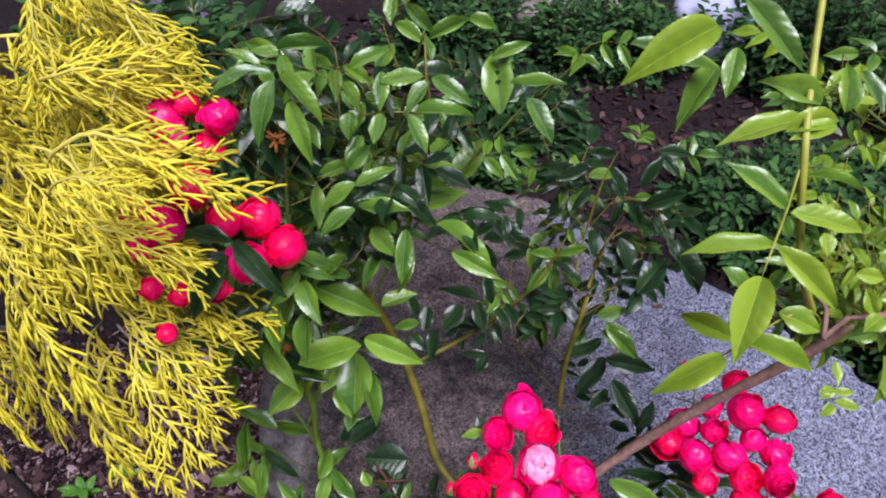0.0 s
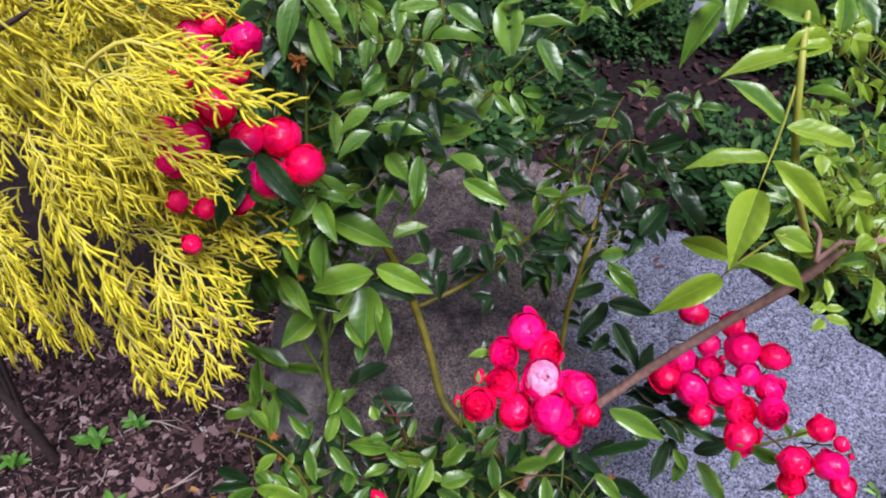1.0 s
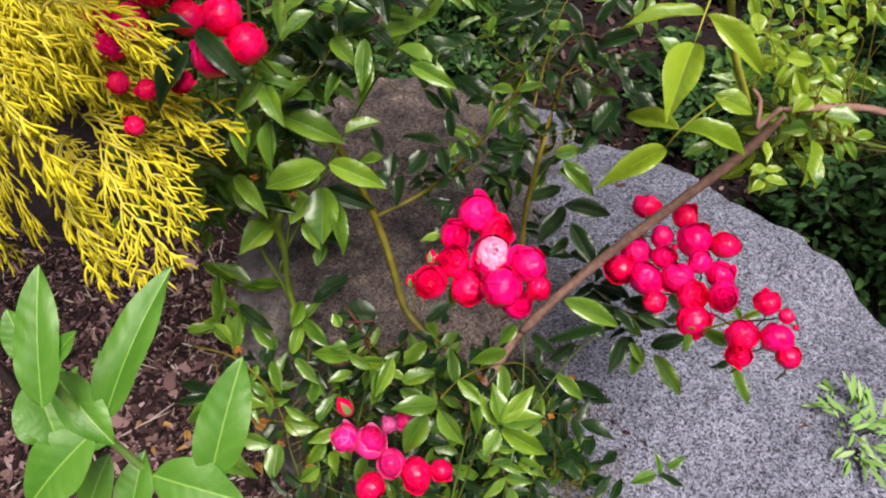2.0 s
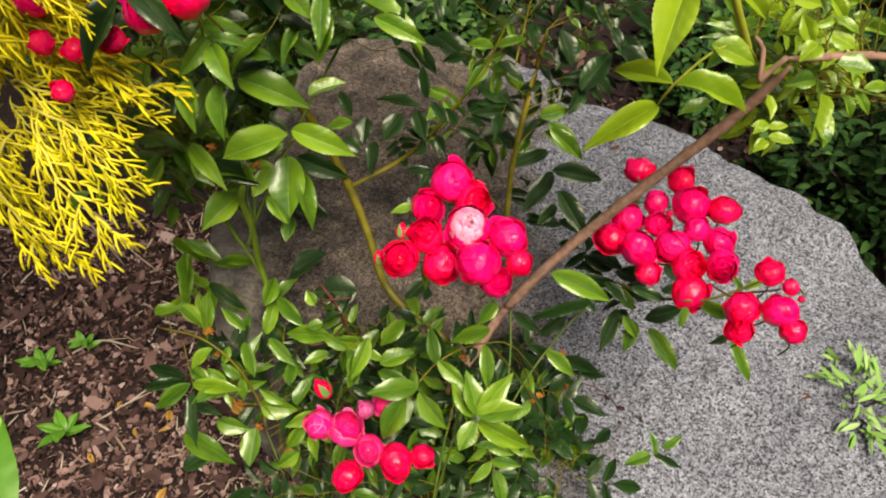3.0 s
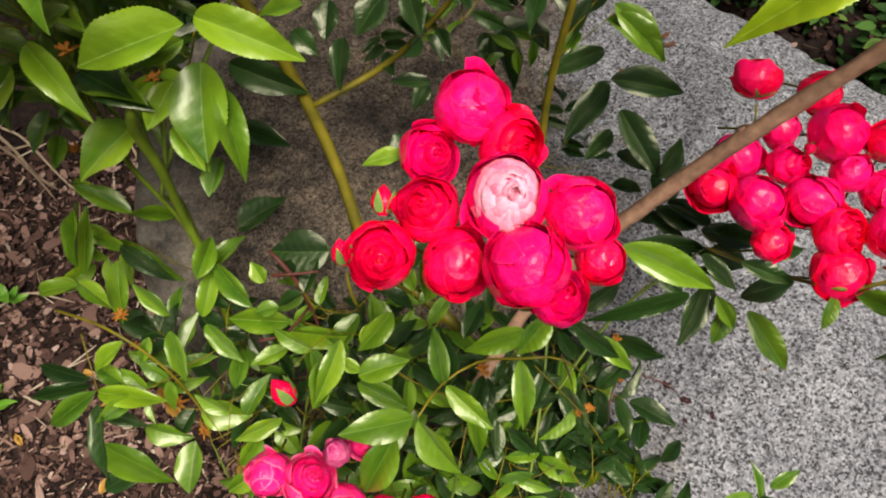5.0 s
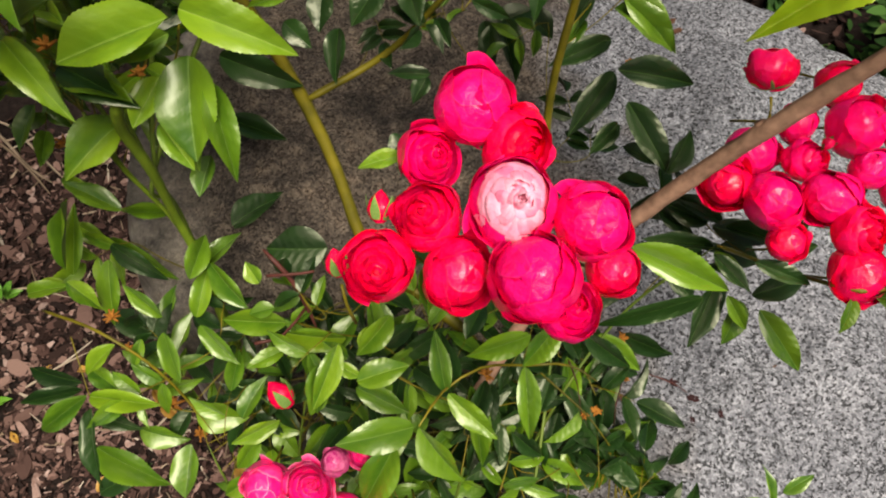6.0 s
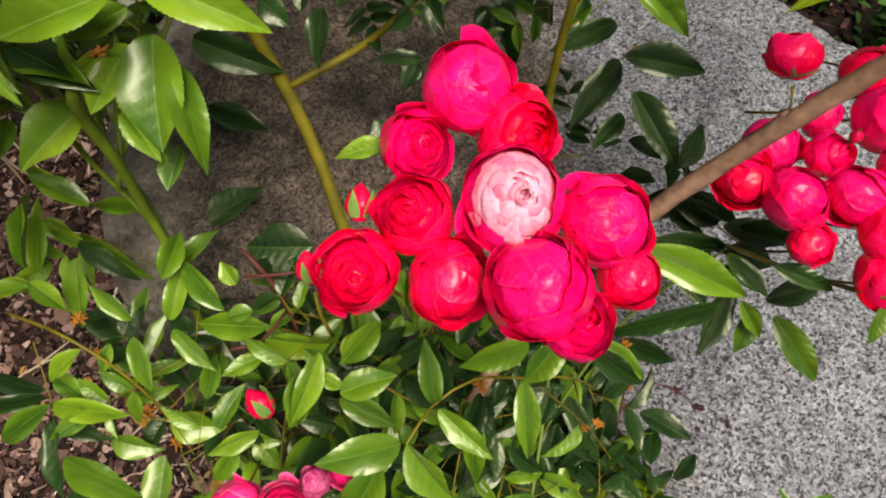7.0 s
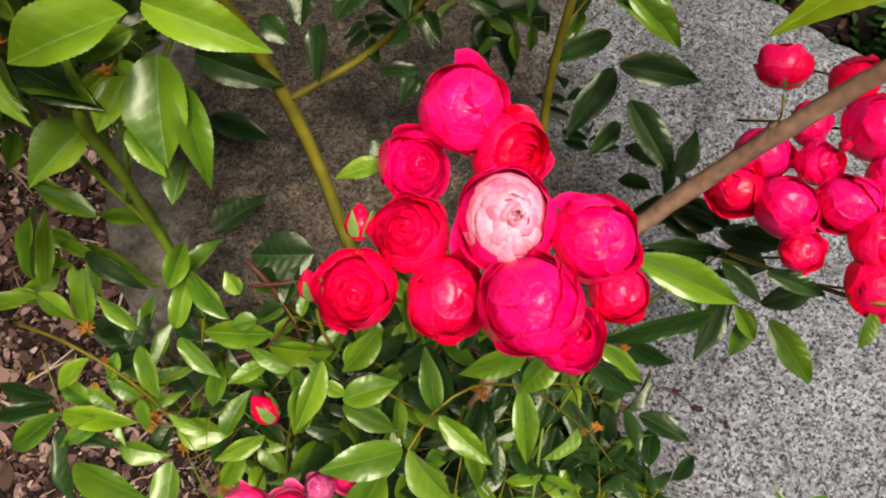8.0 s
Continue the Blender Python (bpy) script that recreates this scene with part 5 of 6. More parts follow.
leaf(front_rose, (0.196, 0.661, 0.957), (0.218, 0.632, 0.935), 0.0165, MATURE_SHADED)
leaf(front_rose, (0.174, 0.669, 0.951), (0.132, 0.652, 0.941), 0.0181, MATURE_SHADED)
leaf(front_rose, (0.240, 0.658, 0.926), (0.268, 0.683, 0.955), 0.0169, MATURE_SHADED)
leaf(front_rose, (0.264, 0.687, 0.953), (0.287, 0.664, 0.937), 0.0169, MATURE_SHADED)
leaf(front_rose, (0.173, 0.643, 0.940), (0.152, 0.619, 0.923), 0.0151, MATURE_SHADED)
leaf(front_rose, (0.241, 0.640, 0.909), (0.297, 0.652, 0.925), 0.0239, MATURE_SHADED)
leaf(front_rose, (0.267, 0.706, 0.943), (0.310, 0.701, 0.943), 0.0187, MATURE_SHADED)
leaf(front_rose, (0.168, 0.670, 0.924), (0.120, 0.685, 0.944), 0.0214, MATURE_SHADED)
leaf(front_rose, (0.206, 0.671, 0.966), (0.174, 0.669, 0.970), 0.0151, MATURE_SHADED)
leaf(front_rose, (0.217, 0.627, 0.910), (0.258, 0.609, 0.899), 0.0209, MATURE_SHADED)
leaf(front_rose, (0.216, 0.621, 0.877), (0.230, 0.588, 0.851), 0.0242, MATURE_SHADED)
leaf(front_rose, (0.258, 0.643, 0.897), (0.279, 0.609, 0.871), 0.0285, MATURE_SHADED)
leaf(front_rose, (0.290, 0.629, 0.843), (0.334, 0.590, 0.810), 0.0338, MATURE_SHADED)
leaf(front_rose, (0.221, 0.632, 0.929), (0.235, 0.606, 0.910), 0.0179, MATURE_SHADED)
leaf(front_rose, (0.240, 0.574, 0.825), (0.279, 0.609, 0.857), 0.0303, MATURE_SHADED)
leaf(front_rose, (0.237, 0.624, 0.862), (0.210, 0.592, 0.843), 0.0303, MATURE_SHADED)
leaf(front_rose, (0.301, 0.652, 0.847), (0.329, 0.597, 0.812), 0.0252, MATURE_SHADED)
leaf(back_rose, (-0.176, 0.425, 1.071), (-0.134, 0.385, 1.043), 0.0217, MATURE_SHADED)
leaf(back_rose, (-0.182, 0.415, 1.062), (-0.213, 0.372, 1.029), 0.0276, MATURE_SHADED)
leaf(back_rose, (-0.212, 0.430, 1.074), (-0.176, 0.421, 1.073), 0.0197, MATURE_SHADED)
leaf(back_rose, (-0.179, 0.447, 0.958), (-0.205, 0.425, 0.943), 0.0194, MATURE_SHADED)
leaf(back_rose, (-0.133, 0.443, 0.955), (-0.135, 0.401, 0.924), 0.0194, GREEN)
leaf(back_rose, (-0.161, 0.447, 0.958), (-0.161, 0.407, 0.929), 0.0206, GREEN)
leaf(back_rose, (-0.185, 0.442, 0.940), (-0.185, 0.421, 0.927), 0.0151, MATURE_SHADED)
leaf(front_rose, (0.181, 0.389, 0.494), (0.182, 0.333, 0.468), 0.0229, GREEN)
leaf(front_rose, (0.088, 0.318, 0.645), (0.074, 0.280, 0.628), 0.0178, MATURE_SHADED)
leaf(front_rose, (0.077, 0.318, 0.634), (0.085, 0.261, 0.607), 0.0198, GREEN)
leaf(front_rose, (0.123, 0.312, 0.461), (0.151, 0.274, 0.445), 0.0257, MATURE_SHADED)
leaf(front_rose, (0.180, 0.314, 0.463), (0.172, 0.273, 0.445), 0.0236, GREEN)
leaf(herb, (-0.063, -0.057, 1.276), (-0.062, -0.035, 1.300), 0.0097, HERB)
leaf(herb, (-0.076, -0.048, 1.243), (-0.085, -0.043, 1.252), 0.0101, HERB)
leaf(front_rose, (0.140, 0.336, 0.474), (0.146, 0.282, 0.449), 0.0304, MATURE_SHADED)
leaf(front_rose, (0.159, 0.335, 0.463), (0.176, 0.286, 0.441), 0.0268, MATURE_SHADED)
leaf(front_rose, (0.124, 0.324, 0.467), (0.108, 0.279, 0.446), 0.0304, MATURE_SHADED)
leaf(front_rose, (0.177, 0.361, 0.490), (0.197, 0.318, 0.471), 0.0223, MATURE_SHADED)
leaf(front_rose, (0.093, 0.319, 0.635), (0.083, 0.284, 0.620), 0.0179, MATURE_SHADED)
leaf(front_rose, (0.255, 0.381, 0.705), (0.277, 0.354, 0.696), 0.0140, MATURE_SHADED)
leaf(front_rose, (0.284, 0.374, 0.703), (0.322, 0.356, 0.698), 0.0155, MATURE_SHADED)
leaf(front_rose, (0.228, 0.384, 0.683), (0.245, 0.359, 0.674), 0.0169, MATURE_SHADED)
leaf(front_rose, (0.248, 0.425, 0.456), (0.296, 0.401, 0.449), 0.0223, MATURE_SHADED)
leaf(herb, (-0.117, -0.036, 1.225), (-0.112, -0.011, 1.253), 0.0158, HERB)
leaf(front_rose, (-0.158, 0.323, 0.403), (-0.141, 0.304, 0.398), 0.0169, DEAD)
leaf(front_rose, (-0.247, 0.397, 0.395), (-0.225, 0.382, 0.392), 0.0131, DEAD)
leaf(front_rose, (-0.259, 0.417, 0.394), (-0.238, 0.391, 0.385), 0.0121, DEAD)
leaf(back_rose, (-0.198, 0.479, 0.845), (-0.160, 0.432, 0.830), 0.0213, LIGHT)
leaf(back_rose, (-0.153, 0.472, 0.860), (-0.182, 0.507, 0.850), 0.0146, LIGHT)
leaf(back_rose, (-0.174, 0.506, 0.850), (-0.206, 0.497, 0.840), 0.0190, GREEN)
leaf(back_rose, (-0.188, 0.500, 0.800), (-0.134, 0.464, 0.800), 0.0290, MATURE_SHADED)
leaf(back_rose, (-0.258, 0.511, 0.550), (-0.209, 0.478, 0.530), 0.0207, MATURE_SHADED)
leaf(back_rose, (-0.256, 0.445, 0.620), (-0.277, 0.527, 0.600), 0.0195, GREEN)
leaf(back_rose, (-0.321, 0.456, 0.560), (-0.281, 0.458, 0.570), 0.0182, LIGHT)
leaf(back_rose, (-0.282, 0.461, 0.570), (-0.256, 0.443, 0.550), 0.0200, LIGHT)
leaf(back_rose, (-0.132, 0.506, 0.580), (-0.089, 0.542, 0.580), 0.0300, MATURE_SHADED)
leaf(back_rose, (-0.054, 0.522, 0.500), (-0.119, 0.526, 0.500), 0.0543, MATURE_SHADED)
leaf(back_rose, (-0.173, 0.462, 0.560), (-0.159, 0.507, 0.570), 0.0247, GREEN)
leaf(back_rose, (-0.118, 0.434, 0.550), (-0.162, 0.482, 0.560), 0.0218, GREEN)
rose(front_rose, (0.076, 0.371, 0.890), 0.0211, PINK)
rose(front_rose, (0.053, 0.352, 0.876), 0.0164, PINK)
rose(front_rose, (0.095, 0.353, 0.880), 0.0190, CRIMSON)
rose(front_rose, (0.088, 0.314, 0.890), 0.0203, PALE)
rose(front_rose, (0.051, 0.317, 0.878), 0.0175, CRIMSON)
rose(front_rose, (0.122, 0.303, 0.889), 0.0176, PINK)
rose(front_rose, (0.027, 0.297, 0.870), 0.0168, CRIMSON)
rose(front_rose, (0.063, 0.293, 0.866), 0.0169, CRIMSON)
rose(front_rose, (0.095, 0.280, 0.884), 0.0199, PINK)
rose(front_rose, (0.110, 0.272, 0.866), 0.0144, PINK)
rose(front_rose, (0.132, 0.288, 0.872), 0.0131, CRIMSON)
rosebud(front_rose, (0.029, 0.326, 0.874), 0.0074, (0.1, 0.75, 0.5))
rosebud(front_rose, (0.008, 0.302, 0.866), 0.0066, (-0.1, 0.5, 0.6))
rose(front_rose, (0.308, 0.498, 0.765), 0.0177, CRIMSON, (0.0, 0.95, 0.45))
rose(front_rose, (0.357, 0.487, 0.758), 0.0177, CRIMSON)
rose(front_rose, (0.323, 0.463, 0.747), 0.0158, PINK)
rose(front_rose, (0.361, 0.451, 0.754), 0.0224, PINK)
rose(front_rose, (0.394, 0.438, 0.758), 0.0176, CRIMSON)
rose(front_rose, (0.287, 0.444, 0.740), 0.0180, PINK)
rose(front_rose, (0.319, 0.430, 0.746), 0.0166, PINK)
rose(front_rose, (0.265, 0.422, 0.734), 0.0183, CRIMSON)
rose(front_rose, (0.291, 0.402, 0.740), 0.0207, PINK)
rose(front_rose, (0.328, 0.398, 0.745), 0.0200, PINK)
rose(front_rose, (0.357, 0.415, 0.754), 0.0140, PINK)
rose(front_rose, (0.381, 0.401, 0.746), 0.0173, PINK)
rose(front_rose, (0.376, 0.369, 0.745), 0.0190, PINK)
rose(front_rose, (0.340, 0.373, 0.741), 0.0191, CRIMSON)
rose(front_rose, (0.299, 0.377, 0.725), 0.0135, CRIMSON)
rose(front_rose, (0.341, 0.350, 0.723), 0.0202, CRIMSON)
rosebud(front_rose, (0.326, 0.429, 0.766), 0.0051)
rose(front_rose, (0.388, 0.313, 0.808), 0.0135, CRIMSON)
rose(front_rose, (0.407, 0.299, 0.802), 0.0092, CRIMSON)
rose(front_rose, (0.361, 0.287, 0.783), 0.0178, CRIMSON)
rose(front_rose, (0.356, 0.269, 0.774), 0.0140, CRIMSON)
rose(front_rose, (0.399, 0.284, 0.782), 0.0174, PINK)
rose(front_rose, (0.408, 0.266, 0.773), 0.0130, CRIMSON)
rosebud(front_rose, (0.414, 0.287, 0.798), 0.0043)
rosebud(front_rose, (-0.096, 0.367, 0.495), 0.0150, (-0.5, 0.5, 0.5))
rose(front_rose, (-0.077, 0.258, 0.618), 0.0175, BLUSH)
rose(front_rose, (-0.046, 0.253, 0.618), 0.0202, BLUSH)
rose(front_rose, (-0.024, 0.268, 0.633), 0.0107, FADED)
rose(front_rose, (-0.004, 0.276, 0.625), 0.0132, BLUSH)
rose(front_rose, (-0.022, 0.235, 0.596), 0.0176, BLUSH)
rose(front_rose, (0.008, 0.223, 0.591), 0.0209, CRIMSON)
rose(front_rose, (-0.048, 0.215, 0.573), 0.0183, CRIMSON)
rose(front_rose, (0.039, 0.232, 0.581), 0.0139, CRIMSON)
rose(back_rose, (-0.243, 0.515, 1.131), 0.0178, PINK)
rose(back_rose, (-0.223, 0.521, 1.142), 0.0119, CRIMSON)
rose(back_rose, (-0.194, 0.515, 1.132), 0.0163, PINK)
rose(back_rose, (-0.236, 0.501, 1.120), 0.0148, PINK)
rose(back_rose, (-0.252, 0.489, 1.110), 0.0138, CRIMSON)
rose(back_rose, (-0.220, 0.472, 1.089), 0.0188, CRIMSON)
rose(back_rose, (-0.246, 0.456, 1.059), 0.0191, PINK)
rose(back_rose, (-0.210, 0.511, 1.101), 0.0153, CRIMSON)
rose(back_rose, (-0.193, 0.457, 1.062), 0.0171, CRIMSON)
rose(back_rose, (-0.163, 0.461, 1.062), 0.0201, CRIMSON)
rose(back_rose, (-0.140, 0.442, 1.045), 0.0191, CRIMSON)
rose(back_rose, (-0.169, 0.424, 1.042), 0.0188, PINK)
rose(back_rose, (-0.196, 0.404, 1.031), 0.0119, CRIMSON)
rose(back_rose, (-0.262, 0.439, 1.047), 0.0150, PINK)
rose(back_rose, (-0.255, 0.410, 1.026), 0.0100, CRIMSON)
rose(back_rose, (-0.229, 0.406, 1.021), 0.0105, CRIMSON)
rose(back_rose, (-0.241, 0.381, 0.999), 0.0095, CRIMSON)
rose(back_rose, (-0.277, 0.467, 1.061), 0.0153, PINK)
spent_bloom(front_rose, (-0.307, 0.595, 0.603), 0.0072)
spent_bloom(front_rose, (-0.237, 0.399, 0.389), 0.0118)
spent_bloom(front_rose, (-0.252, 0.440, 0.533), 0.0081)
spent_bloom(front_rose, (-0.146, 0.662, 0.430), 0.0067)
spent_bloom(back_rose, (-0.178, 0.484, 0.833), 0.0078)
spent_bloom(back_rose, (-0.143, 0.506, 0.783), 0.0072)
spent_bloom(front_rose, (-0.339, 0.654, 0.531), 0.0107)
spent_bloom(front_rose, (0.233, 0.397, 0.513), 0.0062)
spent_bloom(front_rose, (0.237, 0.583, 0.688), 0.0056)
spent_bloom(front_rose, (0.245, 0.380, 0.446), 0.0067)
spent_bloom(front_rose, (0.187, 0.317, 0.551), 0.0055)
spent_bloom(front_rose, (-0.207, 0.368, 0.377), 0.0082)
spent_bloom(back_rose, (-0.145, 0.501, 1.117), 0.0108)
spent_bloom(front_rose, (0.089, 0.323, 0.643), 0.0060)
spent_bloom(front_rose, (-0.247, 0.422, 0.500), 0.0052)
spent_bloom(front_rose, (0.362, 0.390, 0.321), 0.0071)
spent_bloom(front_rose, (0.181, 0.320, 0.529), 0.0051)

# stems that carry the bushes up from the soil
cane(front_rose, [(-0.08, 0.16, -0.02), (0.02, 0.17, 0.35), (0.07, 0.27, 0.58)], 0.0019, YOUNG)
cane(front_rose, [(-0.07, 0.15, -0.02), (0.08, 0.16, 0.40), (0.15, 0.34, 0.54), (0.16, 0.53, 0.63)], 0.0019, YOUNG)
cane(front_rose, [(-0.08, 0.14, -0.02), (0.05, 0.16, 0.28), (0.14, 0.31, 0.47), (0.22, 0.40, 0.55), (0.285, 0.42, 0.645)], 0.0018, YOUNG)
cane(front_rose, [(0.07, 0.30, 0.60), (0.11, 0.36, 0.60), (0.145, 0.394, 0.634), (0.192, 0.406, 0.705)], 0.0064, WOOD)
cane(front_rose, [(-0.11, 0.16, -0.02), (-0.14, 0.24, 0.25), (-0.17, 0.31, 0.38), (-0.185, 0.345, 0.42)], 0.0016, YOUNG)
cane(front_rose, [(-0.09, 0.15, -0.02), (0.0, 0.12, 0.4), (0.06, 0.15, 0.75), (0.075, 0.158, 0.885)], 0.0012, YOUNG)
cane(front_rose, [(-0.10, 0.15, -0.02), (-0.07, 0.20, 0.35), (-0.04, 0.25, 0.58)], 0.0015, YOUNG)
cane(front_rose, [(-0.10, 0.17, -0.02), (-0.10, 0.30, 0.35), (-0.06, 0.40, 0.53)], 0.0015, YOUNG)
cane(back_rose, [(-0.15, 0.32, -0.02), (-0.162, 0.44, 0.40), (-0.178, 0.509, 0.595), (-0.169, 0.499, 0.682), (-0.18, 0.53, 0.80), (-0.15, 0.50, 1.02), (-0.14, 0.50, 1.10)], 0.0022, YOUNG)
cane(back_rose, [(-0.14, 0.32, -0.02), (-0.160, 0.44, 0.40), (-0.175, 0.510, 0.595), (-0.166, 0.500, 0.685), (-0.13, 0.57, 0.82), (-0.05, 0.60, 1.05), (-0.016, 0.58, 1.18)], 0.0024, YOUNG)
cane(back_rose, [(-0.16, 0.32, -0.02), (-0.164, 0.44, 0.40), (-0.180, 0.510, 0.595), (-0.171, 0.500, 0.680), (-0.21, 0.53, 0.79), (-0.20, 0.47, 0.97)], 0.0022, YOUNG)
cane(back_rose, [(-0.14, 0.33, -0.02), (-0.161, 0.45, 0.40), (-0.176, 0.513, 0.595), (-0.167, 0.503, 0.682), (-0.04, 0.66, 0.85), (0.10, 0.67, 1.05)], 0.0024, YOUNG)
cane(side_rose, [(0.92, 0.30, -0.02), (0.88, 0.34, 0.5), (0.70, 0.40, 0.85), (0.50, 0.42, 0.97), (0.36, 0.398, 1.0)], 0.0050, WOOD)
cane(side_rose, [(0.91, 0.31, -0.02), (0.88, 0.36, 0.5), (0.66, 0.42, 0.85), (0.42, 0.40, 0.97)], 0.0019, YOUNG)

cane(side_rose, [(0.92, 0.31, -0.02), (0.92, 0.46, 0.5), (0.76, 0.60, 0.82), (0.48, 0.72, 1.02)], 0.0022, YOUNG)


def fill(plant, count, low, high, size, stuffs, keep=lambda p: True):
    """Leaves between the stems, deeper in the bush."""
    made = 0
    while made < count:
        p = Vector([RNG.uniform(a, b) for a, b in zip(low, high)])
        if not keep(p) or not clear_of_blooms(p):
            continue
        a = RNG.uniform(0, 6.3)
        d = Vector((math.cos(a), math.sin(a), RNG.uniform(-0.4, 0.5))).normalized() * size * 1.25
        compound(plant, p, p + d, size * RNG.uniform(0.8, 1.1), stuffs, SKYWARD, RNG.choice((1, 2, 2)))
        made += 1


def thicken(plant, count, stuffs, size, near, far, sideways=0.05, keep=lambda p: True):
    """More leaves below and behind those that stand at the front of the bush."""
    heads = list(HEADS[plant.name])
    made = 0
    for _ in range(count * 40):
        if made >= count:
            break
        p = RNG.choice(heads) + Vector((0, 0.6, -0.8)) * RNG.uniform(near, far) + Vector([RNG.uniform(-sideways, sideways) for _ in range(3)])
        dx, dy = p.x - BX, p.y - BY
        inside = math.hypot(dx, dy) < rim(math.atan2(dy, dx)) * 1.05
        if p.z < (0.48 if inside else ground_height(p.x, p.y) + 0.06) or not keep(p) or not clear_of_blooms(p):
            continue
        a = RNG.uniform(0, 6.3)
        d = Vector((math.cos(a), math.sin(a), RNG.uniform(-0.4, 0.5))).normalized() * size * 1.25
        compound(plant, p, p + d, size * RNG.uniform(0.8, 1.1), stuffs, SKYWARD, RNG.choice((1, 2, 2)))
        made += 1


# near-black leaf colour stands in for the shade inside the bushes
DEEP = (MATURE_SHADED, MATURE_SHADED, MATURE_SHADED, GREEN)
thicken(front_rose, 28, (MATURE_SHADED, MATURE_SHADED, GREEN, GREEN), 0.040, 0.03, 0.13, 0.06, lambda p: -0.20 < p.x < 0.0 and 0.2 < p.y < 0.42)
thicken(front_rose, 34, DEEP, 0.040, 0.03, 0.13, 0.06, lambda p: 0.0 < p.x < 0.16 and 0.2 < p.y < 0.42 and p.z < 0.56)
thicken(front_rose, 14, (MATURE_SHADED,), 0.034, 0.03, 0.08, 0.04, lambda p: p.y > 0.46)
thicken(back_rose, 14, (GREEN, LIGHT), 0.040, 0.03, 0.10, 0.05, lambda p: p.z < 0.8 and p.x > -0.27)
thicken(back_rose, 70, (MATURE_SHADED, MATURE_SHADED, GREEN, GREEN), 0.042, 0.06, 0.20, 0.06, lambda p: p.z > 0.78)
fill(side_rose, 20, (0.40, 0.62, 0.90), (0.56, 0.84, 1.06), 0.036, (LIME, GREEN, LIME))
thicken(side_rose, 26, (GREEN, GREEN, LIME), 0.036, 0.05, 0.2, 0.06, lambda p: p.x > 0.40 and p.z > 0.82 and p.y > 0.50)
thicken(side_rose, 40, (LIME, LIME, LIGHT), 0.022, 0.0, 0.08, 0.07, lambda p: p.x > 0.38 and p.z > 0.92 and p.y > 0.40)
fill(front_rose, 32, (-0.14, 0.20, 0.42), (0.14, 0.38, 0.52), 0.038, (MATURE_SHADED, MATURE_SHADED, GREEN), lambda p: p.z < 0.53 or p.x > 0.06 or p.y > 0.30)
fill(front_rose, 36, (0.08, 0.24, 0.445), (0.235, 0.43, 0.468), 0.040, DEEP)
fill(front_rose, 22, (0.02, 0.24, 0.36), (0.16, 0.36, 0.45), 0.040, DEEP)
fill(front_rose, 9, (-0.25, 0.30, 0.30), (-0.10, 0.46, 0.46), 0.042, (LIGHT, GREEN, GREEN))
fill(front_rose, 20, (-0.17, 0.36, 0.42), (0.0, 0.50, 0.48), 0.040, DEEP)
fill(front_rose, 16, (0.08, 0.58, 0.62), (0.27, 0.74, 0.95), 0.034, (MATURE_SHADED, GREEN))
# paler leaf colours here make up for light missing on this side
fill(back_rose, 14, (-0.36, 0.52, 0.76), (-0.22, 0.62, 0.90), 0.042, (LIGHT, GREEN))
fill(back_rose, 12, (-0.36, 0.58, 0.66), (-0.20, 0.74, 0.80), 0.042, (GREEN, LIGHT))
fill(back_rose, 10, (-0.35, 0.62, 0.62), (-0.23, 0.72, 0.74), 0.036, (MATURE_SHADED, GREEN))
fill(back_rose, 26, (-0.30, 0.56, 0.95), (-0.02, 0.78, 1.16), 0.042, (MATURE_SHADED, GREEN, MATURE_SHADED))
fill(back_rose, 14, (-0.06, 0.72, 0.85), (0.22, 0.95, 1.05), 0.038, (MATURE_SHADED, GREEN))
fill(front_rose, 10, (0.12, 0.70, 0.72), (0.36, 0.86, 0.90), 0.034, (MATURE_SHADED, GREEN))

for bush in (front_rose, back_rose, side_rose):
    join_mass(bush)

# ---- golden thread cypress ----
cypress = thing("golden_cypress", (-0.86, 0.66, 0.0), "golden thread-leaf cypress with drooping yellow sprays beside the roses", "cypress")


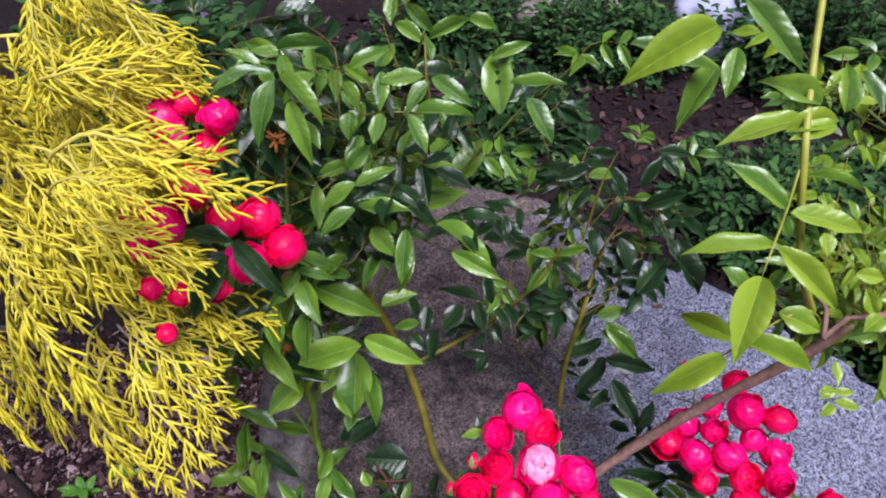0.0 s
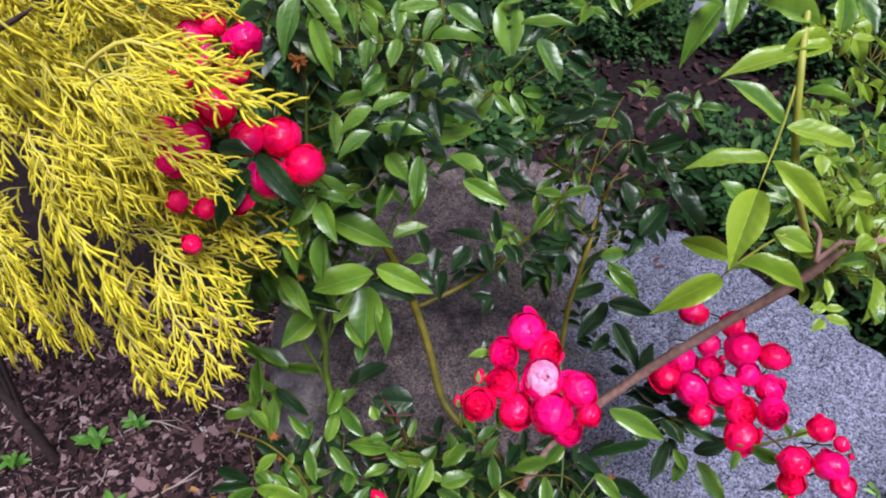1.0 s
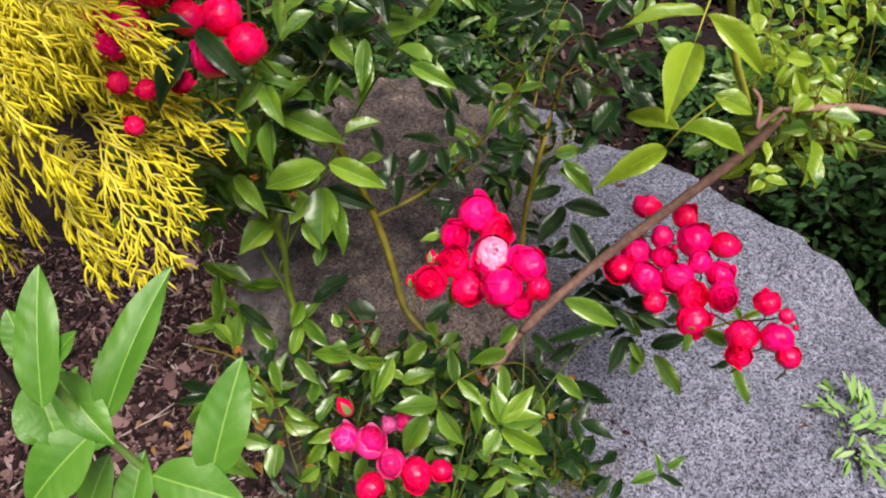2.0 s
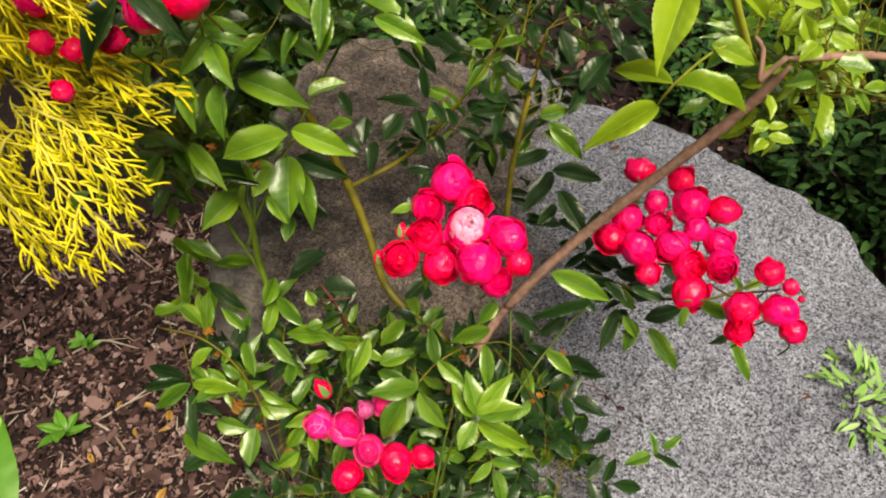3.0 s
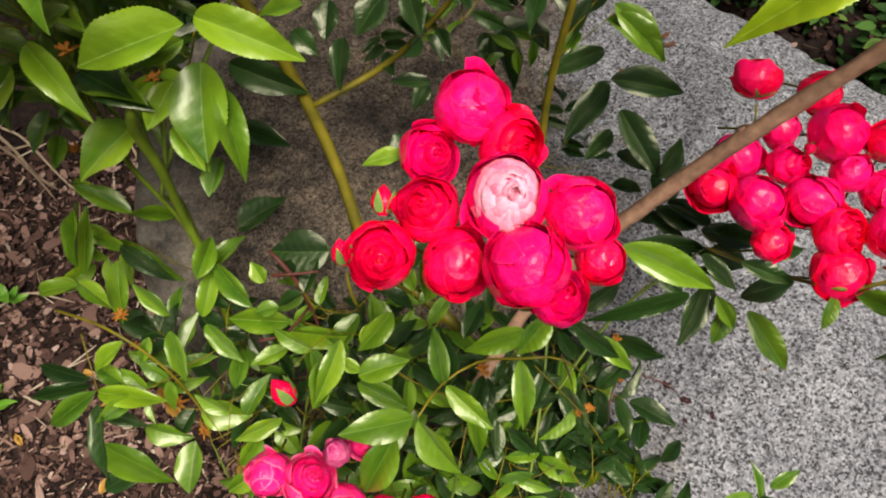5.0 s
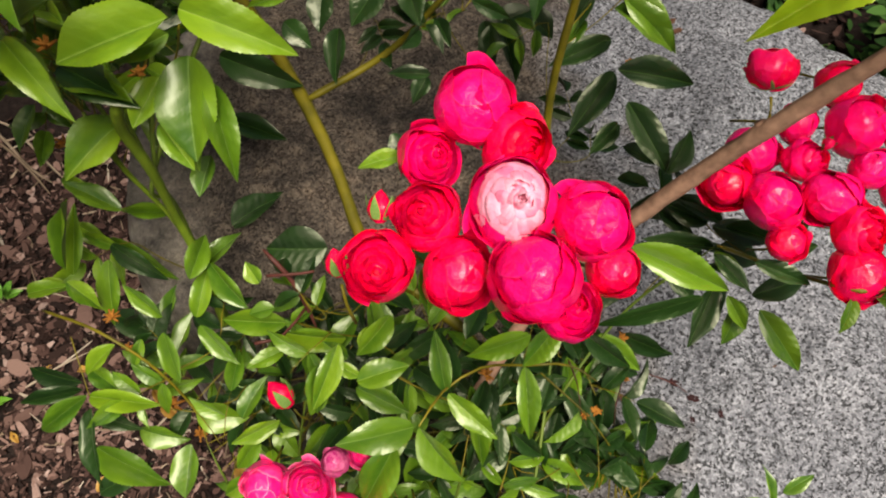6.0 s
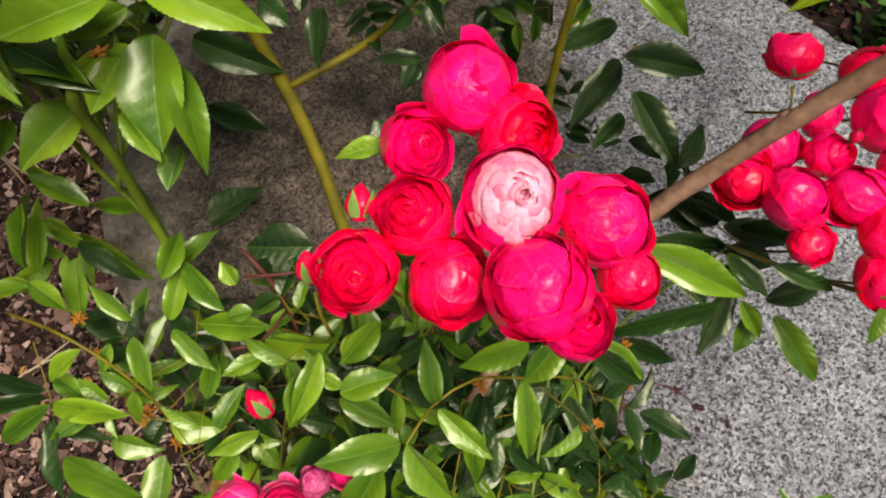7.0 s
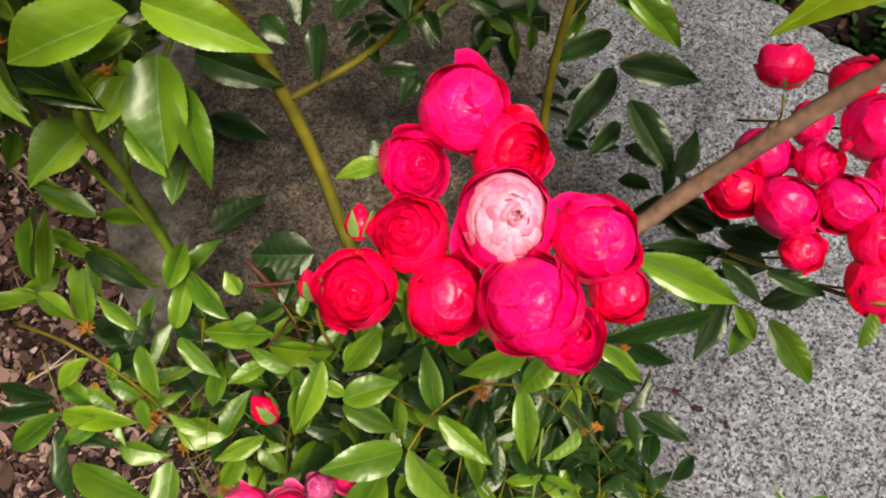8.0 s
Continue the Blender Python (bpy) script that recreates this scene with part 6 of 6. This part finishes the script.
def spray_mesh(seed):
    """One flat drooping spray, its main thread along x, one unit long: side threads leave at a sharp angle, bend forwards and carry short stubby forks."""
    rng = random.Random(seed)
    verts, faces, uv = [], [], []

    def add(points, r0, r1, age, joint=None):
        """One thread; joint is the first vertex of the ring on its parent that it grows from."""
        v, f = tube(points, r0, r1, 5)
        s = len(verts)
        tone = rng.random()
        uv.extend([(age + 0.35 * (i // 5) / len(points), tone) for i in range(len(v))])
        verts.extend(v)
        faces.extend([tuple(i + s for i in q) for q in f])
        if joint is not None:
            faces.append((s, joint, joint + 1))
        return s

    def thread(p, angle, length, sag, steps):
        """A line in the spray's plane that bends towards +x and sags."""
        line = [Vector(p)]
        lift = rng.uniform(-0.25, 0.25)
        for i in range(steps):
            angle *= 0.86
            angle += rng.uniform(-0.17, 0.17)
            line.append(line[-1] + Vector((math.cos(angle), math.sin(angle), lift - sag * (i / steps))).normalized() * (length / steps))
        return line

    bow = rng.uniform(-0.12, 0.12)
    main = [Vector((t / 12, bow * math.sin(math.pi * t / 12) + 0.012 * math.sin(t * 1.7 + seed), 0.30 * math.sin(math.pi * (t / 12) ** 0.75))) for t in range(13)]
    first = add(main, 0.0122, 0.0086, 0.0)
    s = 1
    for k in range(14):
        t = min(0.92, 0.06 + 0.86 * k / 14 + rng.uniform(-0.03, 0.03))
        i = min(11, int(t * 12))
        p = main[i].lerp(main[i + 1], t * 12 - i)
        s = -s if rng.random() < 0.85 else s
        ln = (0.46 - 0.22 * t) * rng.uniform(0.6, 1.25)
        side = thread(p, s * rng.uniform(0.55, 1.1), ln, 0.9, 7)
        second = add(side, 0.0095, 0.0076, 0.3, first + 5 * i)
        f = s
        # short feathery forks, some forked again
        for j in range(1, 7):
            if rng.random() < 0.12:
                continue
            f = -f
            d = side[j + 1] - side[j]
            turn = math.atan2(d.y, d.x) + f * rng.uniform(0.45, 0.9)
            twig = thread(side[j], turn, rng.uniform(0.07, 0.17), 0.6, 4)
            third = add(twig, 0.0090, 0.0070, 0.65, second + 5 * j)
            if rng.random() < 0.4:
                add(thread(twig[1], turn - f * rng.uniform(0.5, 0.9), rng.uniform(0.05, 0.09), 0.5, 3), 0.0074, 0.0060, 0.65, third + 5)
    return mesh_of("spray", verts, faces, THREAD, True, uv)


FRONDS = [spray_mesh(s) for s in range(12)]


def frond(base, tip, roll=0.5, spread=1.0):
    base, tip = Vector(base), Vector(tip)
    d = tip - base
    lean = SKYWARD + Vector([RNG.uniform(-roll, roll) for _ in range(3)])
    m = Matrix.Translation(base - cypress.location) @ axes(d, lean) @ Matrix.Diagonal((d.length, d.length * spread, d.length, 1))
    return part("spray", RNG.choice(FRONDS), cypress, m)


frond((-0.314, 0.439, 1.136), (-0.158, 0.406, 1.117))
frond((-0.359, 0.533, 1.138), (-0.212, 0.540, 1.157))
frond((-0.380, 0.565, 1.155), (-0.239, 0.535, 1.139))
frond((-0.336, 0.541, 1.104), (-0.224, 0.540, 1.116))
frond((-0.278, 0.374, 1.161), (-0.184, 0.363, 1.162))
frond((-0.277, 0.436, 1.133), (-0.170, 0.426, 1.136))
frond((-0.295, 0.409, 1.094), (-0.188, 0.375, 1.073))
frond((-0.298, 0.481, 1.021), (-0.217, 0.437, 0.992))
frond((-0.334, 0.462, 0.976), (-0.176, 0.421, 0.949))
frond((-0.326, 0.453, 0.953), (-0.195, 0.415, 0.929))
frond((-0.309, 0.424, 0.942), (-0.212, 0.349, 0.883))
frond((-0.302, 0.427, 0.930), (-0.224, 0.334, 0.855))
frond((-0.315, 0.416, 0.934), (-0.257, 0.314, 0.850))
frond((-0.341, 0.446, 0.935), (-0.294, 0.355, 0.862))
frond((-0.404, 0.470, 0.983), (-0.356, 0.354, 0.886), 0.5, 0.4)
frond((-0.404, 0.417, 1.025), (-0.354, 0.319, 0.945), 0.5, 0.4)
frond((-0.435, 0.393, 1.003), (-0.382, 0.303, 0.931), 0.5, 0.4)
frond((-0.469, 0.391, 0.974), (-0.410, 0.312, 0.912), 0.5, 0.4)
frond((-0.453, 0.398, 1.035), (-0.375, 0.356, 1.008))
frond((-0.377, 0.439, 1.087), (-0.321, 0.371, 1.036))
frond((-0.409, 0.497, 1.118), (-0.315, 0.428, 1.065))
frond((-0.389, 0.488, 1.082), (-0.287, 0.406, 1.017))
for i in range(38):
    p = Vector((RNG.uniform(-0.52, -0.25), RNG.uniform(0.46, 0.66), RNG.uniform(0.94, 1.28)))
    d = Vector((RNG.uniform(0.05, 0.9), RNG.uniform(-0.7, 0.1), RNG.uniform(-1.2, -0.2))).normalized() * RNG.uniform(0.10, 0.18)
    if p.x + d.x < -0.20 and (p + d).z > 0.90 + 0.9 * max(0, -0.30 - p.x - d.x):
        frond(p, p + d, 0.8)
# the rest of the shrub: unseen sprays added to shade the bed
for i in range(80):
    p = Vector((RNG.uniform(-1.15, -0.5), RNG.uniform(0.45, 1.05), RNG.uniform(0.45, 1.35)))
    d = Vector((RNG.uniform(-0.7, 0.7), RNG.uniform(-0.6, 0.5), RNG.uniform(-1.2, -0.1))).normalized() * RNG.uniform(0.14, 0.22)
    if p.z > 0.75 or p.x < -0.75:
        frond(p, p + d, 0.8)
for a, b, c, r in (((-0.86, 0.66, -0.02), (-0.78, 0.62, 0.7), (-0.46, 0.50, 1.05), 0.012), ((-0.82, 0.64, 0.3), (-0.66, 0.56, 0.75), (-0.36, 0.42, 0.95), 0.006),
                   ((-0.80, 0.63, 0.5), (-0.62, 0.54, 1.0), (-0.33, 0.44, 1.2), 0.006), ((-0.84, 0.65, 0.2), (-0.66, 0.56, 0.66), (-0.38, 0.42, 0.80), 0.005)):
    cane(cypress, [a, b, c], r, DARK_WOOD, 0.4)


# ---- mulch ----
def mulch(name, count, size, stuff, label, category, thin, seed, low=(-1.7, -0.2), high=(1.3, 1.15)):
    rng = random.Random(seed)
    verts, faces = [], []
    for _ in range(count):
        x, y = rng.uniform(low[0], high[0]), rng.uniform(low[1], high[1])
        if low[1] < 0 and rng.random() < 0.6:
            x, y = rng.uniform(-1.15, -0.2), rng.uniform(0.1, 1.1)
        z = ground_height(x, y) + rng.uniform(0.001, 0.012)
        ln = size * rng.uniform(0.4, 1.3)
        wd = ln * rng.uniform(*thin)
        m = Matrix.Translation((x, y, z)) @ Euler((rng.uniform(-0.7, 0.7), rng.uniform(-0.6, 0.6), rng.uniform(0, 6.3))).to_matrix().to_4x4()
        s = len(verts)
        bend = rng.uniform(-0.3, 0.3)
        for i in range(4):
            u = i / 3 - 0.5
            w = wd * (0.5 if i in (0, 3) else rng.uniform(0.8, 1.1))
            zz = bend * ln * (0.25 - u * u)
            for k, t in ((-1, 0), (1, 0), (1, -0.12), (-1, -0.12)):
                verts.append(m @ Vector((u * ln, k * w / 2, zz + t * wd)))
        for i in range(3):
            for k in range(4):
                q = (k + 1) % 4
                faces.append((s + i * 4 + k, s + i * 4 + q, s + i * 4 + 4 + q, s + i * 4 + 4 + k))
        faces.append((s, s + 3, s + 2, s + 1))
        faces.append((s + 12, s + 13, s + 14, s + 15))
    ob = new(name, mesh_of(name, verts, faces, stuff, False))
    tagged(ob, label, category, kind="stuff")


mulch("bark_mulch", 7000, 0.024, CHIP, "shredded brown bark mulch scattered on the soil", "mulch", (0.15, 0.7), 11)
mulch("bark_fibres", 9000, 0.018, CHIP, "fine brown bark fibres between the mulch chips", "mulch", (0.06, 0.25), 13)
mulch("bark_mulch", 2600, 0.03, DARK_CHIP, "reddish brown bark mulch on the bed behind the boulder", "mulch", (0.2, 0.7), 14, (-0.4, 1.0), (1.4, 2.2))
mulch("bark_crumbs", 12000, 0.010, CHIP, "small brown bark crumbs over the soil", "mulch", (0.4, 0.9), 15)
mulch("dry_stalks", 800, 0.05, STRAW, "dry straw-coloured stalks lying on the mulch", "straw", (0.04, 0.12), 12)


# ---- low plants on the bed ----
def shrub(name, place, size, count, leaf_len, label, category, seed, stuff=FOLIAGE, slim=0.45):
    rng = random.Random(seed)
    ob = thing(name, place, label, category)
    verts, faces, sv, sf = [], [], [], []
    for _ in range(count):
        while True:
            p = Vector((rng.uniform(-1, 1), rng.uniform(-1, 1), rng.uniform(0, 1)))
            if 0.25 < p.length < 1 * (0.75 + 0.35 * noise.noise(p * 3 + Vector((seed, 0, 0)))):
                break
        p = Vector((p.x * size[0], p.y * size[1], p.z * size[2]))
        d = Vector((p.x / size[0] + rng.uniform(-0.7, 0.7), p.y / size[1] + rng.uniform(-0.7, 0.7), rng.uniform(-0.2, 0.7))).normalized()
        m = Matrix.Translation(p) @ axes(d, Vector((rng.uniform(-0.4, 0.4), -0.4 + rng.uniform(-0.4, 0.4), 1)))
        ln = leaf_len * rng.uniform(0.6, 1.2)
        s = len(verts)
        for i in range(5):
            x = i / 4
            w = ln * slim * math.sin(math.pi * (0.06 + 0.9 * x)) / 2
            for k in (-1, 0, 1):
                verts.append(m @ Vector((x * ln, k * w, abs(k) * w * 0.3 - 0.15 * ln * x * x)))
        for i in range(4):
            for k in range(2):
                a = s + i * 3 + k
                faces.append((a, a + 3, a + 4, a + 1))
        if rng.random() < 0.12:
            v, f = tube(smooth_line([Vector((p.x * 0.2, p.y * 0.2, -0.02)), Vector((p.x * 0.7, p.y * 0.7, p.z * 0.6)), p], 0.05), 0.002, 0.001, 4)
            t = len(sv)
            sv.extend(v)
            sf.extend([tuple(i + t for i in q) for q in f])
    crown = part("foliage", mesh_of("foliage", verts, faces, stuff), ob)
    crown["kind"] = "stuff"
    if sv:
        part("branch", mesh_of("branch", sv, sf, DARK_WOOD), ob)["kind"] = "stuff"
    return ob


def bed(x, y):
    return (x, y, ground_height(x, y))


for x, y, sx, sy, sz, n_leaves, ln, seed in ((0.98, 0.82, 0.30, 0.36, 0.42, 3200, 0.03, 21), (0.76, 1.20, 0.30, 0.26, 0.26, 2600, 0.03, 22),
                                              (1.30, 1.30, 0.40, 0.40, 0.38, 2800, 0.034, 23), (0.96, 0.42, 0.16, 0.20, 0.16, 500, 0.03, 29)):
    shrub("ground_cover", bed(x, y), (sx, sy, sz), n_leaves, ln, "dark green leafy ground cover growing against the boulder", "ground cover", seed)
for x, y, sx, sy, sz, n_leaves, ln, seed in ((0.50, 1.95, 0.34, 0.24, 0.30, 3000, 0.027, 24), (1.10, 1.85, 0.42, 0.30, 0.45, 3000, 0.03, 25), (-0.28, 1.30, 0.32, 0.28, 0.50, 2800, 0.03, 26),
                                              (0.16, 1.55, 0.24, 0.20, 0.24, 2000, 0.025, 27), (0.05, 1.28, 0.16, 0.10, 0.22, 600, 0.04, 32), (-0.75, 1.60, 0.42, 0.35, 0.55, 1500, 0.05, 28), (0.02, 1.98, 0.30, 0.2, 0.35, 2200, 0.028, 30)):
    shrub("low_shrub", bed(x, y), (sx, sy, sz), n_leaves, ln, "dense dark green shrub at the back of the bed", "shrub", seed)


WEED = chip_material("weed_foliage", [(0.0, (0.14, 0.28, 0.04)), (0.6, (0.24, 0.40, 0.08)), (1.0, (0.36, 0.48, 0.18))], rough=0.6)
shrub("weed_tuft", (0.685, 0.36, 0.405), (0.06, 0.09, 0.045), 70, 0.035, "pale green weeds growing over the edge of the boulder", "weed", 41, WEED, 0.22)


def weed(place, size, seed):
    rng = random.Random(seed)
    ob = thing("weed_seedling", place, "small green weed seedling in the mulch", "weed", "weed seedlings")
    for i in range(6):
        a = i * 1.05 + rng.uniform(-0.3, 0.3)
        d = Vector((math.cos(a), math.sin(a), rng.uniform(0.2, 0.7))) * size * rng.uniform(0.7, 1.1)
        p = Vector(place) + Vector((0, 0, 0.012 + 0.006 * i))
        leaf(ob, p, p + d, size * 0.42, HERB, Vector((0, 0, 1)), 0.3)
    v, f = tube([Vector((0, 0, -0.005)), Vector((0, 0, 0.02)), Vector((0.002, 0, 0.045))], 0.0016, 0.001, 5)
    part("stem", mesh_of("stem", v, f, HERB_STEM), ob)


for x, y, s in ((-0.775, 0.695, 0.045), (-0.70, 0.74, 0.035), (-0.685, 0.535, 0.05), (-0.93, 0.64, 0.035)):
    weed((x, y, ground_height(x, y)), s, int(x * 100))


def rock(name, place, size, stuff, label, seed):
    bm = bmesh.new()
    bmesh.ops.create_icosphere(bm, subdivisions=4, radius=1)
    for v in bm.verts:
        c = v.co.copy()
        k = 1 + 0.25 * noise.noise(c * 1.3 + Vector((seed, 0, 0))) + 0.08 * noise.noise(c * 4 + Vector((seed, 3, 0)))
        v.co = Vector((c.x * size[0], c.y * size[1], c.z * size[2])) * k
    me = bpy.data.meshes.new(name)
    bm.to_mesh(me)
    bm.free()
    me.materials.append(stuff)
    me.polygons.foreach_set("use_smooth", [True] * len(me.polygons))
    ob = new(name, me)
    ob.location = place
    tagged(ob, label, "rock")


rock("rock", (0.84, 2.02, 0.40), (0.15, 0.12, 0.13), PALE_ROCK, "pale grey rock at the back of the bed", 1)
rock("rock", (0.42, 2.22, 0.34), (0.16, 0.10, 0.10), PATH, "flat pinkish brown rock at the back of the bed", 5)
rock("rock", (-1.0, 2.2, 0.10), (0.36, 0.26, 0.30), DARK_ROCK, "dark grey rock behind the cypress", 2)

path = new("path", mesh_of("path", [(-60, 4.4, 0.335), (60, 0.82, 0.335), (60, 2.02, 0.34), (-60, 5.6, 0.34), (-60, 4.4, 0.2), (60, 0.82, 0.2), (60, 2.02, 0.2), (-60, 5.6, 0.2)],
                           [(0, 1, 2, 3), (0, 4, 5, 1), (1, 5, 6, 2), (2, 6, 7, 3), (3, 7, 4, 0)], PATH, False))
tagged(path, "pinkish brown dirt path behind the bed", "path", kind="structure")

cane(herb, [(-0.10, -0.10, -0.02), (-0.09, -0.08, 0.6), (-0.07, -0.05, 1.0), (-0.059, -0.039, 1.164)], 0.0030, HERB_STEM)


# ---- dead petals and crumbs lying on the boulder ----
CRUMB = bark_material("dead_petal", (0.012, 0.004, 0.004), (0.05, 0.014, 0.014), 200.0, 0.8, 0.5)
BROWN_CRUMB = bark_material("dead_leaf_crumb", (0.05, 0.022, 0.012), (0.16, 0.075, 0.04), 200.0, 0.8, 0.5)
TOP = [v.co + Vector((BX, BY, 0)) for v in bpy.data.meshes["boulder"].vertices if v.co.z > 0.2]


def dead_petal(x, y, size, stuff, seed):
    rng = random.Random(seed)
    z = min(TOP, key=lambda v: (v.x - x) ** 2 + (v.y - y) ** 2).z
    verts, faces = [], []
    for j in range(5):
        for i in range(6):
            a, b = i / 5 - 0.5, j / 4 - 0.5
            verts.append((a * size * (1.25 - 1.1 * abs(b) + rng.uniform(-0.2, 0.2)), b * size * 0.6 * (1 + rng.uniform(-0.3, 0.3)), size * (0.10 + 0.22 * rng.random() * (abs(a) + abs(b)))))
    for j in range(4):
        for i in range(5):
            a = j * 6 + i
            faces.append((a, a + 1, a + 7, a + 6))
    ob = new("dead_petal", mesh_of("dead_petal", verts, faces, stuff))
    ob.matrix_world = Matrix.Translation((x, y, z - 0.001)) @ Matrix.Rotation(rng.uniform(0, 6.3), 4, 'Z')
    tagged(ob, "shrivelled dark red petal lying on the granite boulder" if stuff == CRUMB else "crumpled brown leaf scrap lying on the granite boulder", "petal" if stuff == CRUMB else "leaf scrap", "litter on the boulder")


dead_petal(0.332, 0.370, .011, CRUMB, 0)
dead_petal(0.379, 0.348, .009, CRUMB, 1)
dead_petal(0.357, 0.351, .008, CRUMB, 2)
dead_petal(0.424, 0.394, .009, BROWN_CRUMB, 3)
dead_petal(0.317, 0.390, .011, CRUMB, 4)
dead_petal(0.610, 0.376, .014, BROWN_CRUMB, 5)
dead_petal(0.326, 0.346, .008, CRUMB, 6)
dead_petal(0.406, 0.863, .016, BROWN_CRUMB, 7)
dead_petal(0.404, 0.883, .014, BROWN_CRUMB, 8)
dead_petal(0.256, 0.372, .013, BROWN_CRUMB, 9)
dead_petal(0.265, 0.355, .010, BROWN_CRUMB, 10)


# ---- dead leaves on the mulch ----
def dead_leaf(x, y, size, seed):
    rng = random.Random(seed)
    a = rng.uniform(0, 6.3)
    ob = new("dead_leaf", LEAVES[DEAD][seed % 6])
    lean = Vector((rng.uniform(-0.4, 0.4), rng.uniform(-0.4, 0.4), 1))
    ob.matrix_world = Matrix.Translation((x, y, ground_height(x, y) + 0.012)) @ axes((math.cos(a), math.sin(a), 0.1), lean) @ Matrix.Diagonal((size, size * 0.45, size, 1))
    tagged(ob, "curled orange-brown dead leaf lying on the mulch", "leaf", "dead leaves on the mulch")


rng_leaf = random.Random(5)
for i in range(22):
    dead_leaf(rng_leaf.uniform(-0.62, -0.16), rng_leaf.uniform(0.18, 0.62), rng_leaf.uniform(0.018, 0.036), i)


# ---- dry twigs on the mulch ----
def dry_twig(points, radius, seed):
    rng = random.Random(seed)
    line = [Vector((x, y, ground_height(x, y) + 0.012 + rng.uniform(0, 0.012))) for x, y in points]
    ob = thing("dry_twig", line[0], "pale dry twig lying on the bark mulch", "twig", "dry twigs on the mulch")
    v, f = tube([p - line[0] for p in smooth_line(line, 0.012)], radius, radius * 0.6, 6, 0.4, rng)
    part("stem", mesh_of("stem", v, f, STRAW), ob)
    side = smooth_line([line[1], line[1] + Vector((rng.uniform(0.03, 0.06), rng.uniform(-0.05, 0.05), 0.004))], 0.012)
    v, f = tube([p - line[0] for p in side], radius * 0.6, radius * 0.4, 6, 0.3, rng)
    part("side_twig", mesh_of("side_twig", v, f, STRAW), ob)


dry_twig([(-0.849, 1.153), (-0.779, 1.088), (-0.723, 1.026), (-0.669, 0.985)], 0.0042, 0)
dry_twig([(-0.833, 1.116), (-0.767, 1.065), (-0.699, 0.996), (-0.666, 0.957)], 0.0034, 1)
dry_twig([(-0.817, 1.143), (-0.761, 1.11), (-0.67, 1.016), (-0.587, 0.942)], 0.003, 2)
dry_twig([(-0.726, 0.724), (-0.673, 0.756), (-0.586, 0.734)], 0.0026, 3)
dry_twig([(-0.626, 0.569), (-0.578, 0.607), (-0.533, 0.626)], 0.0026, 4)


# ---- the larger bark chips of the mulch, one by one ----
def chip_mesh(seed):
    """A curved, split sliver of bark, one unit long, with ragged ends."""
    rng = random.Random(seed)
    verts, faces = [], []
    wide, bend, cup = rng.uniform(0.25, 0.6), rng.uniform(-0.35, 0.35), rng.uniform(0.0, 0.25)
    rings = 5
    for i in range(rings):
        u = i / (rings - 1) - 0.5
        w = wide * (rng.uniform(0.35, 0.7) if i in (0, rings - 1) else rng.uniform(0.85, 1.1)) / 2
        z, skew = bend * (0.25 - u * u), rng.uniform(-0.06, 0.06)
        for k, low in ((-1, 0), (0, 0), (1, 0), (1, 1), (0, 1), (-1, 1)):
            verts.append((u + rng.uniform(-0.03, 0.03), k * w + skew, z - cup * w * (1 - abs(k)) - 0.07 * low))
    for i in range(rings - 1):
        for k in range(6):
            q = (k + 1) % 6
            faces.append((i * 6 + k, i * 6 + q, i * 6 + 6 + q, i * 6 + 6 + k))
    faces.append(tuple(reversed(range(6))))
    faces.append(tuple(range((rings - 1) * 6, rings * 6)))
    return mesh_of("bark_chip", verts, faces, CHIP, False)


CHIPS = [chip_mesh(s) for s in range(12)]
rng_chip = random.Random(31)
for i in range(280):
    x, y = rng_chip.uniform(-0.92, -0.26), rng_chip.uniform(0.40, 1.08)
    size = rng_chip.choice((0.018, 0.024, 0.024, 0.032, 0.046))
    lie = Euler((rng_chip.uniform(-0.5, 0.5), rng_chip.uniform(-0.35, 0.35), rng_chip.uniform(0, 6.3))).to_matrix().to_4x4()
    part("bark_chip", rng_chip.choice(CHIPS), ground, Matrix.Translation((x, y, ground_height(x, y) + 0.012)) @ lie @ Matrix.Scale(size, 4))
